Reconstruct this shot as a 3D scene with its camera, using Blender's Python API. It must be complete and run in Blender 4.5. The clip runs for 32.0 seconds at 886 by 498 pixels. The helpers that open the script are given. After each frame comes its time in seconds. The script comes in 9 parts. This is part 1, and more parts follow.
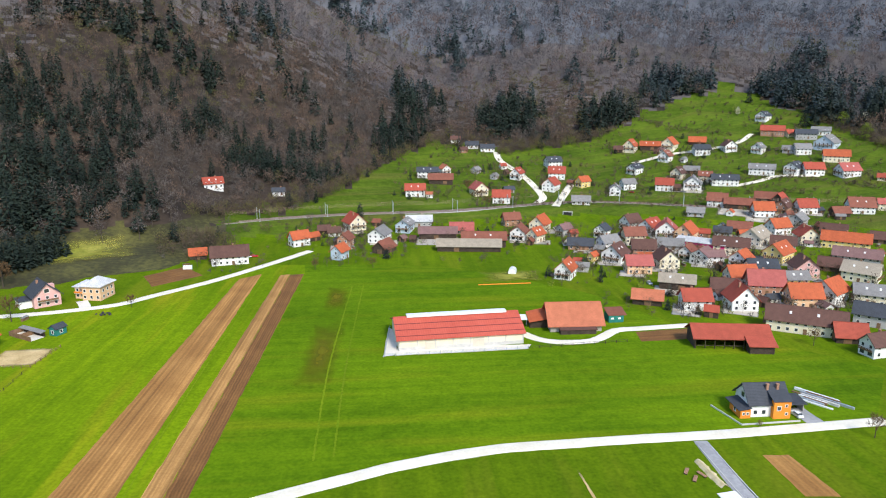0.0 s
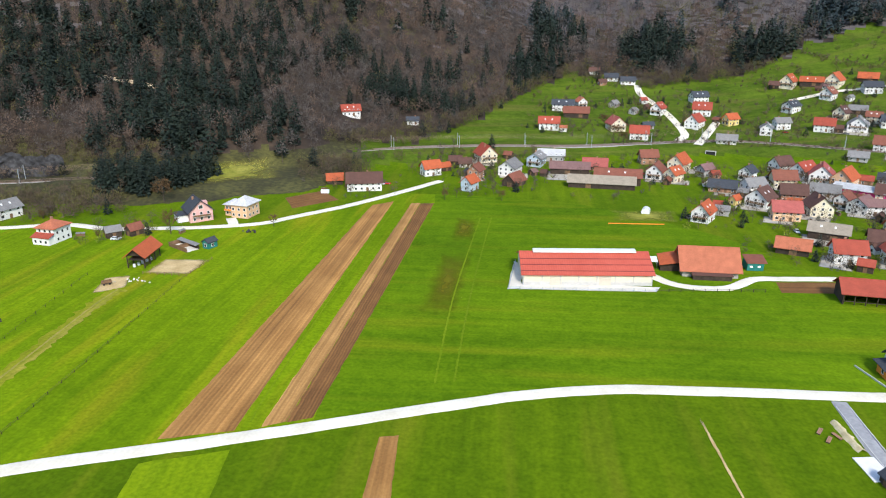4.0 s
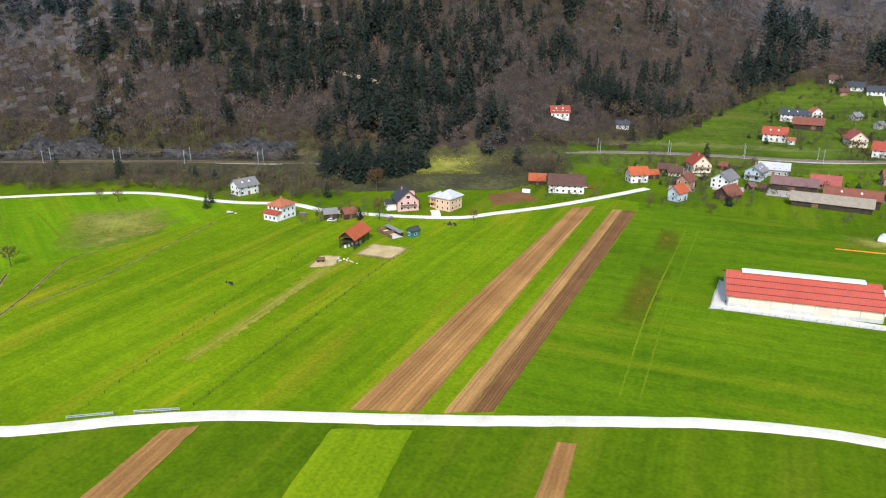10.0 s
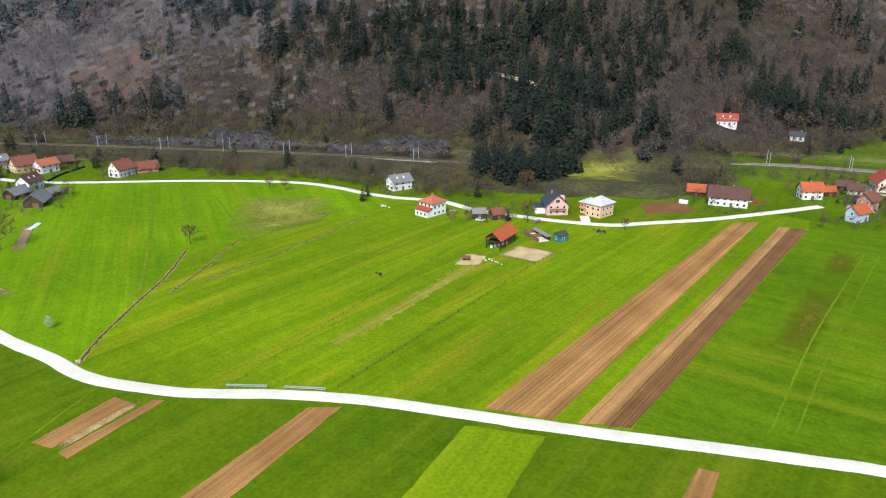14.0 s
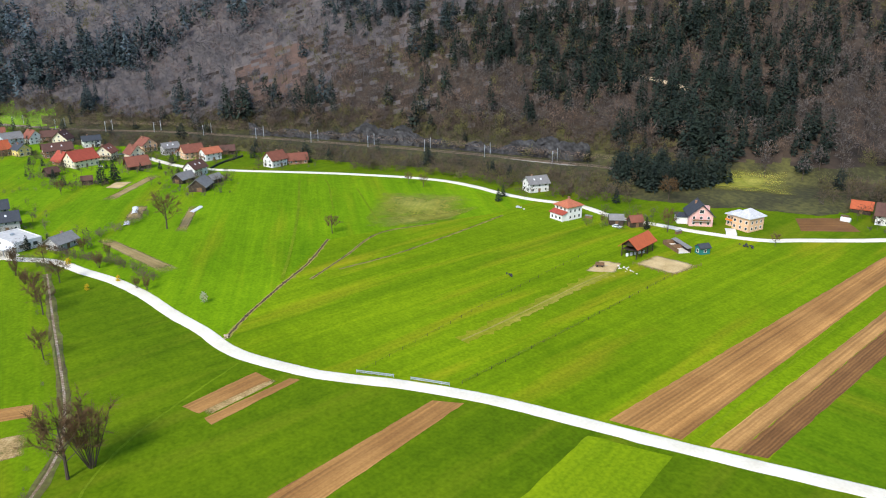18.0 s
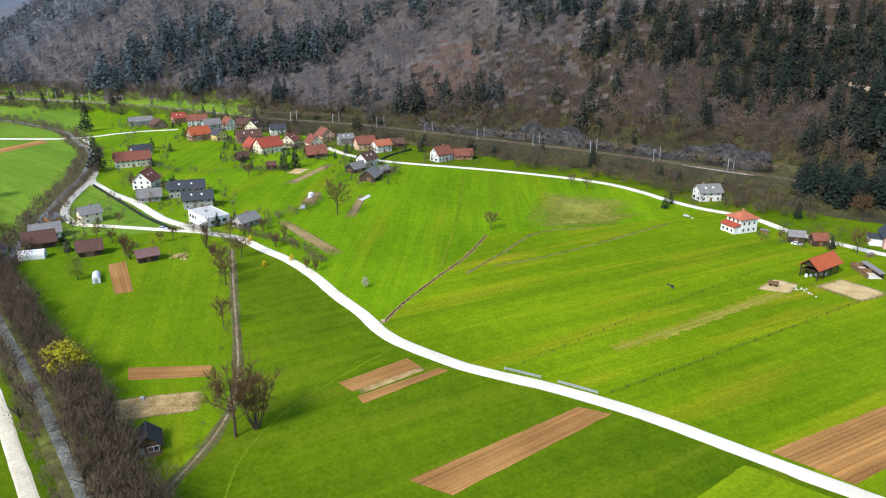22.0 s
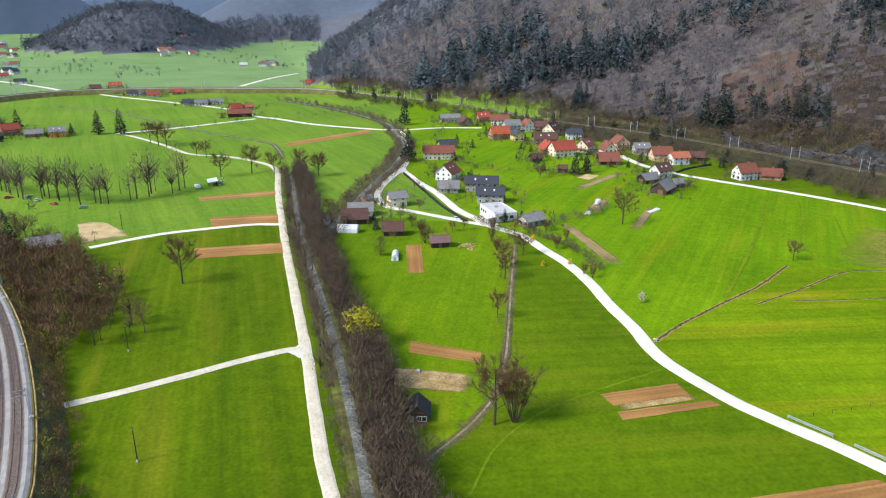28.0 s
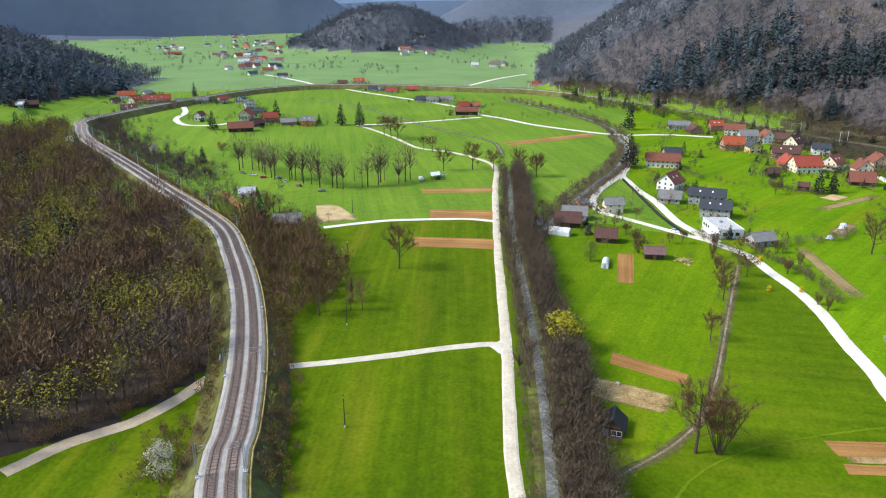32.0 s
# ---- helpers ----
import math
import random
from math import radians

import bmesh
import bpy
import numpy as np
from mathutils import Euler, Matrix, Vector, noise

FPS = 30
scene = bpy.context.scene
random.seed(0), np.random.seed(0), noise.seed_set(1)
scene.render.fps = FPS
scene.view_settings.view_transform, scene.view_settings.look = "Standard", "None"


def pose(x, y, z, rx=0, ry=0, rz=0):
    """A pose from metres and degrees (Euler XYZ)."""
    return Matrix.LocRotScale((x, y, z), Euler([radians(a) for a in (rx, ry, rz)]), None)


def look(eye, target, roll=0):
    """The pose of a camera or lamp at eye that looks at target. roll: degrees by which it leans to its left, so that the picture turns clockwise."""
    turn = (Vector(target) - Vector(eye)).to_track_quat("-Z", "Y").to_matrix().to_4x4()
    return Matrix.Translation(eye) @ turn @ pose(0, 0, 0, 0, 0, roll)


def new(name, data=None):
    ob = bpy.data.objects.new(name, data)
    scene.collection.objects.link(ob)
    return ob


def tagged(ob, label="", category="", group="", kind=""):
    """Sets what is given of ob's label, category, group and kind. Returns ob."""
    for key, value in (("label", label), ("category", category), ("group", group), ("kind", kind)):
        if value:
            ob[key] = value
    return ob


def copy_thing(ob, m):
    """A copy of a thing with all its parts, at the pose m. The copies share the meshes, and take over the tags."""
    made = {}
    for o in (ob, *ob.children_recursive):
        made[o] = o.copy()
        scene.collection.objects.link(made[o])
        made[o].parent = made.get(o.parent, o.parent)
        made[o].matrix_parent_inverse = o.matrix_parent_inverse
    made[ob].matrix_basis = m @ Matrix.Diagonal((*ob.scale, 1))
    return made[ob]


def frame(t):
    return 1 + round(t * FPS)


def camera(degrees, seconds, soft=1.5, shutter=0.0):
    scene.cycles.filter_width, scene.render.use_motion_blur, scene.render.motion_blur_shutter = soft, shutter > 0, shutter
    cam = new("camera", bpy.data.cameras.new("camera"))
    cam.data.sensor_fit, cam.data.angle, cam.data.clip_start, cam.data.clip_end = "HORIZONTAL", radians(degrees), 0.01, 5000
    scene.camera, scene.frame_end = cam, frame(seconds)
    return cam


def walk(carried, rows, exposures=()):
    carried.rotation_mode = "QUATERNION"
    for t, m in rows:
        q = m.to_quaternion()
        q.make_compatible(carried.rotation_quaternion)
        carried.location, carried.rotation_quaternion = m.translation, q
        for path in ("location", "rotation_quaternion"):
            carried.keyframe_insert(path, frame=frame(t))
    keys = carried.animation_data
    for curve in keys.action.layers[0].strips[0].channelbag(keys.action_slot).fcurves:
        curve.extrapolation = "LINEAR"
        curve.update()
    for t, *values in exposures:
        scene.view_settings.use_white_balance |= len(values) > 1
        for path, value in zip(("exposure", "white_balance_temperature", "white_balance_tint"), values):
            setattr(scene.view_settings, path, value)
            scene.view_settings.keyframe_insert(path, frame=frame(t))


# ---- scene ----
EYE = 100.0
cam = camera(64.38, 32.0, soft=1.1)
walk(cam, [
    (0.0, pose(0, 0, EYE, 76.34, 0, 0.00)),
    (0.5, pose(0, 0, EYE, 76.02, 0, 1.36)),
    (1.0, pose(0, 0, EYE, 75.11, 0, 2.65)),
    (1.5, pose(0, 0, EYE, 73.46, 0, 3.82)),
    (2.0, pose(0, 0, EYE, 71.71, 0, 4.72)),
    (2.5, pose(0, 0, EYE, 70.95, 0, 5.80)),
    (3.0, pose(0, 0, EYE, 70.95, 0, 7.47)),
    (3.5, pose(0, 0, EYE, 70.92, 0, 9.30)),
    (5.5, pose(0, 0, EYE, 70.89, 0, 15.04)),
    (6.0, pose(0, 0, EYE, 70.87, 0, 16.98)),
    (6.5, pose(0, 0, EYE, 70.87, 0, 18.80)),
    (7.0, pose(0, 0, EYE, 70.88, 0, 20.25)),
    (7.5, pose(0, 0, EYE, 70.85, 0, 21.66)),
    (8.0, pose(0, 0, EYE, 70.84, 0, 23.04)),
    (8.5, pose(0, 0, EYE, 70.83, 0, 24.34)),
    (9.0, pose(0, 0, EYE, 70.87, 0, 25.41)),
    (9.5, pose(0, 0, EYE, 70.90, 0, 26.49)),
    (10.0, pose(0, 0, EYE, 70.95, 0, 27.55)),
    (10.5, pose(0, 0, EYE, 70.96, 0, 28.90)),
    (11.0, pose(0, 0, EYE, 71.01, 0, 30.59)),
    (11.5, pose(0, 0, EYE, 71.04, 0, 32.63)),
    (12.0, pose(0, 0, EYE, 71.06, 0, 34.66)),
    (12.5, pose(0, 0, EYE, 71.08, 0, 36.58)),
    (13.0, pose(0, 0, EYE, 71.10, 0, 38.09)),
    (13.5, pose(0, 0, EYE, 71.10, 0, 39.02)),
    (15.5, pose(0, 0, EYE, 71.13, 0, 44.02)),
    (16.0, pose(0, 0, EYE, 71.13, 0, 45.36)),
    (16.5, pose(0, 0, EYE, 71.13, 0, 46.75)),
    (17.0, pose(0, 0, EYE, 71.14, 0, 48.14)),
    (17.5, pose(0, 0, EYE, 71.16, 0, 49.74)),
    (18.0, pose(0, 0, EYE, 71.16, 0, 51.39)),
    (18.5, pose(0, 0, EYE, 71.15, 0, 53.07)),
    (19.0, pose(0, 0, EYE, 71.13, 0, 54.67)),
    (19.5, pose(0, 0, EYE, 71.10, 0, 56.21)),
    (20.0, pose(0, 0, EYE, 71.10, 0, 57.85)),
    (20.5, pose(0, 0, EYE, 71.08, 0, 59.57)),
    (21.0, pose(0, 0, EYE, 71.06, 0, 61.25)),
    (21.5, pose(0, 0, EYE, 71.05, 0, 63.11)),
    (22.0, pose(0, 0, EYE, 71.05, 0, 64.83)),
    (22.5, pose(0, 0, EYE, 71.08, 0, 66.46)),
    (23.0, pose(0, 0, EYE, 71.07, 0, 68.23)),
    (23.5, pose(0, 0, EYE, 71.09, 0, 70.02)),
    (24.0, pose(0, 0, EYE, 71.12, 0, 71.86)),
    (24.5, pose(0, 0, EYE, 71.16, 0, 73.76)),
    (25.0, pose(0, 0, EYE, 71.22, 0, 75.56)),
    (25.5, pose(0, 0, EYE, 71.28, 0, 77.11)),
    (27.5, pose(0, 0, EYE, 71.45, 0, 86.28)),
    (28.0, pose(0, 0, EYE, 71.50, 0, 88.56)),
    (28.5, pose(0, 0, EYE, 71.52, 0, 91.13)),
    (29.0, pose(0, 0, EYE, 71.56, 0, 93.37)),
    (29.5, pose(0, 0, EYE, 71.56, 0, 95.00)),
    (30.0, pose(0, 0, EYE, 71.59, 0, 98.11)),
    (30.5, pose(0, 0, EYE, 71.59, 0, 100.01)),
    (31.0, pose(0, 0, EYE, 71.59, 0, 101.76)),
    (31.5, pose(0, 0, EYE, 71.63, 0, 103.96)),
    (32.0, pose(0, 0, EYE, 71.63, 0, 106.43)),
], exposures=[(0.0, 0.84), (14.0, 0.82), (20.0, 0.85), (32.0, 0.90)])

# ---- light ----
SUN_AZ, SUN_EL = 155.0, 42.0  # degrees: clockwise from north, above the horizon
world = bpy.data.worlds.new("sky")
scene.world = world
world.use_nodes = True
wn = world.node_tree.nodes
sky = wn.new("ShaderNodeTexSky")
sky.sky_type = "NISHITA"
sky.sun_disc = False
sky.sun_elevation, sky.sun_rotation = radians(SUN_EL), radians(SUN_AZ)
sky.air_density, sky.dust_density, sky.ozone_density = 1.0, 0.8, 1.5
wn["Background"].inputs["Strength"].default_value = 0.15
world.node_tree.links.new(sky.outputs[0], wn["Background"].inputs["Color"])
sun = new("sun", bpy.data.lights.new("sun", "SUN"))
sun.data.energy, sun.data.angle, sun.data.color = 2.15, radians(13), (1.0, 0.95, 0.86)
sa, se = radians(SUN_AZ), radians(SUN_EL)
sun.matrix_world = look((300 * math.sin(sa), 300 * math.cos(sa), 300 * math.tan(se)), (0, 0, 0))


# ---- materials ----
def material(name, low, high, scale=0.3, rough=0.9, fine=3.0, fine_amount=0.35, bump=0.0, metal=0.0, mid=None, stretch=(1, 1, 1), detail=4.0, spec=0.3, shift=None):
    """A surface whose colour drifts between low and high at two scales, in metres of the object."""
    m = bpy.data.materials.new(name)
    m.use_nodes = True
    n, l = m.node_tree.nodes, m.node_tree.links
    b = n["Principled BSDF"]
    b.inputs["Roughness"].default_value, b.inputs["Metallic"].default_value = rough, metal
    b.inputs["Specular IOR Level"].default_value = spec
    co = n.new("ShaderNodeTexCoord")
    mp = n.new("ShaderNodeMapping")
    mp.inputs["Scale"].default_value = stretch
    l.new(co.outputs["Object"], mp.inputs["Vector"])
    big, small = n.new("ShaderNodeTexNoise"), n.new("ShaderNodeTexNoise")
    for t, s, d in ((big, scale, detail), (small, fine, 3.0)):
        t.inputs["Scale"].default_value, t.inputs["Detail"].default_value = s, d
        l.new(mp.outputs[0], t.inputs["Vector"])
    mix = n.new("ShaderNodeMath")
    mix.operation = "MULTIPLY_ADD"
    mix.inputs[1].default_value = fine_amount
    l.new(small.outputs[0], mix.inputs[0])
    keep = n.new("ShaderNodeMath")
    keep.operation = "MULTIPLY"
    keep.inputs[1].default_value = 1 - fine_amount
    l.new(big.outputs[0], keep.inputs[0])
    l.new(keep.outputs[0], mix.inputs[2])
    if shift:
        info = n.new("ShaderNodeObjectInfo")
        sh = n.new("ShaderNodeMath")
        sh.operation = "MULTIPLY_ADD"
        sh.inputs[1].default_value = shift
        l.new(info.outputs["Random"], sh.inputs[0])
        l.new(mix.outputs[0], sh.inputs[2])
        mix = sh
    ramp = n.new("ShaderNodeValToRGB")
    e = ramp.color_ramp.elements
    e[0].position, e[0].color = 0.32, (*low, 1)
    e[1].position, e[1].color = 0.68 + (shift or 0), (*high, 1)
    if mid:
        k = e.new(0.5)
        k.color = (*mid, 1)
    l.new(mix.outputs[0], ramp.inputs[0])
    l.new(ramp.outputs[0], b.inputs["Base Color"])
    if bump:
        bp = n.new("ShaderNodeBump")
        bp.inputs["Strength"].default_value, bp.inputs["Distance"].default_value = 0.6, bump
        l.new(mix.outputs[0], bp.inputs["Height"])
        l.new(bp.outputs[0], b.inputs["Normal"])
    return m


def banded(m, axis, period, amount, rough_bump=0.05, turn=0.0, wobble=1.0):
    """Lays rows (furrows, tile courses, boards, mowing lines) along one axis over a material: colour and relief."""
    n, l = m.node_tree.nodes, m.node_tree.links
    b = n["Principled BSDF"]
    src = b.inputs["Base Color"].links[0].from_socket
    co, mp, w = n.new("ShaderNodeTexCoord"), n.new("ShaderNodeMapping"), n.new("ShaderNodeTexWave")
    mp.inputs["Rotation"].default_value = (0, 0, radians(turn))
    l.new(co.outputs["Object"], mp.inputs[0])
    l.new(mp.outputs[0], w.inputs["Vector"])
    w.bands_direction = axis
    w.inputs["Scale"].default_value = 0.314 / period
    w.inputs["Distortion"].default_value, w.inputs["Detail"].default_value, w.inputs["Detail Scale"].default_value = wobble, 2.0, 0.6
    mul = n.new("ShaderNodeMix")
    mul.data_type, mul.blend_type = "RGBA", "MULTIPLY"
    mul.inputs[0].default_value = amount
    l.new(src, mul.inputs[6])
    l.new(w.outputs["Color"], mul.inputs[7])
    l.new(mul.outputs[2], b.inputs["Base Color"])
    if rough_bump:
        bp = n.new("ShaderNodeBump")
        bp.inputs["Strength"].default_value, bp.inputs["Distance"].default_value = 0.7, rough_bump
        l.new(w.outputs["Fac"], bp.inputs["Height"])
        l.new(bp.outputs[0], b.inputs["Normal"])
    return m


def meadow(name, dark, light, dry, scale=0.012, turn=-5.0, rows=0.35, lines=0.4):
    """Grass: broad drifts, mowing lines and patchy tufts."""
    m = material(name, dark, light, scale=scale, fine=0.22, fine_amount=0.38, rough=1.0, detail=6.0, spec=0.05)
    n, l = m.node_tree.nodes, m.node_tree.links
    b = n["Principled BSDF"]
    src = b.inputs["Base Color"].links[0].from_socket
    co = n.new("ShaderNodeTexCoord")
    spots, grain = n.new("ShaderNodeTexNoise"), n.new("ShaderNodeTexNoise")
    mp = n.new("ShaderNodeMapping")
    turned = n.new("ShaderNodeMapping")
    turned.inputs["Rotation"].default_value = (0, 0, radians(turn))
    l.new(co.outputs["Object"], turned.inputs[0])
    mp.inputs["Scale"].default_value = (1.0, 0.12, 1.0)
    l.new(turned.outputs[0], mp.inputs[0])
    l.new(mp.outputs[0], spots.inputs["Vector"])
    spots.inputs["Scale"].default_value, spots.inputs["Detail"].default_value = 0.09, 5.0
    l.new(co.outputs["Object"], grain.inputs["Vector"])
    grain.inputs["Scale"].default_value, grain.inputs["Detail"].default_value = 0.9, 4.0
    r1 = n.new("ShaderNodeValToRGB")
    r1.color_ramp.elements[0].position, r1.color_ramp.elements[1].position = 0.52, 0.78
    l.new(spots.outputs[0], r1.inputs[0])
    f1 = n.new("ShaderNodeMath")
    f1.operation = "MULTIPLY"
    f1.inputs[1].default_value = rows
    l.new(r1.outputs[0], f1.inputs[0])
    m1 = n.new("ShaderNodeMix")
    m1.data_type = "RGBA"
    m1.inputs[7].default_value = (*dry, 1)
    l.new(f1.outputs[0], m1.inputs[0])
    l.new(src, m1.inputs[6])
    r2 = n.new("ShaderNodeValToRGB")
    r2.color_ramp.elements[0].position, r2.color_ramp.elements[0].color = 0.3, (0.62, 0.66, 0.6, 1)
    r2.color_ramp.elements[1].position, r2.color_ramp.elements[1].color = 0.7, (1.12, 1.1, 1.1, 1)
    l.new(grain.outputs[0], r2.inputs[0])
    m2 = n.new("ShaderNodeMix")
    m2.data_type, m2.blend_type = "RGBA", "MULTIPLY"
    m2.inputs[0].default_value = 0.7
    l.new(m1.outputs[2], m2.inputs[6])
    l.new(r2.outputs[0], m2.inputs[7])
    # long mowing and drilling lines at two spacings, each with its own drift
    last = m2.outputs[2]
    for wide, amount, seed in ((0.16, 0.42, 3.0), (0.55, 0.34, 9.0), (0.035, 0.40, 5.0)):
        mp2, st, rr, mx = n.new("ShaderNodeMapping"), n.new("ShaderNodeTexNoise"), n.new("ShaderNodeValToRGB"), n.new("ShaderNodeMix")
        mp2.inputs["Location"].default_value = (seed, seed, 0)
        mp2.inputs["Scale"].default_value = (1.0, 0.035, 1.0)
        l.new(turned.outputs[0], mp2.inputs[0])
        l.new(mp2.outputs[0], st.inputs["Vector"])
        st.inputs["Scale"].default_value, st.inputs["Detail"].default_value = wide, 2.0
        rr.color_ramp.elements[0].position, rr.color_ramp.elements[0].color = 0.36, (0.55, 0.66, 0.6, 1)
        rr.color_ramp.elements[1].position, rr.color_ramp.elements[1].color = 0.66, (1.25, 1.16, 1.0, 1)
        mx.data_type, mx.blend_type = "RGBA", "MULTIPLY"
        mx.inputs[0].default_value = amount * lines * 2
        l.new(st.outputs[0], rr.inputs[0])
        l.new(last, mx.inputs[6])
        l.new(rr.outputs[0], mx.inputs[7])
        last = mx.outputs[2]
    l.new(last, b.inputs["Base Color"])
    return m


GRASS = meadow("meadow_grass", (0.072, 0.134, 0.003), (0.145, 0.226, 0.005), (0.25, 0.24, 0.02), rows=0.5, lines=0.30)
SLOPE_GRASS = meadow("rough_slope_grass", (0.050, 0.090, 0.008), (0.125, 0.185, 0.018), (0.16, 0.14, 0.04), scale=0.03, turn=70, rows=0.7, lines=0.3)
NORTH_GRASS = meadow("lush_meadow_grass", (0.112, 0.192, 0.003), (0.218, 0.328, 0.006), (0.33, 0.30, 0.015), scale=0.014, turn=-2, rows=0.85, lines=0.40)
WEST_GRASS = meadow("drilled_meadow_grass", (0.104, 0.212, 0.003), (0.206, 0.355, 0.006), (0.30, 0.30, 0.012), scale=0.014, turn=-62, rows=0.6, lines=0.36)
EAST_GRASS = meadow("deep_green_meadow_grass", (0.074, 0.150, 0.003), (0.156, 0.262, 0.006), (0.24, 0.25, 0.012), scale=0.016, turn=84, rows=0.7, lines=0.34)
PASTURE = meadow("pasture_grass", (0.068, 0.124, 0.003), (0.142, 0.212, 0.005), (0.27, 0.25, 0.02), turn=-105, rows=0.55, lines=0.40)
GARDEN_GRASS = meadow("fresh_meadow_grass", (0.092, 0.175, 0.003), (0.180, 0.290, 0.006), (0.28, 0.28, 0.015), scale=0.016, turn=-80, rows=0.5, lines=0.30)
# plain grass, brighter and bluer: light haze worked into the colour
PLAIN_GRASS = meadow("hazed_valley_grass", (0.120, 0.225, 0.022), (0.215, 0.345, 0.036), (0.29, 0.31, 0.05), scale=0.01, turn=-115, lines=0.3)


def soften(m, edge=0.22):
    """Lets the rim of a patch thin out raggedly into what it lies on."""
    n, l = m.node_tree.nodes, m.node_tree.links
    out, b = n["Material Output"], n["Principled BSDF"]
    co, sep, tex = n.new("ShaderNodeTexCoord"), n.new("ShaderNodeSeparateXYZ"), n.new("ShaderNodeTexNoise")
    l.new(co.outputs["Generated"], sep.inputs[0])
    l.new(co.outputs["Object"], tex.inputs["Vector"])
    tex.inputs["Scale"].default_value, tex.inputs["Detail"].default_value = 0.16, 5.0
    last = None
    for k in (0, 1):
        q = n.new("ShaderNodeMath")
        q.operation = "PINGPONG"
        q.inputs[1].default_value = 0.5
        l.new(sep.outputs[k], q.inputs[0])
        if last is None:
            last = q
        else:
            mn = n.new("ShaderNodeMath")
            mn.operation = "MINIMUM"
            l.new(last.outputs[0], mn.inputs[0])
            l.new(q.outputs[0], mn.inputs[1])
            last = mn
    sc = n.new("ShaderNodeMath")
    sc.operation = "MULTIPLY_ADD"
    sc.inputs[1].default_value, sc.inputs[2].default_value = 1.0 / edge, -0.75
    l.new(last.outputs[0], sc.inputs[0])
    ad = n.new("ShaderNodeMath")
    ad.operation, ad.use_clamp = "ADD", True
    l.new(sc.outputs[0], ad.inputs[0])
    l.new(tex.outputs[0], ad.inputs[1])
    clear, mix = n.new("ShaderNodeBsdfTransparent"), n.new("ShaderNodeMixShader")
    l.new(ad.outputs[0], mix.inputs[0])
    l.new(clear.outputs[0], mix.inputs[1])
    l.new(b.outputs[0], mix.inputs[2])
    l.new(mix.outputs[0], out.inputs["Surface"])
    return m


GREENS = {
    "lime": meadow("young_grass", (0.19, 0.29, 0.006), (0.27, 0.36, 0.008), (0.2, 0.3, 0.03), turn=0),
    "bright": soften(meadow("bright_grass", (0.085, 0.225, 0.005), (0.13, 0.29, 0.010), (0.2, 0.26, 0.03), turn=0)),
    "dryg": soften(meadow("dry_grass", (0.26, 0.28, 0.03), (0.46, 0.40, 0.11), (0.42, 0.30, 0.11), turn=0), 0.34),
    "olive": soften(meadow("worn_grass", (0.175, 0.150, 0.014), (0.200, 0.190, 0.016), (0.24, 0.17, 0.04), turn=0), 0.42),
}

def streaked(m, wide, amount, seed=0.0):
    """Long uneven streaks along y, as a tractor leaves them."""
    n, l = m.node_tree.nodes, m.node_tree.links
    b = n["Principled BSDF"]
    last = b.inputs["Base Color"].links[0].from_socket
    co = n.new("ShaderNodeTexCoord")
    for k, (scale, share) in enumerate(((wide, amount), (wide * 3.5, amount * 0.7))):
        mp, st, rr, mx = n.new("ShaderNodeMapping"), n.new("ShaderNodeTexNoise"), n.new("ShaderNodeValToRGB"), n.new("ShaderNodeMix")
        mp.inputs["Location"].default_value = (seed + 7 * k, 0, 0)
        mp.inputs["Scale"].default_value = (1.0, 0.012, 1.0)
        l.new(co.outputs["Object"], mp.inputs[0])
        l.new(mp.outputs[0], st.inputs["Vector"])
        st.inputs["Scale"].default_value, st.inputs["Detail"].default_value = scale, 3.0
        rr.color_ramp.elements[0].position, rr.color_ramp.elements[0].color = 0.34, (0.72, 0.70, 0.68, 1)
        rr.color_ramp.elements[1].position, rr.color_ramp.elements[1].color = 0.66, (1.55, 1.58, 1.60, 1)
        mx.data_type, mx.blend_type = "RGBA", "MULTIPLY"
        mx.inputs[0].default_value = share
        l.new(st.outputs[0], rr.inputs[0])
        l.new(last, mx.inputs[6])
        l.new(rr.outputs[0], mx.inputs[7])
        last = mx.outputs[2]
    l.new(last, b.inputs["Base Color"])
    return m


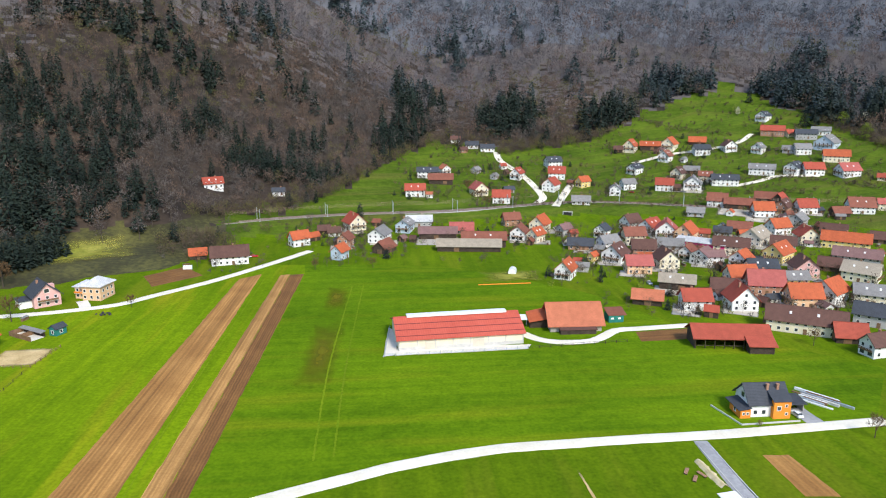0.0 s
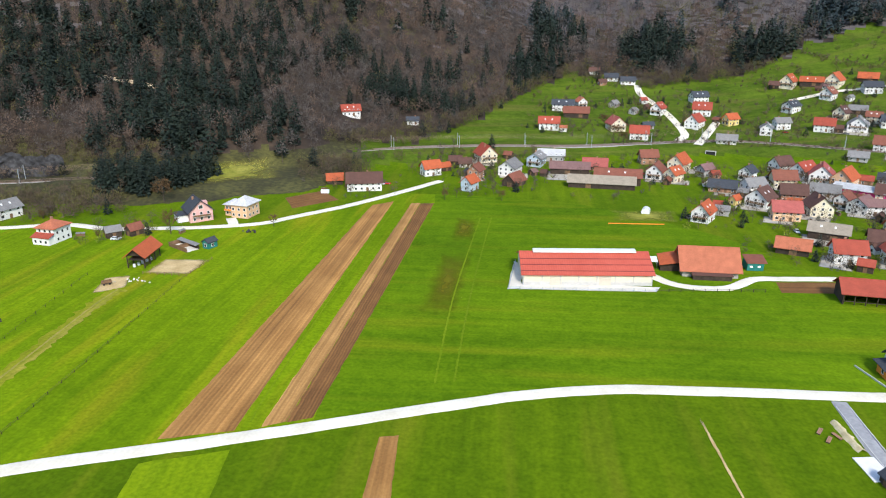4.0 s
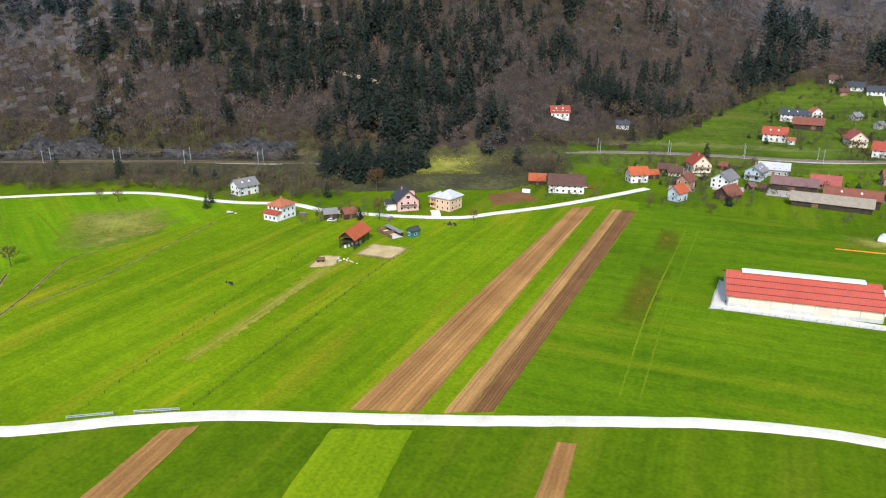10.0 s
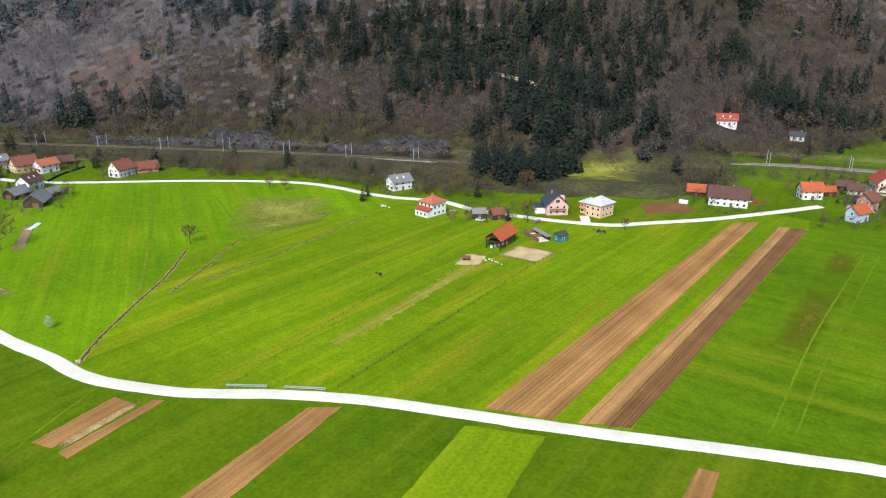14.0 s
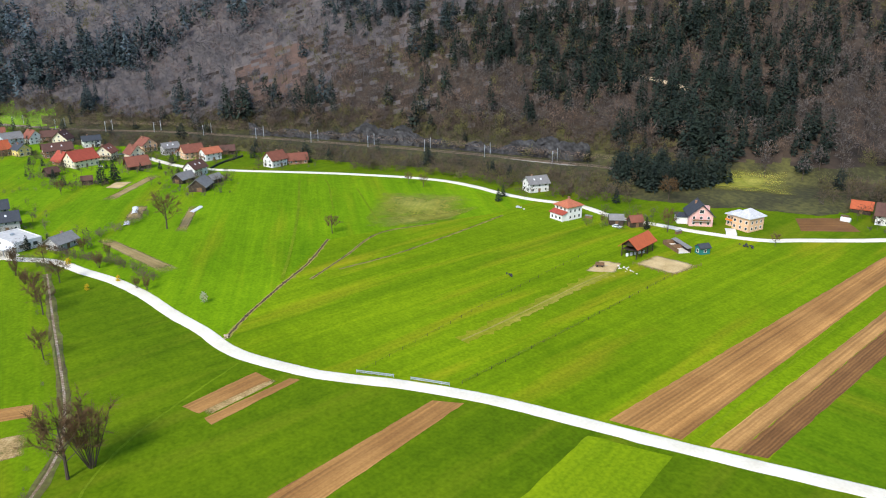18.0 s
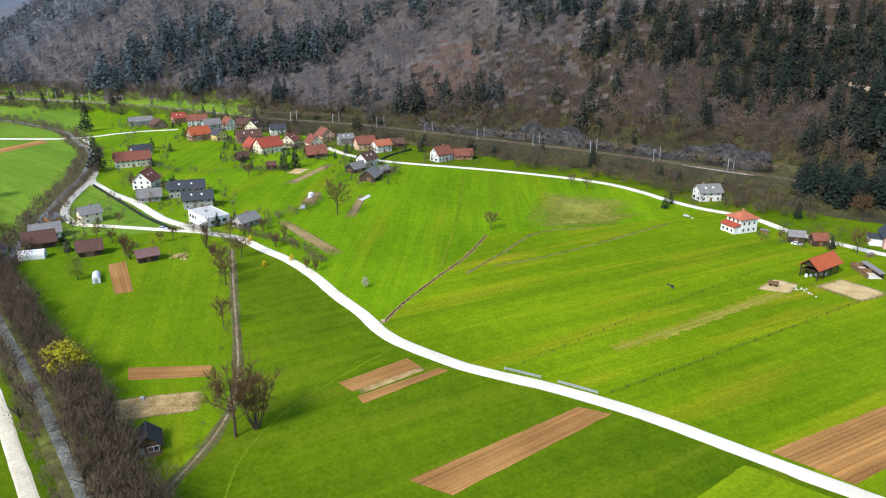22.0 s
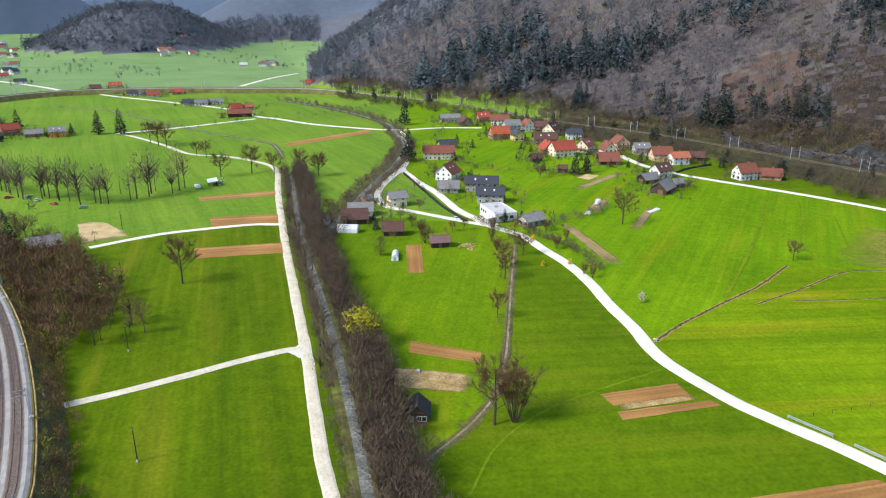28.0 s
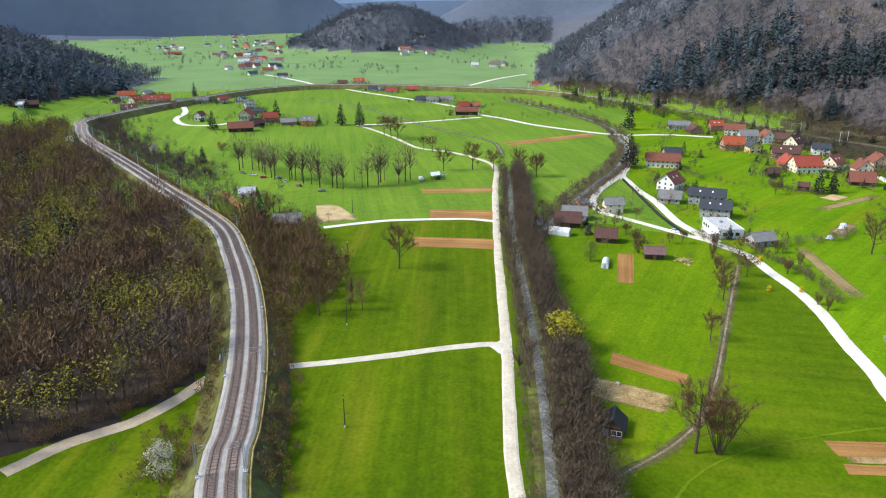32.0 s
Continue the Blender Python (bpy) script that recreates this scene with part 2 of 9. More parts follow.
# far grass with haze mixed into its greens
FAR_GRASS = meadow("hazed_far_grass", (0.165, 0.275, 0.095), (0.245, 0.365, 0.15), (0.28, 0.36, 0.16), lines=0.15)
SOILS = {
    "soil": streaked(banded(material("harrowed_soil", (0.235, 0.106, 0.027), (0.40, 0.205, 0.060), scale=0.05, fine=1.2, bump=0.1), "X", 1.3, 0.14, 0.05, wobble=3.0), 0.30, 0.75),
    "yard": soften(material("village_yards", (0.30, 0.27, 0.21), (0.58, 0.53, 0.45), scale=0.12, fine=0.8, fine_amount=0.4, mid=(0.44, 0.40, 0.33)), 0.07),
    "tilled": streaked(banded(material("tilled_soil", (0.255, 0.124, 0.035), (0.41, 0.220, 0.070), scale=0.06, fine=1.2, bump=0.1), "X", 1.2, 0.16, 0.05, wobble=3.0), 0.35, 0.7, 3.0),
    "plough": streaked(banded(material("ploughed_soil", (0.150, 0.066, 0.019), (0.250, 0.117, 0.035), scale=0.08, fine=1.0, bump=0.15), "X", 0.9, 0.30, 0.10, wobble=3.0), 0.5, 0.4, 5.0),
    "fallow": soften(streaked(material("fallow_bed", (0.20, 0.135, 0.05), (0.36, 0.27, 0.11), scale=0.12, fine=1.2, fine_amount=0.5), 0.5, 0.5), 0.2),
    "straw": soften(material("stubble", (0.17, 0.14, 0.035), (0.60, 0.46, 0.22), scale=0.30, fine=1.6, fine_amount=0.5, mid=(0.38, 0.25, 0.10)), 0.10),
    "sand": soften(material("sandy_ground", (0.38, 0.26, 0.10), (0.68, 0.52, 0.27), scale=0.15, fine=1.5), 0.14),
    "pale": material("pale_gravel_yard", (0.62, 0.58, 0.50), (0.78, 0.74, 0.66), scale=0.2, fine=1.5),
}
GRAVEL = material("limestone_gravel", (0.66, 0.60, 0.47), (0.84, 0.79, 0.66), scale=0.12, fine=1.4, bump=0.03)
TAN_GRAVEL = material("tan_gravel", (0.50, 0.43, 0.30), (0.78, 0.71, 0.55), scale=0.25, fine=1.6, fine_amount=0.5, bump=0.03)
DIRT = material("dirt_track", (0.38, 0.29, 0.18), (0.60, 0.48, 0.33), scale=0.2, fine=1.5, bump=0.04)
ASPHALT = material("worn_asphalt", (0.24, 0.24, 0.25), (0.40, 0.40, 0.40), scale=0.15, fine=1.2)
LITTER = material("leaf_litter", (0.020, 0.016, 0.012), (0.082, 0.057, 0.038), scale=0.02, fine=0.18, fine_amount=0.45, mid=(0.044, 0.031, 0.022), bump=0.3)
# litter of the farther slopes, lightened and greyed for haze
PALE_LITTER = material("hazed_leaf_litter", (0.070, 0.062, 0.060), (0.150, 0.126, 0.116), scale=0.012, fine=0.16, fine_amount=0.45, mid=(0.105, 0.092, 0.088), bump=0.3)
BANK = material("grassy_earth_bank", (0.075, 0.055, 0.022), (0.17, 0.20, 0.035), scale=0.10, fine=0.6, fine_amount=0.5, mid=(0.12, 0.118, 0.030), bump=0.2)
ROUGH = material("rough_dry_grass", (0.024, 0.021, 0.010), (0.110, 0.105, 0.028), scale=0.035, fine=0.4, fine_amount=0.45, mid=(0.048, 0.046, 0.016), bump=0.2)
STONY = material("stony_ditch_bed", (0.15, 0.095, 0.05), (0.50, 0.44, 0.36), scale=0.25, fine=1.4, fine_amount=0.6, mid=(0.25, 0.18, 0.11), bump=0.1)
RUT = material("bare_rut_earth", (0.18, 0.20, 0.02), (0.38, 0.29, 0.07), scale=0.2, fine=1.0)
RED_LITTER = material("fallen_beech_leaves", (0.066, 0.046, 0.036), (0.150, 0.092, 0.070), scale=0.06, fine=0.5, fine_amount=0.5, bump=0.3)
ROCK = material("limestone_rock", (0.018, 0.018, 0.018), (0.092, 0.090, 0.090), scale=0.14, fine=0.6, fine_amount=0.5, mid=(0.042, 0.041, 0.042), bump=0.6)
BALLAST = material("railway_ballast", (0.26, 0.24, 0.21), (0.47, 0.445, 0.40), scale=0.4, fine=4.0, fine_amount=0.5, bump=0.06)
RUSTY = material("rusty_track_bed", (0.19, 0.135, 0.105), (0.32, 0.245, 0.20), scale=0.5, fine=5.0)
STEEL = material("rail_steel", (0.20, 0.13, 0.10), (0.34, 0.25, 0.20), scale=1.0, rough=0.5, metal=0.6)
GALV = material("galvanised_steel", (0.34, 0.38, 0.40), (0.50, 0.54, 0.56), scale=1.0, rough=0.5, metal=0.5)
CONCRETE = material("concrete", (0.42, 0.41, 0.39), (0.60, 0.59, 0.56), scale=0.5, fine=3.0, bump=0.02)
WATER = material("stream_water", (0.085, 0.095, 0.075), (0.36, 0.355, 0.32), scale=0.12, fine=0.9, fine_amount=0.5, rough=0.45, bump=0.08, spec=0.15, mid=(0.17, 0.175, 0.15))
SLEEPER = material("weathered_sleepers", (0.14, 0.10, 0.075), (0.26, 0.20, 0.16), scale=1.0, fine=5.0)
BARK = material("grey_bark", (0.048, 0.036, 0.025), (0.12, 0.092, 0.066), scale=1.0, fine=6.0, bump=0.03)
TWIG = material("bare_twigs", (0.056, 0.041, 0.027), (0.130, 0.096, 0.064), scale=0.05, fine=0.3)
TWIG_WARM = material("budding_twigs", (0.080, 0.053, 0.040), (0.178, 0.120, 0.088), scale=0.05, fine=0.3)
TWIG_GREY = material("grey_twigs", (0.060, 0.051, 0.046), (0.132, 0.112, 0.100), scale=0.05, fine=0.3)
# twigs of the middle distance: haze put into the colour as grey
TWIG_HAZE = material("mid_hazed_twigs", (0.084, 0.077, 0.081), (0.134, 0.122, 0.128), scale=0.05, fine=0.3)
TWIG_RUDDY = material("ruddy_hazed_twigs", (0.100, 0.072, 0.064), (0.170, 0.124, 0.110), scale=0.05, fine=0.3)
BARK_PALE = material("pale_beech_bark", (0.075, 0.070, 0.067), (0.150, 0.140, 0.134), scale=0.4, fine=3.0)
TWIG_NEAR = material("brown_twigs", (0.098, 0.054, 0.024), (0.200, 0.120, 0.054), scale=0.05, fine=0.3)
BUD = material("olive_buds", (0.125, 0.108, 0.012), (0.30, 0.255, 0.022), scale=0.05, fine=0.4)
OLIVE_TWIG = material("olive_twigs", (0.072, 0.066, 0.022), (0.150, 0.136, 0.045), scale=0.05, fine=0.4)
# far twigs, paler and bluer: haze painted into the base colour
TWIG_FAR = material("hazed_bare_crowns", (0.082, 0.088, 0.102), (0.112, 0.118, 0.134), scale=0.03, fine=0.2)
TWIG_ALDER = material("alder_twigs", (0.092, 0.070, 0.046), (0.190, 0.148, 0.098), scale=0.05, fine=0.3)
TWIG_BROWN = material("dark_alder_twigs", (0.062, 0.043, 0.027), (0.140, 0.100, 0.064), scale=0.05, fine=0.3)
# far and middle needles, blued in the base colour to stand for haze
NEEDLE_FAR = material("hazed_fir_crowns", (0.060, 0.086, 0.100), (0.092, 0.124, 0.140), scale=0.04, fine=0.3)
NEEDLE_BLUE = material("mid_hazed_needles", (0.020, 0.034, 0.036), (0.046, 0.066, 0.068), scale=0.06, fine=0.5)
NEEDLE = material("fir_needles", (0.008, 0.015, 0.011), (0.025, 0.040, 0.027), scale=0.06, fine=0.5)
LEAF = material("spring_leaves", (0.10, 0.15, 0.012), (0.24, 0.28, 0.03), scale=0.3, fine=2.0)
GOLD = material("forsythia_flowers", (0.55, 0.38, 0.01), (0.75, 0.55, 0.03), scale=1.0)
WILLOW = material("yellow_willow_leaves", (0.26, 0.25, 0.01), (0.48, 0.42, 0.02), scale=0.3)
PETAL = material("white_blossom", (0.34, 0.31, 0.21), (0.60, 0.56, 0.44), scale=0.6)
# ground of the far woods, haze included in its blue-grey
FAR_WOOD = material("hazed_wood_ground", (0.088, 0.094, 0.110), (0.130, 0.136, 0.154), scale=0.008, fine=0.06, fine_amount=0.5, mid=(0.108, 0.114, 0.130))
# woods of the far hills, tinted blue in place of haze
RANGE_WOOD = material("hazed_range_woods", (0.078, 0.096, 0.128), (0.112, 0.132, 0.166), scale=0.006, fine=0.05, fine_amount=0.5)
GLASS = material("window_glass", (0.02, 0.025, 0.03), (0.06, 0.07, 0.08), scale=2.0, rough=0.08, spec=0.7)
WHITE = material("white_paint", (0.70, 0.69, 0.66), (0.82, 0.81, 0.79), scale=0.8)
DARKWOOD = banded(material("dark_weathered_boards", (0.030, 0.022, 0.017), (0.095, 0.068, 0.05), scale=0.5, fine=3.0), "X", 0.3, 0.3, 0.02)
TIMBER = material("brown_timber", (0.13, 0.075, 0.04), (0.26, 0.155, 0.085), scale=0.8, fine=4.0)
ORANGE = material("orange_render", (0.74, 0.22, 0.025), (0.84, 0.29, 0.04), scale=0.4)
TEAL = material("teal_sheet", (0.015, 0.14, 0.12), (0.03, 0.21, 0.18), scale=0.6)
PLASTIC = material("white_film", (0.66, 0.68, 0.68), (0.84, 0.85, 0.85), scale=0.6, rough=0.35)
MAGENTA = material("magenta_cladding", (0.50, 0.03, 0.13), (0.62, 0.05, 0.18), scale=0.4)
MATT_BLACK = material("black_tyres_and_passage", (0.012, 0.012, 0.012), (0.03, 0.03, 0.03), scale=4.0)
CARS = {"white": material("white_car_paint", (0.74, 0.75, 0.76), (0.82, 0.83, 0.84), scale=1.0, rough=0.25, spec=0.6),
        "red": material("red_car_paint", (0.45, 0.02, 0.02), (0.55, 0.03, 0.03), scale=1.0, rough=0.25, spec=0.6),
        "grey": material("grey_car_paint", (0.16, 0.17, 0.18), (0.22, 0.23, 0.24), scale=1.0, rough=0.25, spec=0.6)}

WALL_COLOURS = {"white": (0.82, 0.81, 0.78), "cream": (0.78, 0.70, 0.52), "yellow": (0.80, 0.62, 0.24), "peach": (0.78, 0.50, 0.30), "pink": (0.72, 0.42, 0.38),
                "beige": (0.64, 0.57, 0.46), "grey": (0.42, 0.41, 0.40), "blue": (0.50, 0.60, 0.68), "brick": (0.40, 0.22, 0.14), "stone": (0.40, 0.37, 0.33),
                "teal": (0.03, 0.20, 0.17), "orange_wall": (0.78, 0.30, 0.05)}
WALLS = {k: material(k + "_render", tuple(c * 0.80 for c in v), tuple(min(c * 1.05, 0.86) for c in v), scale=0.35, fine=2.0, bump=0.01, rough=0.95, shift=0.12) for k, v in WALL_COLOURS.items()}
WALLS["wood"] = DARKWOOD
ROOF_COLOURS = {"red": (0.43, 0.085, 0.05), "orange": (0.52, 0.12, 0.045), "pale_red": (0.52, 0.165, 0.085), "pink_red": (0.46, 0.12, 0.10), "rust": (0.27, 0.095, 0.06),
                "brown": (0.135, 0.066, 0.05), "mauve": (0.24, 0.135, 0.125), "slate": (0.065, 0.072, 0.085), "grey": (0.27, 0.26, 0.25), "tan": (0.40, 0.34, 0.26),
                "pale_grey": (0.62, 0.62, 0.62)}
ROOFS = {k: banded(material(k + "_roof_tiles", tuple(c * 0.68 for c in v), tuple(c * 1.2 for c in v), scale=0.45, fine=2.5, fine_amount=0.45, rough=0.75, shift=0.15), "Y", 0.36, 0.3, 0.03) for k, v in ROOF_COLOURS.items()}


# ---- building helpers ----
def mesh_of(name, verts, faces, mats, index=None):
    me = bpy.data.meshes.new(name)
    me.from_pydata([tuple(v) for v in verts], [], [tuple(f) for f in faces])
    for m in mats if isinstance(mats, (list, tuple)) else [mats]:
        me.materials.append(m)
    if index is not None:
        me.polygons.foreach_set("material_index", index)
    me.update()
    return me


def raw_mesh(name, verts, tris, mats, index=None):
    """A large mesh from arrays of corners and triangles."""
    me = bpy.data.meshes.new(name)
    me.vertices.add(len(verts))
    me.vertices.foreach_set("co", np.asarray(verts, np.float32).ravel())
    me.loops.add(3 * len(tris))
    me.loops.foreach_set("vertex_index", np.asarray(tris, np.int32).ravel())
    me.polygons.add(len(tris))
    me.polygons.foreach_set("loop_start", np.arange(0, 3 * len(tris), 3, dtype=np.int32))
    for m in mats:
        me.materials.append(m)
    if index is not None:
        me.polygons.foreach_set("material_index", np.asarray(index, np.int32))
    me.update(calc_edges=True)
    return me


def part(name, me, parent, label="", m=None):
    ob = new(name, me)
    ob.parent = parent
    if m is not None:
        ob.matrix_basis = m
    return tagged(ob, label)


def thing(name, x, y, rot, label, category, group="", z=None, kind=""):
    ob = new(name)
    ob.empty_display_size = 0.5
    ob.matrix_basis = pose(x, y, float(height(x, y)) if z is None else z, 0, 0, rot)
    return tagged(ob, label, category, group, kind)


class Soup:
    """Collects boxes, tubes and faces for one mesh."""

    def __init__(self):
        self.v, self.f = [], []

    def add(self, verts, faces):
        k = len(self.v)
        self.v += [tuple(p) for p in verts]
        self.f += [tuple(i + k for i in f) for f in faces]
        return self

    def box(self, x0, x1, y0, y1, z0, z1, m=None):
        v = [Vector(p) for p in ((x0, y0, z0), (x1, y0, z0), (x1, y1, z0), (x0, y1, z0), (x0, y0, z1), (x1, y0, z1), (x1, y1, z1), (x0, y1, z1))]
        if m is not None:
            v = [m @ p for p in v]
        return self.add(v, [(3, 2, 1, 0), (4, 5, 6, 7), (0, 1, 5, 4), (1, 2, 6, 5), (2, 3, 7, 6), (3, 0, 4, 7)])

    def tube(self, a, b, r0, r1, n=5):
        a, b = Vector(a), Vector(b)
        q = (b - a).to_track_quat("Z", "Y").to_matrix()
        ring = [q @ Vector((math.cos(2 * math.pi * i / n), math.sin(2 * math.pi * i / n), 0)) for i in range(n)]
        return self.add([a + p * r0 for p in ring] + [b + p * r1 for p in ring],
                        [(i, (i + 1) % n, n + (i + 1) % n, n + i) for i in range(n)] + [tuple(range(n - 1, -1, -1)), tuple(range(n, 2 * n))])

    def prism(self, outline, y0, y1):
        """An outline in x and z, drawn along y."""
        n = len(outline)
        return self.add([(x, y0, z) for x, z in outline] + [(x, y1, z) for x, z in outline],
                        [tuple(range(n)), tuple(range(2 * n - 1, n - 1, -1))] + [(i, n + i, n + (i + 1) % n, (i + 1) % n) for i in range(n)])

    def mesh(self, name, mats):
        return mesh_of(name, self.v, self.f, mats)


def smooth_line(points, step):
    """Points at even steps along a smooth curve through the given ones."""
    p = np.array(points, float)
    p = np.vstack([2 * p[0] - p[1], p, 2 * p[-1] - p[-2]])
    out = []
    for i in range(1, len(p) - 2):
        n = max(2, int(np.hypot(*(p[i + 1] - p[i])) / step))
        t = np.linspace(0, 1, n, endpoint=False)[:, None]
        out.append(0.5 * (2 * p[i] + (p[i + 1] - p[i - 1]) * t + (2 * p[i - 1] - 5 * p[i] + 4 * p[i + 1] - p[i + 2]) * t ** 2
                          + (3 * p[i] - p[i - 1] - 3 * p[i + 1] + p[i + 2]) * t ** 3))
    return np.vstack(out + [p[-2:-1]])


def ribbon(name, points, profile, mats, step=4.0, level=None, lift=0.0, ragged=0.0):
    """A strip along a line: profile is (sideways, up) pairs; it follows the ground or keeps to a level."""
    c = smooth_line(points, step)
    d = np.gradient(c, axis=0)
    d /= np.hypot(d[:, 0], d[:, 1])[:, None]
    side = np.c_[d[:, 1], -d[:, 0]]
    rng = np.random.default_rng(len(c))
    rows = []
    for k, (s, up) in enumerate(profile):
        edge = np.abs(rng.normal(size=len(c))) * ragged if k in (0, len(profile) - 1) else np.zeros(len(c))
        q = c + side * (s + np.sign(s) * edge)[:, None]
        z = (height(q[:, 0], q[:, 1]) if level is None else np.full(len(c), level)) + up + lift
        rows.append(np.c_[q, z])
    n, k = len(c), len(profile)
    v = np.stack(rows, 1).reshape(-1, 3)
    f = [(i * k + j, i * k + j + 1, (i + 1) * k + j + 1, (i + 1) * k + j) for i in range(n - 1) for j in range(k - 1)]
    return new(name, mesh_of(name, v, [q[::-1] for q in f], mats))


# ---- the ground ----
# The valley: a flat floor, a rail bench at the foot of the hills, then slopes that steepen.
# By azimuth (degrees to the left of north): foot distance, bench height, first slope, growth, steepest slope, crest height.
AZ = [-180, -100, -60, -32, -22, -12, -4, 2, 8, 14, 18, 22, 33, 38, 41, 50, 60, 72, 80, 87, 92, 96, 98.5, 101, 126, 129, 133, 138, 145, 180]
FOOT = [800, 700, 600, 570, 560, 552, 525, 505, 495, 488, 470, 432, 425, 440, 460, 482, 522, 602, 660, 770, 850, 930, 1000, 2300, 2300, 1250, 980, 860, 800, 800]
BENCH = [2, 4, 6, 6, 6, 6, 6, 6, 6, 6, 6, 4, 4, 6, 6, 6, 6, 6, 6, 6, 6, 6, 4, 0, 0, 2, 4, 5, 4, 2]
RISE = [.15, .15, .12, .10, .10, .09, .085, .08, .10, .14, .22, .36, .38, .38, .40, .42, .40, .32, .32, .32, .30, .22, .10, .05, .05, .08, .12, .15, .15, .15]
GROW = [3, 3, 3, 3.5, 3.5, 3.5, 3, 3, 4.5, 6, 5, 3, 2, 2, 2, 2, 2, 3, 3, 3, 3, 2, 1, .3, .3, 1, 2, 3, 3, 3]
STEEP = [.4, .45, .42, .40, .40, .40, .42, .44, .46, .48, .48, .48, .48, .48, .48, .48, .48, .46, .46, .44, .40, .30, .16, .10, .11, .22, .30, .35, .35, .4]
CREST = [300, 380, 380, 380, 380, 390, 400, 380, 390, 400, 390, 370, 350, 340, 330, 320, 320, 300, 290, 230, 112, 42, 6, 4, 4, 8, 32, 72, 100, 300]


def bumps(x, y):
    """Ridges and gullies of the hillsides, about -1 to 1."""
    return (np.sin(x * .0131 + 1.3 * np.sin(y * .0047)) * .45 + np.sin(y * .0173 + x * .0061 + 1.1) * .30
            + np.sin(x * .041 - y * .029 + 2.0) * .15 + np.sin(x * .083 + y * .067) * .10)


def height(x, y):
    x, y = np.asarray(x, float), np.asarray(y, float)
    d, a = np.hypot(x, y), np.degrees(np.arctan2(-x, y))
    foot, bench, rise, grow, steep, crest = (np.interp(a, AZ, c) for c in (FOOT, BENCH, RISE, GROW, STEEP, CREST))
    ramp = np.clip((d - foot + 45) / 36, 0, 1)
    z = bench * ramp * ramp * (3 - 2 * ramp)
    u = np.maximum(d - foot - 9, 0)
    g = grow * 1e-4
    turn = np.maximum(steep - rise, 0.001) / (2 * g)
    v = np.minimum(u, turn)
    up = rise * v + g * v * v + steep * (u - v)
    rough = np.clip((u - 110) / 260, 0, 1) * np.clip(u / 900, .2, 1)
    up = up + bumps(x, y) * 34 * rough
    up = np.where(up > 0.55 * crest, 0.55 * crest + 0.45 * crest * np.tanh((up - 0.55 * crest) / (0.45 * crest)), up)
    up = np.where((a > 126) & (a < 160), up * np.exp(-(np.maximum(d - 1230, 0) / 220) ** 2), up)
    z = z + up
    # the lone wooded hill in the far plain, and the low rise behind it
    z = z + 112 * np.exp(-(((x + 1914) / 225) ** 2 + ((y + 735) / 205) ** 2) ** 1.25)
    z = z + 185 * np.exp(-(((x + 2636) / 360) ** 2 + ((y + 520) / 300) ** 2))
    z = z + 230 * np.exp(-(((x + 2995) / 350) ** 2 + ((y + 180) / 260) ** 2))
    far = np.clip((d - 2350) * 0.052, 0, 125) * np.clip((a - 93) / 6, 0, 1) * np.clip((146 - a) / 4, 0, 1) * (1 + 0.25 * bumps(x * 0.5, y * 0.5))
    return np.maximum(z, far)


EDGE_AZ = [-60, -36, -31, -22, -17, -12, -5, 1, 5, 8, 12, 17, 22, 33, 39, 60, 75, 90, 97, 99]
EDGE = [900, 700, 800, 955, 870, 760, 705, 735, 640, 575, 520, 500, 455, 452, 482, 552, 640, 840, 985, 1060]


def wooded(x, y):
    """True where the hillsides carry woods."""
    d, a = np.hypot(x, y), np.degrees(np.arctan2(-x, y))
    w = (a > -75) & (a < 99) & (d > np.interp(a, EDGE_AZ, EDGE) + 10 * np.sin(a * 2.3) + 6 * np.sin(a * 7.1))
    w |= (a > 127.5) & (d > np.interp(a, [127.5, 131, 137, 145], [1290, 1040, 905, 860])) & (d < np.interp(a, [127.5, 137, 145], [1300, 1420, 1500]))
    w &= (a < 93) | (d < 1500)
    w |= ((x + 1914) / 285) ** 2 + ((y + 735) / 262) ** 2 < 1
    w |= ((x + 2636) / 430) ** 2 + ((y + 560) / 400) ** 2 < 1
    w |= (a < -75) & (d > 900)
    w |= (d > 1060) & (a > 93) & (height(x, y) > np.interp(a, [114, 117, 125, 127.5], [24, 58, 58, 20]))
    return w


RAIL = [(320.6, 507.2), (217.8, 518.1), (117.5, 543.4), (49.4, 522.7), (-0.0, 503.0), (-73.2, 489.6), (-144.9, 459.7), (-199.5, 409.0), (-246.0, 364.8), (-289.9, 344.2), (-367.7, 308.5), (-448.0, 263.9), (-572.8, 188.3), (-643.0, 125.0), (-770.7, 44.4), (-849.5, -29.7), (-928.4, -110.7), (-960.2, -169.3), (-963.7, -247.4), (-967.9, -352.3), (-936.0, -464.6), (-857.2, -515.0), (-766.4, -526.8), (-669.8, -529.0), (-553.2, -516.9), (-513.2, -487.0), (-482.1, -458.0), (-453.6, -425.5), (-427.5, -390.8), (-398.3, -351.2), (-363.9, -305.2), (-326.7, -256.7), (-303.5, -225.7), (-273.1, -188.2), (-240.0, -160.5), (-213.3, -140.3), (-188.8, -123.9), (-162.7, -108.2), (-141.9, -97.0), (-125.0, -88.8), (-110.5, -82.5), (-56.6, -50.5), (-22.5, -38.0)]
TRACK = smooth_line([(-159.0, -116.2), (-148.4, -117.4), (-140.1, -118.6), (-128.9, -122.2), (-117.1, -130.8), (-103.1, -136.0)], 2.0)
track_az, track_d = np.degrees(np.arctan2(-TRACK[:, 0], TRACK[:, 1])) % 360, np.hypot(TRACK[:, 0], TRACK[:, 1])
order = np.argsort(track_az)
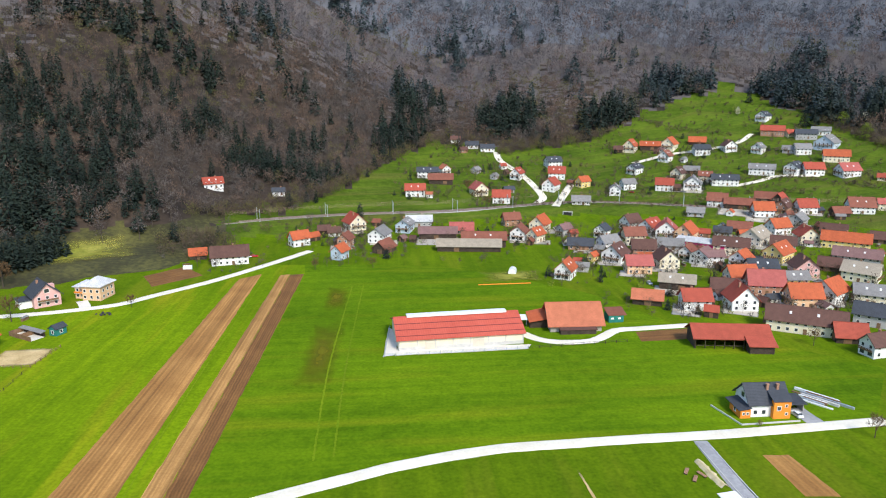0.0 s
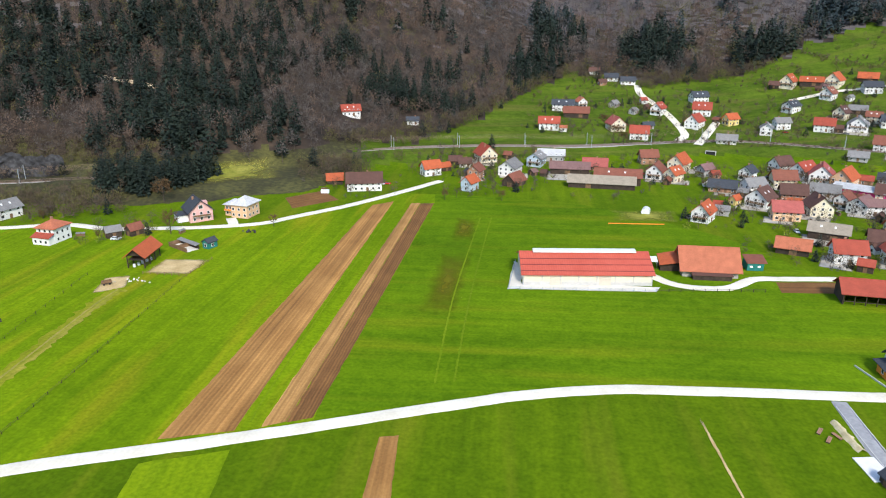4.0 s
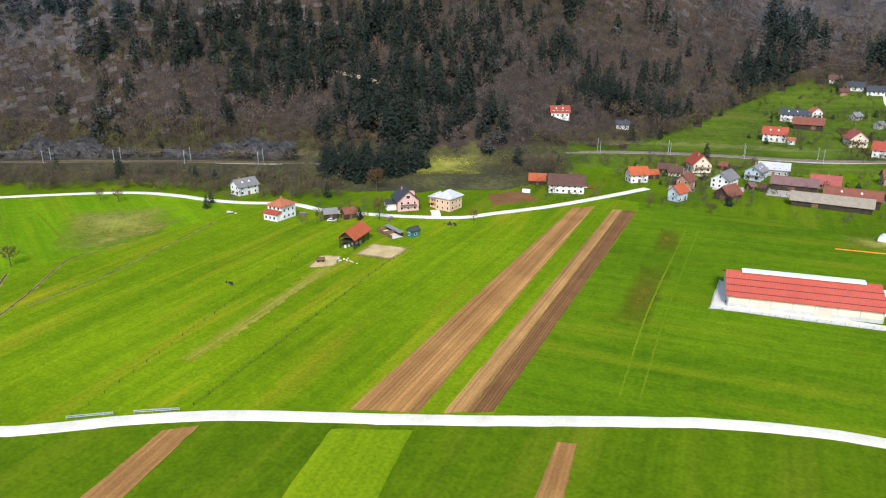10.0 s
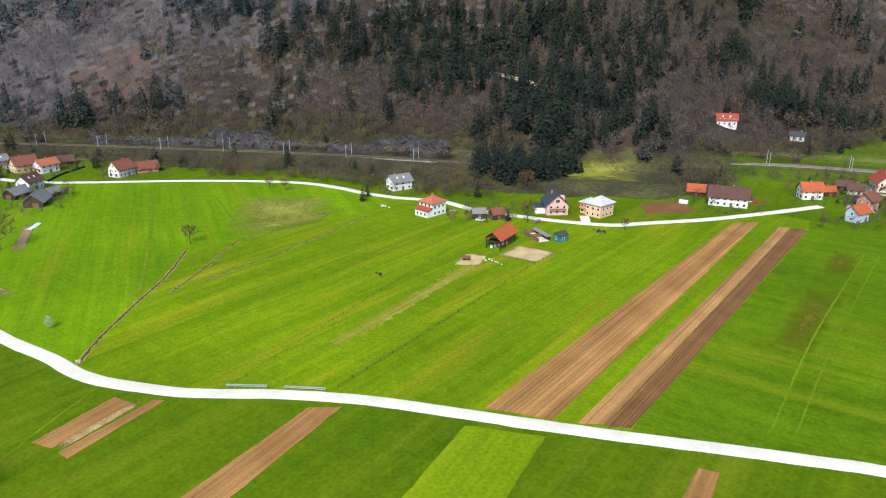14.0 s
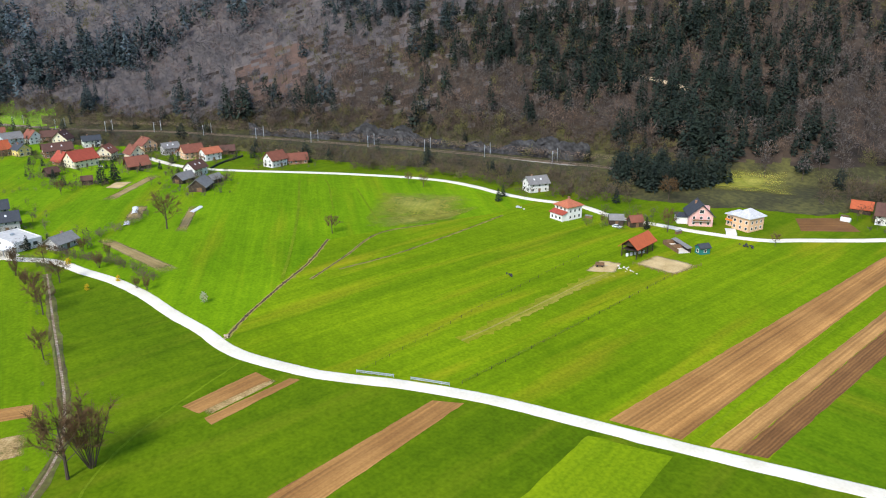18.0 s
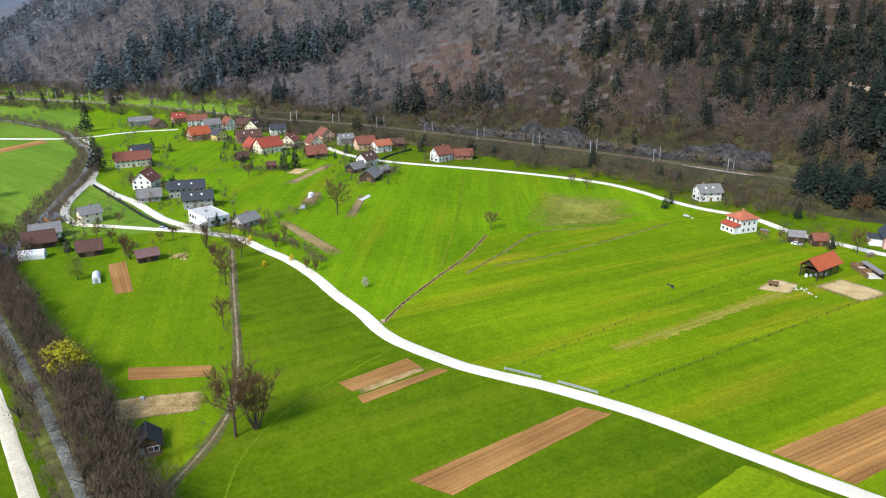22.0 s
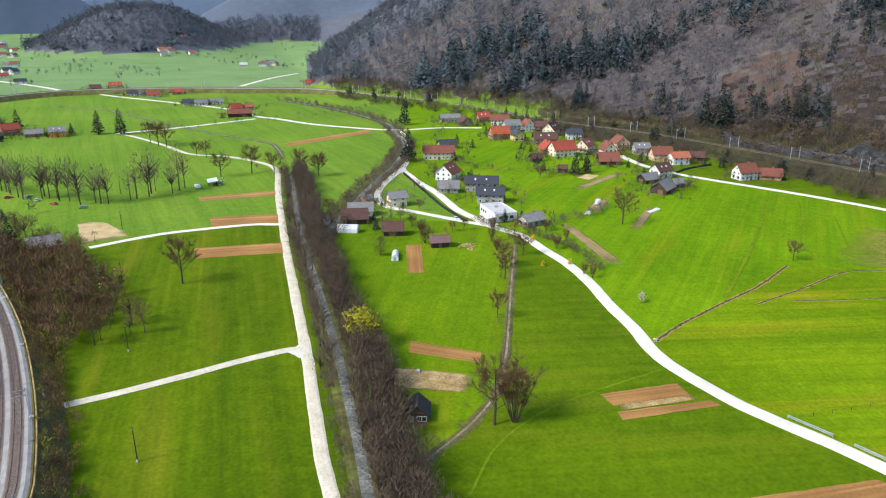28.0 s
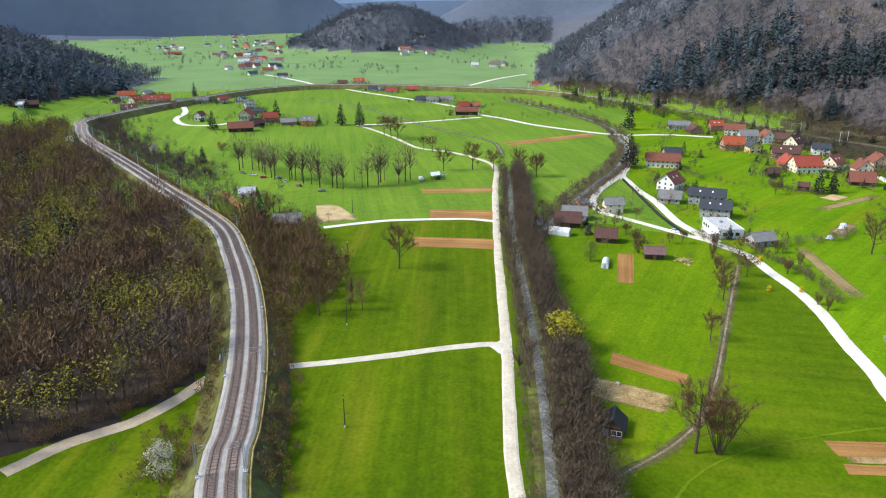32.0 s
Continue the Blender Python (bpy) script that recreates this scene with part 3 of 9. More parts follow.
rail_coarse = smooth_line(RAIL, 4.0)


def near_wood(x, y):
    """The wood west of the near railway: inside, and its distance from the track."""
    a, d = np.degrees(np.arctan2(-x, y)) % 360, np.hypot(x, y)
    gap = np.min(np.hypot(x[:, None] - rail_coarse[None, :, 0], y[:, None] - rail_coarse[None, :, 1]), 1)
    left = a > np.interp(d, [60, 133, 195, 250, 292, 340, 415, 500, 600, 700], [142, 127.1, 125.1, 123.4, 123.1, 125.3, 128.2, 130, 131.8, 132.6])
    beyond = d > np.interp(a, track_az[order], track_d[order]) + 4
    glade = ((a > 126) & (a < 132.0) & (d > 400) & (d < 600)) | ((a > 130) & (a < 133.8) & (d > 565))
    return left & beyond & (gap > 11) & (a < 170) & (d < 720) & (d > 120) & ~glade, left, gap


ring = np.concatenate([[0], np.linspace(12, 420, 60), np.linspace(426, 1010, 98), np.geomspace(1020, 4900, 90)])
spoke = np.concatenate([np.arange(-180, -40, 4.0), np.arange(-40, 150, 0.6), np.arange(150, 180, 4.0)])
gr, ga = np.meshgrid(ring, np.radians(spoke), indexing="ij")
gx, gy = -gr * np.sin(ga), gr * np.cos(ga)
gz = height(gx, gy)
nr, ns = gx.shape
i0 = (np.arange(nr - 1)[:, None] * ns + np.arange(ns)[None, :]).ravel()
i1 = (np.arange(nr - 1)[:, None] * ns + (np.arange(ns)[None, :] + 1) % ns).ravel()
quads = np.stack([i0, i0 + ns, i1 + ns, i1], 1)
mid_x, mid_y = gx.ravel()[quads].mean(1), gy.ravel()[quads].mean(1)
mid_d, mid_a = np.hypot(mid_x, mid_y), np.degrees(np.arctan2(-mid_x, mid_y))
kind_of = np.where(wooded(mid_x, mid_y), 1, 0)
near_sel = np.where((mid_d < 680) & (mid_d > 100) & (mid_x < 0) & (mid_y < 60))[0]
kind_of[near_sel] = np.where(near_wood(mid_x[near_sel], mid_y[near_sel])[0], 1, kind_of[near_sel])
# past 1060 m woods and meadows get ground colours that include haze
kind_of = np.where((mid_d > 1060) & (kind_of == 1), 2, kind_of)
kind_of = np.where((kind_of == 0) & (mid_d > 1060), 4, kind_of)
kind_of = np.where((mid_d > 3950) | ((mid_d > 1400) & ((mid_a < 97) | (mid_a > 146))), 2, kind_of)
foot_here = np.interp(mid_a, AZ, FOOT)
kind_of = np.where((kind_of == 0) & (mid_a > 18) & (mid_a < 80) & (mid_d > foot_here - 20) & (mid_d < foot_here + 60), 3, kind_of)
kind_of = np.where((kind_of == 0) & (mid_a > -60) & (mid_a < 18) & (mid_d > foot_here - 30), 5, kind_of)
# the lane is the border where grass with painted haze begins
lane_far = np.interp(mid_a, [76, 88, 96, 101, 102, 104.7, 110.3, 113.3, 116.5, 124], [330, 345, 352, 354, 347, 350, 349, 345, 340, 330])
kind_of = np.where((kind_of == 0) & (mid_a > 76) & (mid_d > lane_far), 6, kind_of)
west = (mid_a > 76) & (mid_a < 91.5) & (mid_d > np.interp(mid_a, [76.1, 81.9, 85.9, 89.2, 91.3, 91.6], [265, 321, 350, 405, 450, 640])) & (mid_d < foot_here - 12)
kind_of = np.where(west & np.isin(kind_of, (0, 6)), 11, kind_of)
kind_of = np.where((kind_of == 0) & (mid_d < 400) & (mid_a > np.interp(mid_d, [130, 173, 258, 300, 458], [95.9, 97.3, 99.5, 100.2, 101.1])), 7, kind_of)
def bare_slope(x, y):
    """True on the clearing of fallen leaves high on the hill."""
    return (((np.degrees(np.arctan2(-x, y)) - 64.7) / 3.0) ** 2 + ((np.hypot(x, y) - 668) / 46) ** 2 + 0.35 * np.sin(x * 0.11) * np.sin(y * 0.13)) < 1


# wood ground beyond 2330 m takes the haze-blue colour
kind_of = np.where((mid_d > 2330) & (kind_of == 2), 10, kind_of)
ditch_az = np.interp(mid_d, [134, 146, 158, 173, 193, 218, 252, 305, 330], [92.6, 88.8, 85.7, 83.8, 83.0, 82.7, 82.6, 82.5, 83.0])
kind_of = np.where((kind_of == 0) & (mid_d > 140) & (mid_d < 470) & (mid_a > ditch_az) & (mid_a < 101), 12, kind_of)
kind_of = np.where(bare_slope(mid_x, mid_y) & (np.random.default_rng(78).random(len(mid_d)) < 0.7), 8, kind_of)
# litter pales with distance and bearing: painted haze, ragged at the border
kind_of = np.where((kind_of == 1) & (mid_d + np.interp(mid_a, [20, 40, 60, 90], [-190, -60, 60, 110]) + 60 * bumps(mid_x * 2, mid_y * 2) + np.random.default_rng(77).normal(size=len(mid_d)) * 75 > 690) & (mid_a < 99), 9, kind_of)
me = bpy.data.meshes.new("ground")
me.from_pydata(np.c_[gx.ravel(), gy.ravel(), gz.ravel()].tolist(), [], quads[:, ::1].tolist())
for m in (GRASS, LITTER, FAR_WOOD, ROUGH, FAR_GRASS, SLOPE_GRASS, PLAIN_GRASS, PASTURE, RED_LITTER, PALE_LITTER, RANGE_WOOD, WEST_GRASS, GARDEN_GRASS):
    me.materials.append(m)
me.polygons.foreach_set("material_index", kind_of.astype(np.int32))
me.polygons.foreach_set("use_smooth", np.ones(len(quads), bool))
me.update()
ground = tagged(new("ground", me), "green valley meadows rising into wooded hillsides", "ground", kind="structure")


# ---- roads, water, fields ----
def road(name, points, width, mat, label, lift=0.10, ragged=0.12):
    w = width / 2
    ob = ribbon(name, points, [(-w - 0.5, -0.12), (-w, 0.03), (0, 0.08), (w, 0.03), (w + 0.5, -0.12)], mat, lift=lift, ragged=ragged)
    return tagged(ob, label, "road", kind="structure")


road("road_main", [(133.0, 193.1), (111.1, 189.6), (91.5, 186.5), (74.2, 184.2), (50.8, 181.6), (34.3, 179.4), (18.2, 177.2), (2.5, 173.0), (-12.6, 167.5), (-19.2, 164.4), (-38.8, 154.8), (-66.8, 140.6), (-90.8, 129.2), (-117.1, 117.0), (-130.6, 109.4), (-146.2, 98.7), (-157.6, 89.3), (-168.7, 81.9), (-191.7, 71.6), (-213.5, 69.4), (-232.9, 66.3), (-257.6, 63.7), (-279.2, 59.0), (-297.5, 52.4), (-318.0, 45.5), (-332.5, 33.0), (-348.9, 24.8), (-367.8, 16.1), (-405.6, 5.6), (-427.9, -3.6), (-449.8, -10.3), (-469.7, -15.7), (-494.1, -14.1), (-525.5, -13.9), (-575.1, -16.9), (-631.1, -21.2)], 4.0, GRAVEL, "pale limestone gravel road curving through the meadows")
road("road_village", [(-514.4, 144.9), (-495.2, 147.3), (-472.1, 153.1), (-453.2, 163.4), (-436.2, 177.5), (-421.6, 191.6), (-410.6, 202.5), (-386.5, 225.1), (-354.2, 250.4), (-329.3, 264.4), (-305.0, 269.3), (-286.9, 270.1), (-264.7, 274.6), (-240.3, 284.6), (-215.3, 282.4), (-196.5, 286.4), (-170.8, 293.7), (-148.1, 304.0), (-136.7, 317.9), (-117.2, 342.0), (-102.2, 365.6), (-88.8, 388.6), (-79.0, 406.5)], 4.2, GRAVEL, "pale road along the foot of the wooded hill", 0.13)
road("road_valley", [(-111.1, -16.5), (-128.7, -21.0), (-144.5, -25.4), (-170.5, -31.3), (-190.2, -35.6), (-205.6, -39.3), (-243.7, -48.7), (-304.8, -63.7), (-401.3, -86.0), (-461.5, -98.5), (-489.9, -112.2), (-517.0, -145.2), (-528.1, -176.3), (-566.4, -209.4), (-604.8, -245.6), (-626.7, -270.6)], 2.5, TAN_GRAVEL, "cream gravel track beside the alder-lined stream", 0.12)
road("road_underpass", [(-200.6, -38.7), (-200.6, -42.9), (-194.7, -54.4), (-184.8, -69.9), (-175.7, -84.8), (-166.6, -101.8)], 2.3, TAN_GRAVEL, "cream gravel track leading to the railway underpass", 0.15)
road("road_woodland", [(-159.0, -116.2), (-148.4, -117.4), (-140.1, -118.6), (-128.9, -122.2), (-117.1, -130.8), (-103.1, -136.0)], 3.4, DIRT, "light brown dirt track along the wood edge", 0.12)
road("road_lane", [(-339.5, -72.4), (-339.0, -89.0), (-327.1, -121.9), (-317.4, -136.6), (-304.5, -151.8)], 2.6, GRAVEL, "narrow gravel lane between the fields", 0.15)
road("road_west", [(-637.4, -21.5), (-645.5, -49.5), (-675.4, -105.4), (-712.1, -146.2), (-735.0, -175.4), (-797.3, -224.2), (-868.5, -320.0), (-915.1, -386.6), (-945.0, -423.4)], 4.5, GRAVEL, "pale road running to the far hamlet", 0.14)
road("road_east", [(-637.7, -20.6), (-651.0, 13.7), (-649.6, 52.1)], 4.0, GRAVEL, "pale road into the hamlet", 0.16)
road("road_link", [(-626.7, -270.6), (-647.6, -239.1), (-671.6, -212.1), (-713.7, -170.3)], 4.0, GRAVEL, "pale road across the plain", 0.17)
road("road_loop", [(-471.5, -15.8), (-440.5, -23.0), (-412.8, -27.8), (-390.8, -27.1), (-372.9, -21.5), (-362.5, -7.2), (-348.0, 12.1), (-335.1, 30.5)], 3.2, GRAVEL, "white lane looping past the cottages", 0.16)
road("road_upper", [(52.3, 696.4), (53.9, 671.8), (62.0, 648.7), (70.7, 621.9), (76.8, 590.2), (79.8, 555.7), (72.4, 536.5)], 5.0, GRAVEL, "pale lane climbing from the village", 0.3)
road("road_upper_branch", [(84.7, 522.9), (94.3, 553.2), (103.2, 579.5), (108.8, 595.5)], 5.0, GRAVEL, "pale lane branching up to houses", 0.34)
road("road_stub", [(72.9, 180.8), (74.3, 156.4), (76.1, 144.6), (78.1, 134.0)], 3.0, ASPHALT, "grey paved drive off the gravel road", 0.16)
road("road_yard", [(32.1, 267.7), (37.0, 261.4), (45.3, 257.8), (58.9, 259.6), (70.5, 271.0), (80.3, 273.0), (102.5, 277.1)], 3.6, GRAVEL, "pale farm track past the barn", 0.14)
road("road_hill", [(177.6, 658.5), (215.0, 678.5), (244.5, 685.8), (287.4, 698.5), (314.9, 725.7)], 4.0, GRAVEL, "pale lane between hillside houses", 0.4)
road("road_hill_lower", [(241.4, 578.5), (264.1, 588.1), (288.3, 600.2), (318.7, 593.7)], 4.0, GRAVEL, "pale lane along the village slope", 0.4)
road("road_far_west", [(-979.6, -486.5), (-1025.8, -528.6), (-1091.6, -604.1), (-1136.3, -661.9)], 6.0, GRAVEL, "pale road in the far plain", 0.3)
road("road_far_east", [(-1044.2, -267.3), (-1172.2, -251.9), (-1278.6, -223.6)], 6.0, GRAVEL, "pale road in the far meadow", 0.3)
road("road_hamlet", [(-700.0, -516.7), (-658.1, -484.4), (-610.7, -461.1), (-580.4, -427.5), (-588.1, -401.6), (-605.8, -394.3)], 5.0, GRAVEL, "pale lane round the hamlet", 0.3)


# the lush meadows between the gravel road and the village road
main_line = smooth_line([(133.0, 193.1), (111.1, 189.6), (91.5, 186.5), (74.2, 184.2), (50.8, 181.6), (34.3, 179.4), (18.2, 177.2), (2.5, 173.0), (-12.6, 167.5), (-19.2, 164.4), (-38.8, 154.8), (-66.8, 140.6), (-90.8, 129.2), (-117.1, 117.0), (-130.6, 109.4), (-146.2, 98.7), (-157.6, 89.3), (-168.7, 81.9), (-191.7, 71.6), (-213.5, 69.4), (-232.9, 66.3), (-257.6, 63.7), (-279.2, 59.0), (-297.5, 52.4), (-318.0, 45.5), (-332.5, 33.0), (-348.9, 24.8), (-367.8, 16.1), (-405.6, 5.6), (-427.9, -3.6), (-449.8, -10.3), (-469.7, -15.7), (-494.1, -14.1), (-525.5, -13.9), (-575.1, -16.9), (-631.1, -21.2)], 6.0)
main_az, main_d = np.degrees(np.arctan2(-main_line[:, 0], main_line[:, 1])), np.hypot(main_line[:, 0], main_line[:, 1])
order_m = np.argsort(main_az)
edge_line = smooth_line([(-514.4, 144.9), (-495.2, 147.3), (-472.1, 153.1), (-453.2, 163.4), (-436.2, 177.5), (-421.6, 191.6), (-410.6, 202.5), (-386.5, 225.1), (-354.2, 250.4), (-329.3, 264.4), (-305.0, 269.3), (-286.9, 270.1), (-264.7, 274.6), (-240.3, 284.6), (-215.3, 282.4), (-196.5, 286.4), (-170.8, 293.7), (-148.1, 304.0), (-136.7, 317.9), (-117.2, 342.0), (-102.2, 365.6), (-88.8, 388.6), (-79.0, 406.5)], 6.0)
edge_az, edge_d = np.degrees(np.arctan2(-edge_line[:, 0], edge_line[:, 1])), np.hypot(edge_line[:, 0], edge_line[:, 1])
order_e = np.argsort(edge_az)
grid = np.linspace(0, 1, 50)[:, None]


def meadow_reach(a):
    """Distance of each row of the meadow at the given azimuths."""
    m_in = np.interp(a, main_az[order_m], main_d[order_m])
    m_out = np.where(a < 14, np.interp(a, [-34, -20, -12, 0, 14], [280, 290, 330, 370, 385]), np.interp(a, edge_az[order_e], edge_d[order_e]))
    return m_in * (1 - grid) + m_out * grid


# the ploughed strip and the drainage ditch part the three meadows
seam_east, seam_west = np.full((50, 1), 15.0), np.full((50, 1), 60.0)
for _ in range(12):
    seam_east = np.interp(meadow_reach(seam_east), [155, 208, 261, 312, 364], [23.2, 18.1, 14.9, 12.9, 11.5])
    seam_west = 0.5 * seam_west + 0.5 * np.interp(meadow_reach(seam_west), [180, 216, 255, 311, 333, 353, 400], [69, 70.0, 65.6, 61.1, 52, 46.5, 41])
even = np.linspace(0, 1, 76)[None]
ma = np.hstack([-34 + (seam_east + 34) * even[:, :-1], seam_east + (seam_west - seam_east) * even[:, :-1], seam_west + (77.5 - seam_west) * even])
mr = meadow_reach(ma)
mx_, my_ = -mr * np.sin(np.radians(ma)), mr * np.cos(np.radians(ma))
nn = ma.shape[1]
sheet = mesh_of("meadow_north", np.c_[mx_.ravel(), my_.ravel(), (height(mx_, my_) + 0.03).ravel()], [(j * nn + i, j * nn + nn + i, j * nn + nn + i + 1, j * nn + i + 1) for j in range(49) for i in range(nn - 1)], [EAST_GRASS, NORTH_GRASS, WEST_GRASS], [min(2, i // 75) for j in range(49) for i in range(nn - 1)])
if sheet.polygons[0].normal.z < 0:
    sheet.flip_normals()
tagged(new("meadow_north", sheet), "lush bright green meadow between road and village", "meadow", kind="structure")


# rough scrubby ground along the foot of the hills
sa_ = np.arange(17.5, 81.0, 0.45)
s_in = np.interp(sa_, AZ, FOOT) - 38 + np.convolve(np.random.default_rng(71).normal(size=len(sa_) + 4), np.ones(5), "valid") * 0.9
s_in = np.where(sa_ < 58, np.maximum(s_in, np.interp(sa_, edge_az[order_e], edge_d[order_e]) + 9 + np.interp(sa_, [17, 36, 41, 60], [6, 6, 0, 0])), s_in)
s_out = np.interp(sa_, AZ, FOOT) + 30
grid = np.linspace(0, 1, 16)[:, None]
mr = s_in[None] * (1 - grid) + s_out[None] * grid
mx_, my_ = -mr * np.sin(np.radians(sa_)), mr * np.cos(np.radians(sa_))
nn = len(sa_)
sheet = mesh_of("rough_ground", np.c_[mx_.ravel(), my_.ravel(), (height(mx_, my_) + 0.12).ravel()], [(j * nn + i, j * nn + nn + i, j * nn + nn + i + 1, j * nn + i + 1) for j in range(15) for i in range(nn - 1)], ROUGH)
if sheet.polygons[0].normal.z < 0:
    sheet.flip_normals()
tagged(new("rough_ground", sheet), "rough brown scrubby ground below the wooded hill", "ground", kind="structure")


def stream(name, points, width, label, bank=1.6, mat=WATER):
    w = width / 2
    b = ribbon(name + "_bank", points, [(-w - bank, 0.02), (-w - bank * 0.5, 0.20), (-w, 0.10), (w, 0.10), (w + bank * 0.5, 0.20), (w + bank, 0.02)], BANK, lift=0.02, ragged=0.5)
    tagged(b, "brown earthy bank of the " + label, "bank", kind="structure")
    return tagged(ribbon(name, points, [(-w, 0.0), (w, 0.0)], mat, lift=0.18), label, "stream", kind="structure")


stream("water_stream", [(-113.1, -9.7), (-130.9, -13.5), (-147.1, -16.6), (-173.2, -22.3), (-208.2, -30.3), (-257.8, -43.0), (-299.0, -53.8), (-344.0, -64.5), (-403.9, -77.3), (-458.3, -90.0)], 2.8, "shallow grey-green stream", 2.2)
stream("water_arm", [(-299.1, -53.3), (-323.2, -48.2), (-355.9, -43.2), (-394.6, -37.2), (-446.4, -28.7), (-488.3, -20.6), (-560.0, -16.2), (-617.5, -25.7), (-683.5, -39.7), (-774.2, -90.8), (-872.2, -172.5)], 3.5, "rippling side arm of the stream", 4.0)
stream("water_brook", [(-516.7, -105.3), (-555.9, -118.2), (-579.9, -133.1), (-622.4, -185.7), (-689.0, -254.3), (-779.1, -344.1), (-817.9, -422.9)], 1.0, "thin brook across the plain", 1.5)
stream("water_ditch", [(-303.0, 40.2), (-281.4, 37.0), (-250.8, 32.4), (-216.8, 27.6), (-191.6, 23.7), (-171.9, 18.8), (-158.0, 11.9), (-145.9, 3.0), (-133.8, -6.2)], 0.7, "narrow stony ditch", 0.9, STONY)
FIELD_NAMES = {"soil": "harrowed brown soil", "tilled": "pale tilled soil", "plough": "dark freshly ploughed soil", "fallow": "patchy brown fallow earth", "straw": "yellowed stubble and straw", "sand": "trampled sandy ground",
               "pale": "pale gravel yard", "yard": "patchy grass and gravel yards", "lime": "yellow-green young grass", "bright": "bright green grass", "dryg": "dry yellowish grass", "olive": "worn olive grass"}
field_count = [0]


def field(kind, a, b, c, d):
    """A four-cornered patch of ground, corners in turn; its rows run from the first side to the third."""
    green = kind in GREENS
    field_count[0] += 1
    a, b, c, d = (np.array(p) for p in (a, b, c, d))
    if np.hypot(*(b - a)) > np.hypot(*(d - a)):
        a, b, c, d = b, c, d, a
    long = 0.5 * (np.hypot(*(d - a)) + np.hypot(*(c - b)))
    wide = 0.5 * (np.hypot(*(b - a)) + np.hypot(*(c - d)))
    rng = np.random.default_rng(field_count[0])
    nu, nv = max(3, int(wide / 3)), max(3, int(long / 3))
    along = (c + d - a - b) / 2
    turn = math.atan2(along[1], along[0]) - math.pi / 2
    base = (a + b + c + d) / 4
    bz = float(height(*base))
    cs, sn = math.cos(-turn), math.sin(-turn)
    verts, faces = [], []
    for j in range(nv + 1):
        for i in range(nu + 1):
            u, v = i / nu, j / nv
            p = (a * (1 - u) + b * u) * (1 - v) + (d * (1 - u) + c * u) * v
            rim = i in (0, nu) or j in (0, nv)
            p = p + rng.normal(size=2) * ((0.5 if green and kind != "lime" else 0.10) if rim else 0.05)
            q = p - base
            z = float(height(*p)) - bz + (0.55 if kind == "dryg" and base[1] > 330 else 0.24 if kind == "dryg" else 0.07 if green else 0.11) + 0.002 * (field_count[0] % 9) - (0.04 if rim else 0)
            verts.append((q[0] * cs - q[1] * sn, q[0] * sn + q[1] * cs, z))
    for j in range(nv):
        for i in range(nu):
            k = j * (nu + 1) + i
            faces.append((k, k + 1, k + nu + 2, k + nu + 1))
    f = new("field", mesh_of("field", verts, faces, GREENS[kind] if green else SOILS[kind]))
    if f.data.polygons[0].normal.z < 0:
        f.data.flip_normals()
    f.matrix_basis = pose(*base, bz, 0, 0, math.degrees(turn))
    return tagged(f, "strip of %s in the meadow" % FIELD_NAMES[kind], "field", "field strips", kind="structure")


field("dryg", (-221.4, 345.6), (-162.3, 380.8), (-189.7, 414.9), (-226.4, 392.9))
field("soil", (-96.0, 131.2), (-79.3, 138.1), (-94.9, 355.6), (-104.3, 345.8))
field("tilled", (-73.5, 141.0), (-68.0, 144.3), (-79.9, 355.0), (-84.8, 353.6))
field("plough", (-67.9, 144.0), (-62.1, 147.3), (-72.9, 355.8), (-79.7, 354.0))
field("lime", (-86.2, 83.1), (-67.6, 91.9), (-76.6, 130.4), (-95.0, 121.6))
field("soil", (-38.9, 105.5), (-32.4, 108.7), (-38.5, 143.7), (-43.0, 142.3))
field("soil", (-122.7, 49.2), (-113.9, 55.7), (-125.4, 107.5), (-131.8, 101.6))
field("pale", (-198.7, -43.5), (-209.0, -38.1), (-187.1, -33.4), (-194.0, -38.2))
field("soil", (-170.8, 47.7), (-164.8, 50.0), (-169.0, 72.5), (-176.4, 71.2))
field("straw", (-165.3, 50.5), (-162.3, 51.5), (-167.7, 74.1), (-169.7, 72.8))
field("soil", (-161.8, 50.2), (-157.6, 50.6), (-164.2, 79.0), (-166.8, 77.1))
field("soil", (-205.7, -5.6), (-196.8, 16.9), (-190.1, 15.7), (-197.7, -5.6))
field("straw", (-189.4, -12.8), (-182.4, 13.5), (-172.8, 12.2), (-175.9, -11.5))
field("soil", (-353.3, -242.7), (-355.1, -238.7), (-328.4, -209.8), (-322.8, -211.5))
field("soil", (-302.5, -104.0), (-309.7, -66.0), (-295.1, -62.5), (-288.5, -99.3))
field("soil", (-352.4, -111.3), (-359.1, -77.8), (-339.2, -73.6), (-334.1, -105.5))
field("soil", (-570.3, -116.5), (-641.5, -51.7), (-627.1, -45.5), (-559.1, -107.2))
field("soil", (-304.1, -9.3), (-305.6, -2.4), (-268.6, -1.0), (-268.1, -7.5))
field("fallow", (-341.4, 66.4), (-342.4, 71.0), (-273.2, 84.9), (-270.9, 76.7))
field("fallow", (-409.7, 84.5), (-403.7, 90.2), (-456.4, 135.9), (-461.5, 131.3))
field("sand", (-440.8, 96.7), (-432.4, 102.3), (-446.7, 115.4), (-453.0, 105.3))
field("soil", (87.2, 173.3), (94.2, 173.3), (98.0, 153.6), (88.9, 153.6))
field("plough", (78.0, 269.0), (100.0, 273.0), (98.3, 261.4), (77.4, 258.4))
field("plough", (-155.2, 351.2), (-140.6, 370.4), (-125.2, 353.0), (-143.2, 332.2))
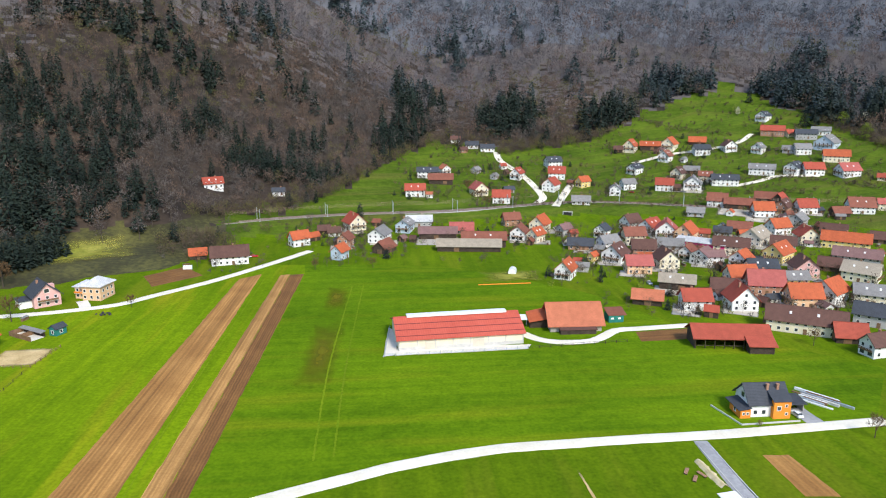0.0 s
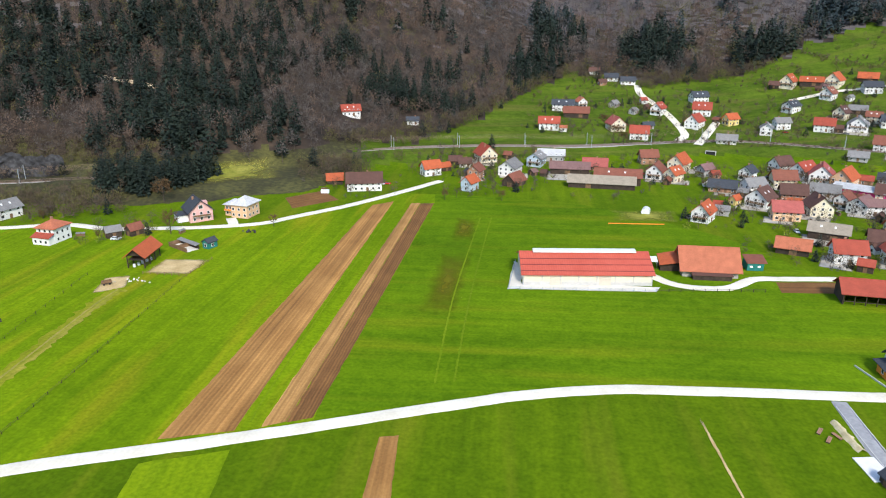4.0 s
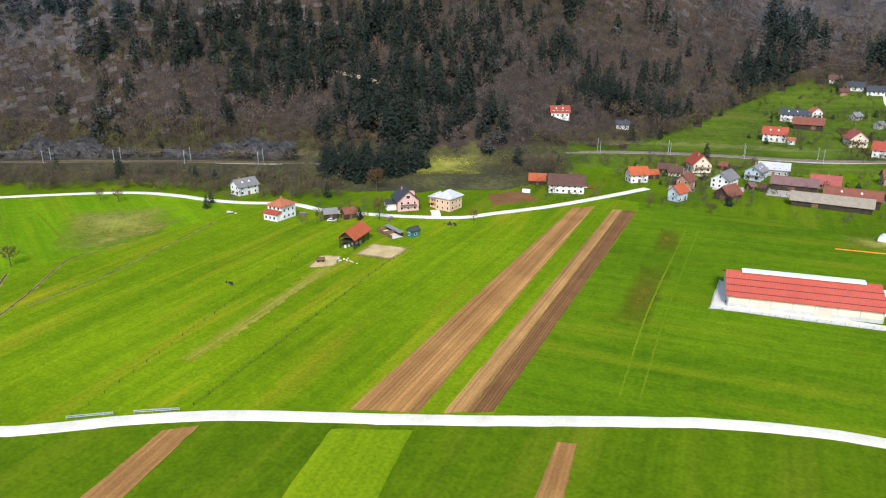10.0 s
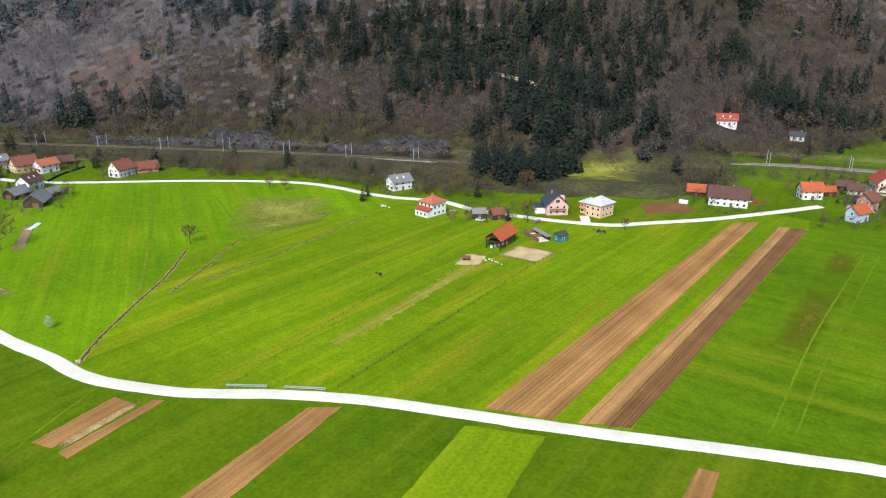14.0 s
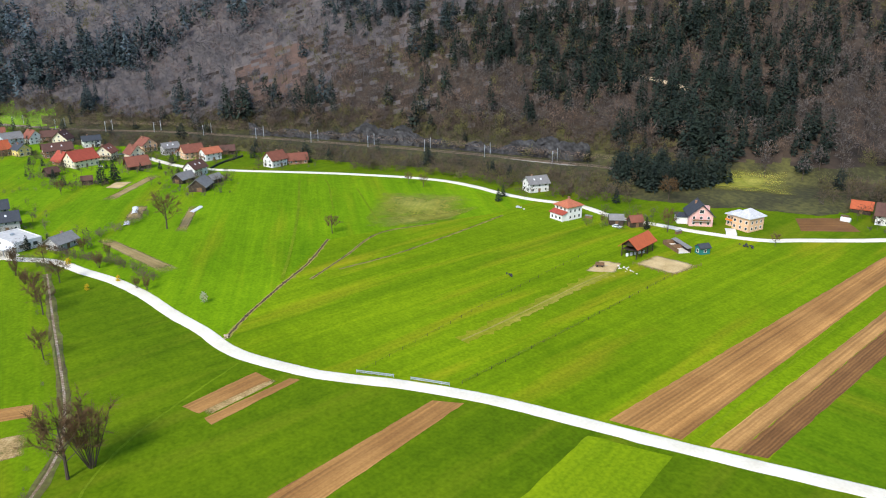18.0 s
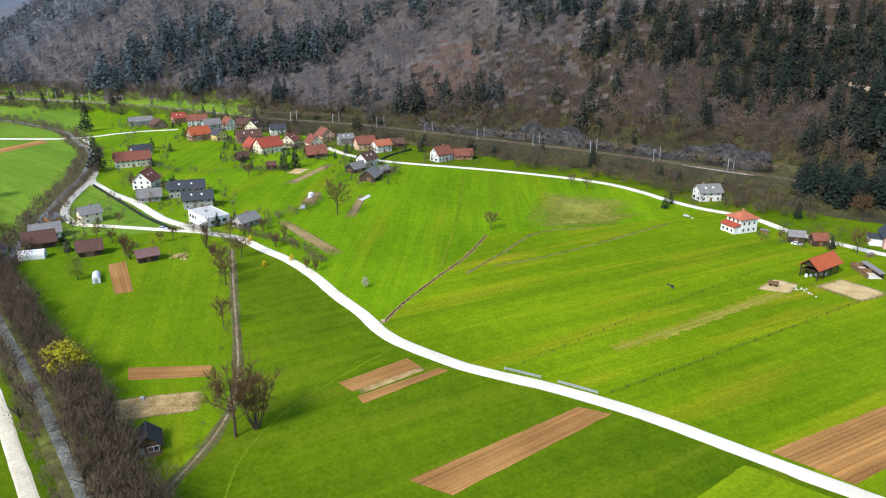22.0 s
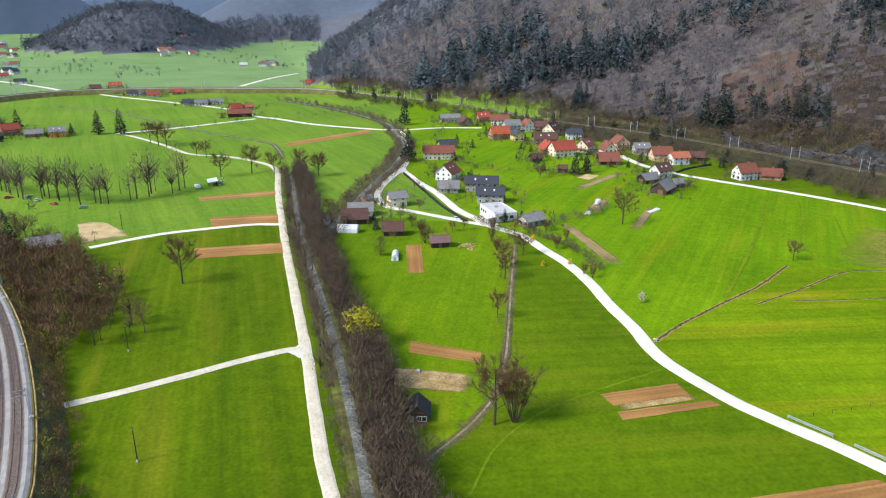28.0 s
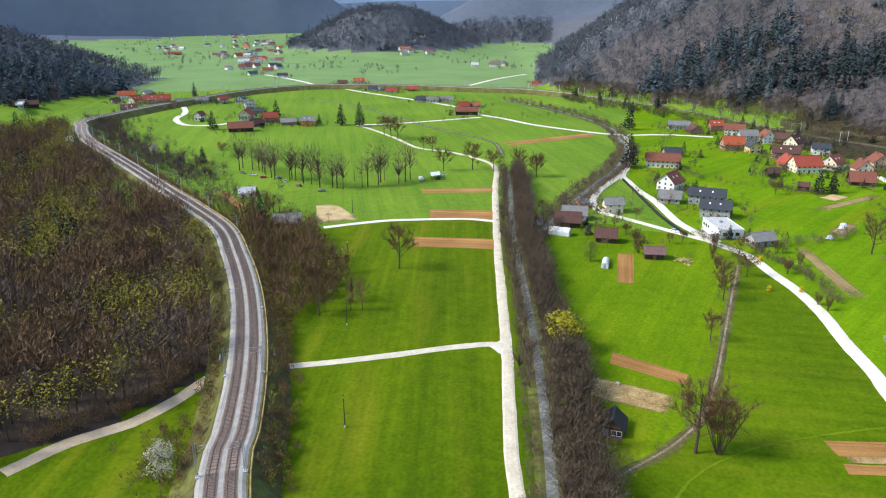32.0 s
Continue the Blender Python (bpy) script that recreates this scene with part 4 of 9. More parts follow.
field("sand", (-165.8, 233.6), (-164.9, 248.8), (-146.2, 252.7), (-147.1, 233.8))
field("sand", (-171.9, 209.2), (-175.8, 224.8), (-168.8, 230.3), (-163.1, 218.7))
field("tilled", (-395.7, -130.6), (-411.6, -86.9), (-400.3, -84.4), (-386.6, -125.9))
field("straw", (-302.3, -102.9), (-305.0, -93.8), (-296.6, -91.3), (-293.3, -102.6))
field("fallow", (-362.2, 84.0), (-357.6, 92.4), (-386.9, 105.1), (-389.7, 99.6))
field("fallow", (-326.8, 98.3), (-322.5, 102.9), (-367.8, 126.5), (-371.5, 122.3))
field("pale", (-22.1, 242.9), (-17.2, 245.1), (-18.8, 269.0), (-22.4, 274.4))
field("pale", (-17.2, 244.0), (32.4, 250.7), (34.0, 255.4), (-17.7, 251.8))
field("sand", (-346.9, -176.3), (-344.9, -161.6), (-320.2, -137.8), (-308.1, -157.3))
field("dryg", (-338.6, 220.1), (-289.1, 258.1), (-259.3, 213.4), (-282.8, 176.9))
field("olive", (-57.5, 337.0), (-45.5, 339.0), (-42.0, 292.0), (-54.0, 290.0))
field("olive", (-54.0, 288.0), (-40.0, 285.0), (-35.0, 205.0), (-51.0, 205.0))
field("dryg", (-287.0, 180.0), (-277.0, 170.0), (-262.0, 205.0), (-272.0, 250.0))
field("lime", (-102.0, 300.0), (-98.8, 299.0), (-79.0, 143.0), (-80.2, 142.0))
field("dryg", (16.8, 359.5), (53.3, 364.0), (52.9, 340.4), (18.6, 337.4))


# ---- houses ----
def window_mesh(w, h):
    """A framed pane, set back in its frame: one closed skin."""
    rings = []
    for k, y in ((0.0, 0.02), (0.0, -0.10), (0.13, -0.10), (0.13, -0.04)):
        a, c = w / 2 - k, h / 2 - k
        rings += [(-a, y, -c), (a, y, -c), (a, y, c), (-a, y, c)]
    f = [(4 * r + i, 4 * r + (i + 1) % 4, 4 * r + 4 + (i + 1) % 4, 4 * r + 4 + i) for r in range(3) for i in range(4)]
    return mesh_of("window", rings, f + [(12, 13, 14, 15)], [WHITE, GLASS], [0] * 12 + [1])


WINDOW = window_mesh(1.35, 1.5)
WIDE_WINDOW = window_mesh(2.2, 1.9)
SMALL_WINDOW = window_mesh(0.9, 0.9)
DOOR = Soup().box(-0.55, 0.55, -0.10, 0.03, 0, 2.1).box(-0.7, -0.55, -0.14, 0.03, 0, 2.25).box(0.55, 0.7, -0.14, 0.03, 0, 2.25).box(-0.55, 0.55, -0.14, 0.03, 2.1, 2.25).mesh("door", TIMBER)
BARN_DOOR = Soup().box(-1.5, 1.5, -0.10, 0.03, 0, 2.5).box(-1.6, 1.6, -0.16, -0.1, 2.45, 2.6).box(-0.05, 0.05, -0.14, -0.1, 0, 2.45).mesh("barn_door", TIMBER)
CHIMNEY = Soup().box(-0.4, 0.4, -0.4, 0.4, -1.2, 1.1).box(-0.5, 0.5, -0.5, 0.5, 1.1, 1.25).mesh("chimney", WALLS["brick"])
SKYLIGHT = Soup().box(-0.45, 0.45, -0.6, 0.6, 0.0, 0.10).mesh("skylight", PLASTIC)
house_rng = random.Random(7)
ROOF_WORDS = {"red": "red tiled", "orange": "orange-red tiled", "pale_red": "faded red tiled", "pink_red": "pinkish red", "rust": "rust-brown tiled", "brown": "dark brown", "mauve": "greyish brown",
              "slate": "dark slate-grey", "grey": "grey", "tan": "weathered tan", "pale_grey": "pale metal"}
HOUSE_SPOTS = []


def gable_roof(L, W, h, rise, over, thick=0.28):
    """Two roof slabs over a ridge along x, with eaves and verges."""
    s = Soup()
    half, run = L / 2 + over, W / 2 + over
    drop = rise * over / (W / 2)
    top = h + rise
    for sg in (1, -1):
        a = [(x, sg * y, z) for x in (-half, half) for y, z in ((0, top), (run, h - drop))]
        b = [(x, y, z + thick) for x, y, z in a]
        f = [(0, 1, 3, 2), (4, 6, 7, 5), (0, 4, 5, 1), (2, 3, 7, 6), (1, 5, 7, 3), (0, 2, 6, 4)]
        s.add(a + b, f if sg > 0 else [q[::-1] for q in f])
    s.box(-half, half, -0.16, 0.16, top + thick - 0.08, top + thick + 0.10)
    return s


def house(x, y, rot, L, W, h, wall, roof, balcony=False):
    """A gabled house or barn; the ridge runs along its own x."""
    HOUSE_SPOTS.append((x, y, max(L, W)))
    barn = wall == "wood"
    tall = h > 4
    far = math.hypot(x, y) > 1200
    word = "wooden barn" if barn and L > 7 else "wooden shed" if barn else "house" if L > 7 else "outbuilding"
    colour = {"wood": "dark timber", "orange_wall": "orange", "blue": "pale blue"}.get(wall, wall)
    label = "%s%s %s with a %s gable roof%s" % ("two-storey " if tall else "low ", colour, word, ROOF_WORDS[roof], " and balcony" if balcony else "")
    t = thing("barn" if barn else "house", x, y, rot, label, "barn" if barn else "house", "village buildings")
    rise = min(W / 2 * (0.92 if roof in ("red", "orange", "rust", "brown", "pink_red") else 0.74), 6.4) * house_rng.uniform(0.9, 1.1)
    low = -2.5 if float(height(x, y)) > 5 else -0.3
    s = Soup()
    s.add([(-L / 2, -W / 2, low), (L / 2, -W / 2, low), (L / 2, W / 2, low), (-L / 2, W / 2, low), (-L / 2, -W / 2, h), (L / 2, -W / 2, h), (L / 2, W / 2, h), (-L / 2, W / 2, h),
           (-L / 2, 0, h + rise), (L / 2, 0, h + rise)],
          [(0, 1, 5, 4), (2, 3, 7, 6), (1, 2, 6, 9, 5), (3, 0, 4, 8, 7), (4, 5, 9, 8), (6, 7, 8, 9)])
    part("wall", s.mesh("wall", WALLS[wall]), t)
    over = 0.9 if L > 7 else 0.45
    roof_part = part("roof", gable_roof(L, W, h, rise, over).mesh("roof", ROOFS[roof]), t)
    if not barn and L > 7 and not far:
        part("chimney", CHIMNEY, roof_part, "brick chimney", pose(house_rng.uniform(-0.25, 0.25) * L, 0.12 * W, h + rise * 0.9))
    if far:
        for k in (-0.25, 0.25):
            part("window", WINDOW, t, m=pose(k * L, -W / 2, h * 0.5))
        return t
    c, n = math.cos(radians(rot)), math.sin(radians(rot))
    # sides: outward normal and the turn of a window there
    for nx, ny, span, turn, gable in ((0, -1, L, 0, False), (0, 1, L, 180, False), (1, 0, W, 90, True), (-1, 0, W, -90, True)):
        wx, wy = nx * c - ny * n, nx * n + ny * c
        if wx * x + wy * y > 0.25 * math.hypot(x, y):
            continue
        m0 = Matrix.Rotation(radians(turn), 4, "Z") @ Matrix.Translation((0, -(W / 2 if not gable else L / 2), 0))
        if barn:
            if L > 9:
                part("barn_door", BARN_DOOR, t, m=m0 @ Matrix.Translation((span * house_rng.uniform(-0.2, 0.2), 0, 0)))
            elif L > 4:
                part("door", DOOR, t, m=m0)
            continue
        count = max(1, int((span - 1.0) / 2.9))
        for row in range(2 if tall else 1):
            for k in range(count):
                u = (k + 0.5) / count * span - span / 2
                if row == 0 and k == count // 2 and not gable and count > 1:
                    part("door", DOOR, t, m=m0 @ Matrix.Translation((u, 0, 0)))
                else:
                    part("window", WIDE_WINDOW if gable and count == 2 and row == 0 else WINDOW, t, m=m0 @ Matrix.Translation((u, 0, 1.55 + 2.65 * row)))
        if gable and rise > 2.2:
            part("window", SMALL_WINDOW if W < 9 else WINDOW, t, m=m0 @ Matrix.Translation((0, 0, h + rise * 0.36)))
        if gable and (balcony or (tall and house_rng.random() < 0.45)):
            b = Soup().box(-span * 0.40, span * 0.40, -1.2, 0.0, 2.55, 2.7).box(-span * 0.40, span * 0.40, -1.2, -1.12, 3.5, 3.62)
            for i in range(9):
                b.box(-span * 0.40 + i * span * 0.099, -span * 0.40 + i * span * 0.099 + span * 0.06, -1.19, -1.13, 2.7, 3.5)
            part("balcony", b.mesh("balcony", TIMBER), t, "brown wooden balcony", m0)
    if tall and L > 10 and house_rng.random() < 0.5:
        ang = math.atan2(rise, W / 2)
        for k in (-0.2, 0.15):
            part("skylight", SKYLIGHT, roof_part, m=pose(k * L, -W / 4, h + rise / 2 + 0.30, math.degrees(ang)))
    return t


house(12.8, 727.8, -1, 9.3, 6.7, 3.2, "white", "brown")
house(28.9, 710.3, -2, 12.5, 8.5, 3.2, "white", "slate")
house(43.7, 701.3, 6, 13.2, 8.5, 3.2, "white", "slate")
house(20.0, 694.7, 28, 7.3, 5.2, 3.0, "brick", "brown")
house(-13.3, 610.7, 1, 17.7, 9.6, 5.3, "white", "slate")
house(1.5, 622.5, 112, 9.0, 7.7, 5.3, "white", "pale_red")
house(-1.9, 592.1, 0, 20.0, 8.5, 4.2, "wood", "rust")
house(-21.9, 551.9, 2, 15.2, 9.6, 5.3, "white", "red")
house(-10.7, 547.1, 1, 5.3, 3.8, 3.0, "white", "pale_red")
house(29.4, 628.8, 57, 8.1, 5.8, 3.2, "stone", "grey")
house(44.9, 611.5, 56, 7.0, 5.1, 3.0, "grey", "grey")
house(54.9, 644.2, 25, 5.9, 4.3, 3.0, "white", "red")
house(65.0, 614.5, 64, 12.6, 9.1, 5.3, "white", "red")
house(28.7, 561.2, 109, 13.2, 11.5, 5.3, "cream", "pink_red")
house(45.1, 538.7, -5, 13.1, 9.4, 5.3, "white", "red")
house(53.6, 569.6, 15, 7.8, 5.6, 3.0, "grey", "slate")
house(102.1, 654.7, 21, 13.8, 10.0, 5.3, "white", "slate")
house(100.1, 617.5, -9, 14.1, 9.6, 5.3, "white", "red")
house(89.8, 580.4, 61, 14.8, 10.6, 5.3, "white", "red")
house(118.3, 591.5, 34, 10.4, 7.5, 5.3, "yellow", "orange")
house(105.9, 533.4, -11, 13.2, 8.5, 3.2, "white", "grey")
house(139.8, 566.7, 76, 10.2, 8.5, 5.3, "white", "grey")
house(153.8, 582.4, 15, 11.1, 8.0, 5.3, "white", "grey")
house(184.8, 697.8, 60, 15.7, 11.3, 5.3, "cream", "orange")
house(172.3, 695.2, -14, 8.1, 5.8, 3.2, "wood", "brown")
house(172.0, 629.8, 45, 13.0, 9.4, 5.3, "white", "slate")
house(204.2, 698.2, -16, 18.7, 8.5, 4.2, "wood", "orange")
house(223.0, 697.3, 57, 17.1, 12.3, 5.3, "cream", "orange")
house(253.2, 706.7, -20, 15.6, 8.5, 3.2, "wood", "orange")
house(246.9, 676.3, -0, 14.5, 10.5, 5.3, "white", "slate")
house(209.0, 662.8, 50, 10.9, 10.4, 5.3, "white", "rust")
house(224.3, 656.2, 41, 6.0, 4.3, 3.0, "white", "grey")
house(204.0, 608.9, 49, 10.1, 9.7, 5.3, "cream", "brown")
house(220.0, 622.3, -19, 12.7, 8.5, 3.2, "wood", "grey")
house(182.6, 576.3, -18, 13.6, 9.6, 5.3, "white", "red")
house(191.6, 572.8, -18, 6.4, 4.6, 3.0, "wood", "brown")
house(207.2, 580.1, 70, 16.6, 13.8, 4.2, "white", "grey")
house(223.2, 596.9, -21, 10.3, 7.4, 5.3, "cream", "rust")
house(234.9, 584.2, -12, 20.9, 9.6, 5.3, "white", "slate")
house(275.0, 681.0, 90, 12.0, 11.5, 5.3, "white", "brown")
house(298.4, 669.4, 44, 10.2, 9.8, 5.3, "white", "grey")
house(276.3, 609.0, -24, 20.4, 9.6, 5.3, "white", "grey")
house(345.8, 771.8, 44, 14.9, 11.5, 5.3, "white", "slate")
house(332.1, 717.4, -25, 21.5, 9.6, 5.3, "brick", "red")
house(346.4, 710.1, 14, 9.3, 6.7, 3.2, "cream", "red")
house(357.0, 699.4, -17, 19.2, 9.6, 5.3, "grey", "slate")
house(377.0, 709.8, -28, 16.7, 8.5, 4.2, "white", "grey")
house(363.4, 670.4, 47, 24.0, 17.3, 5.3, "blue", "grey")
house(333.9, 657.8, -7, 13.9, 10.0, 5.3, "white", "grey")
house(324.3, 663.6, -26, 10.7, 7.7, 3.2, "grey", "grey")
house(303.8, 608.0, 43, 16.0, 11.5, 5.3, "white", "slate")
house(316.1, 600.5, -8, 15.6, 11.2, 5.3, "white", "red")
house(351.3, 630.7, -19, 20.8, 9.6, 5.3, "cream", "orange")
house(340.0, 590.3, 10, 16.8, 12.1, 5.3, "white", "pink_red")
house(359.2, 571.8, -32, 7.6, 5.5, 3.0, "cream", "red")
house(206.5, 523.9, -22, 13.6, 9.6, 5.3, "white", "rust")
house(219.1, 514.0, -23, 19.9, 8.5, 4.2, "wood", "rust")
house(247.1, 531.8, -25, 16.1, 8.5, 4.2, "wood", "rust")
house(252.9, 522.6, 49, 11.7, 8.5, 5.3, "wood", "red")
house(244.3, 498.5, 49, 13.1, 9.4, 5.3, "brick", "brown")
house(227.3, 492.8, -5, 13.3, 9.6, 5.3, "white", "orange")
house(259.9, 497.4, 2, 13.2, 9.5, 5.3, "white", "red")
house(278.1, 485.3, 0, 11.0, 7.9, 3.2, "wood", "rust")
house(299.0, 497.4, -11, 16.5, 11.9, 5.3, "white", "rust")
house(318.0, 501.2, -12, 8.1, 5.8, 5.3, "cream", "pink_red")
house(182.5, 500.4, -20, 11.2, 8.1, 3.2, "grey", "grey")
house(138.1, 458.8, 43, 13.8, 9.9, 5.3, "white", "red")
house(145.3, 448.1, 72, 15.5, 12.9, 5.3, "white", "pink_red")
house(155.4, 439.6, 56, 15.8, 11.3, 5.3, "peach", "orange")
house(169.1, 444.7, -21, 7.0, 5.0, 3.0, "brick", "red")
house(182.5, 449.1, -22, 10.3, 7.4, 3.2, "grey", "slate")
house(198.7, 461.6, -23, 14.7, 8.5, 3.2, "wood", "rust")
house(221.8, 456.4, 19, 13.4, 9.7, 5.3, "white", "orange")
house(242.9, 472.8, 48, 13.5, 9.7, 5.3, "grey", "grey")
house(194.2, 426.9, 46, 17.8, 12.8, 5.3, "beige", "tan")
house(227.3, 429.7, 84, 13.0, 11.5, 5.3, "cream", "red")
house(256.0, 451.1, -30, 15.1, 8.5, 3.2, "grey", "brown")
house(206.2, 415.3, -26, 13.6, 8.5, 3.2, "grey", "brown")
house(243.4, 414.2, -30, 25.8, 9.6, 5.3, "yellow", "orange")
house(47.4, 481.7, 14, 11.2, 8.1, 5.3, "brick", "rust")
house(65.5, 466.0, 62, 14.2, 10.2, 5.3, "cream", "orange")
house(58.5, 432.6, 52, 10.1, 7.3, 5.3, "cream", "orange")
house(48.6, 439.8, 74, 13.0, 9.4, 5.3, "white", "rust")
house(79.1, 449.3, 40, 8.7, 6.3, 5.3, "grey", "mauve")
house(84.0, 443.7, 19, 5.4, 3.9, 3.0, "brick", "red")
house(82.9, 412.8, -11, 14.5, 8.5, 3.2, "brick", "slate")
house(103.1, 445.7, 55, 9.0, 7.8, 5.3, "white", "slate")
house(99.0, 411.3, 26, 11.7, 8.5, 5.3, "white", "grey")
house(128.3, 472.3, 35, 12.6, 9.0, 5.3, "white", "brown")
house(119.5, 431.2, 5, 12.9, 9.3, 5.3, "cream", "rust")
house(96.8, 383.3, 54, 12.2, 11.5, 5.3, "white", "brown")
house(115.9, 396.3, -6, 12.7, 9.2, 5.3, "brick", "brown")
house(84.5, 384.2, 48, 5.8, 4.1, 3.0, "yellow", "orange")
house(63.2, 350.1, 65, 11.6, 8.4, 5.3, "white", "orange")
house(74.2, 375.0, -11, 4.4, 3.2, 2.2, "wood", "red")
house(74.2, 361.9, -12, 6.7, 4.8, 3.0, "grey", "grey")
house(103.2, 359.9, -1, 12.8, 9.2, 5.3, "peach", "pink_red")
house(121.5, 371.4, 94, 11.6, 11.1, 5.3, "cream", "brown")
house(137.1, 412.7, -18, 14.2, 8.5, 3.2, "grey", "grey")
house(139.0, 388.6, 55, 9.9, 7.1, 5.3, "white", "rust")
house(144.2, 378.8, 47, 10.6, 10.1, 5.3, "white", "mauve")
house(114.5, 330.8, -19, 16.2, 8.5, 4.2, "wood", "tan")
house(93.5, 307.4, -17, 12.8, 8.5, 3.2, "wood", "pale_red")
house(169.1, 402.0, -23, 19.2, 9.6, 5.3, "cream", "brown")
house(162.7, 371.9, 44, 9.8, 9.3, 5.3, "white", "orange")
house(149.1, 377.0, -2, 10.1, 7.2, 5.3, "white", "mauve")
house(189.4, 385.9, 42, 15.8, 11.5, 5.3, "yellow", "orange")
house(165.8, 354.1, -5, 14.0, 10.1, 5.3, "blue", "slate")
house(148.2, 337.7, 6, 13.7, 9.9, 5.3, "cream", "orange")
house(134.7, 323.4, -13, 12.0, 8.5, 3.2, "brick", "brown")
house(154.3, 324.5, -10, 15.8, 11.4, 5.3, "brick", "pink_red")
house(133.2, 300.8, 88, 12.2, 11.5, 5.3, "white", "red")
house(172.8, 332.1, 3, 10.5, 7.6, 5.3, "yellow", "grey")
house(188.0, 354.2, 84, 12.0, 11.5, 5.3, "pink", "brown")
house(208.1, 364.3, -30, 12.3, 8.5, 3.2, "wood", "brown")
house(228.3, 376.3, -31, 23.0, 9.6, 5.3, "grey", "mauve")
house(179.3, 312.5, 38, 13.9, 11.5, 5.3, "white", "orange")
house(162.7, 304.1, -3, 13.5, 9.8, 5.3, "peach", "orange")
house(212.6, 344.4, -42, 16.0, 11.5, 5.3, "cream", "tan")
house(196.0, 306.8, -23, 15.6, 9.6, 5.3, "cream", "grey")
house(274.2, 428.5, -33, 12.4, 8.5, 3.2, "wood", "brown")
house(112.3, 299.5, -1, 12.0, 8.7, 5.3, "white", "red")
house(115.6, 288.2, -22, 5.7, 4.1, 3.0, "wood", "red")
house(146.9, 270.3, -25, 28.7, 9.6, 5.3, "cream", "brown")
house(158.8, 259.6, -11, 11.1, 8.0, 3.2, "wood", "red")
house(179.9, 278.4, -33, 14.8, 9.6, 5.3, "grey", "slate")
house(160.8, 245.1, 17, 9.4, 6.8, 5.3, "white", "brown")
house(-88.4, 421.7, 37, 11.0, 7.9, 5.3, "white", "orange")
house(-81.7, 434.7, 41, 6.5, 4.7, 3.0, "wood", "orange")
house(-77.8, 450.8, 10, 7.5, 5.4, 3.0, "wood", "brown")
house(-70.8, 448.0, 9, 7.4, 5.3, 3.0, "white", "brown")
house(-59.1, 461.1, 119, 13.1, 11.5, 5.3, "cream", "red")
house(-59.5, 418.9, 78, 10.1, 7.3, 5.3, "brick", "rust")
house(-58.7, 388.8, 69, 9.2, 6.6, 5.3, "blue", "orange")
house(-40.0, 433.4, 75, 14.5, 10.4, 5.3, "white", "grey")
house(-34.9, 405.1, 65, 12.3, 8.9, 3.2, "wood", "rust")
house(-25.4, 461.9, 78, 13.3, 9.6, 5.3, "blue", "grey")
house(-16.3, 472.5, 2, 16.9, 8.5, 4.2, "grey", "pale_grey")
house(-3.3, 441.7, 0, 23.8, 8.5, 4.2, "wood", "mauve")
house(12.4, 456.7, -2, 14.9, 8.5, 3.2, "brick", "pink_red")
house(25.1, 420.1, -3, 26.4, 8.5, 5.2, "wood", "rust")
house(15.5, 408.7, -2, 37.5, 8.5, 3.6, "wood", "tan")
house(-118.2, 378.5, 17, 19.5, 9.6, 5.3, "white", "brown")
house(-139.2, 387.9, 20, 8.8, 6.3, 3.2, "wood", "orange")
house(-277.9, 290.8, 74, 12.3, 8.8, 5.3, "white", "grey")
house(-197.7, 277.2, 65, 6.4, 4.6, 3.0, "wood", "rust")
house(-205.6, 272.6, 47, 6.6, 4.8, 3.0, "wood", "grey")
house(-154.6, 266.8, 70, 5.0, 3.6, 3.0, "teal", "slate")
house(-168.4, 511.4, 28, 13.5, 8.0, 4.2, "white", "red")
house(-125.0, 530.0, 13, 8.8, 6.3, 3.2, "white", "slate")
house(-506.6, 9.5, 94, 21.7, 9.6, 5.3, "cream", "rust")
house(-549.1, 16.9, 108, 12.7, 9.1, 3.2, "grey", "slate")
house(-439.1, 14.1, 153, 13.0, 11.0, 5.3, "white", "rust")
house(-406.3, 13.5, 88, 11.3, 8.2, 3.2, "grey", "grey")
house(-408.9, 33.3, 85, 18.8, 9.6, 5.3, "grey", "slate")
house(-381.9, 36.0, 85, 14.5, 9.6, 5.3, "grey", "slate")
house(-375.0, -15.9, 112, 9.4, 6.7, 5.3, "cream", "grey")
house(-379.1, -32.7, 125, 6.1, 4.4, 3.0, "orange_wall", "grey")
house(-356.9, -34.1, 95, 11.8, 8.5, 3.2, "white", "grey")
house(-342.8, -35.8, 96, 12.0, 8.5, 3.2, "wood", "brown")
house(-321.7, -15.7, 93, 9.1, 6.6, 3.2, "wood", "brown")
house(-303.2, 5.9, 99, 7.8, 5.6, 3.0, "wood", "mauve")
house(-336.8, 52.7, 121, 10.5, 7.6, 3.2, "grey", "grey")
house(-441.4, 151.3, 121, 12.0, 8.6, 5.3, "white", "brown")
house(-426.5, 138.6, 117, 10.8, 7.8, 3.2, "wood", "grey")
house(-402.2, 139.9, 141, 13.5, 9.8, 3.2, "wood", "grey")
house(-414.3, 152.7, 115, 7.7, 5.5, 3.0, "wood", "grey")
house(-435.4, 203.2, 105, 12.6, 9.1, 5.3, "white", "rust")
house(-434.6, 219.1, 73, 12.8, 8.5, 3.2, "brick", "rust")
house(-520.8, 161.8, 93, 11.1, 8.0, 5.3, "grey", "grey")
house(-544.4, 152.4, 189, 11.8, 11.0, 5.3, "peach", "rust")
house(-496.7, 169.0, 91, 13.6, 9.8, 5.3, "peach", "rust")
house(-483.5, 177.3, 100, 12.2, 8.8, 5.3, "white", "pale_red")
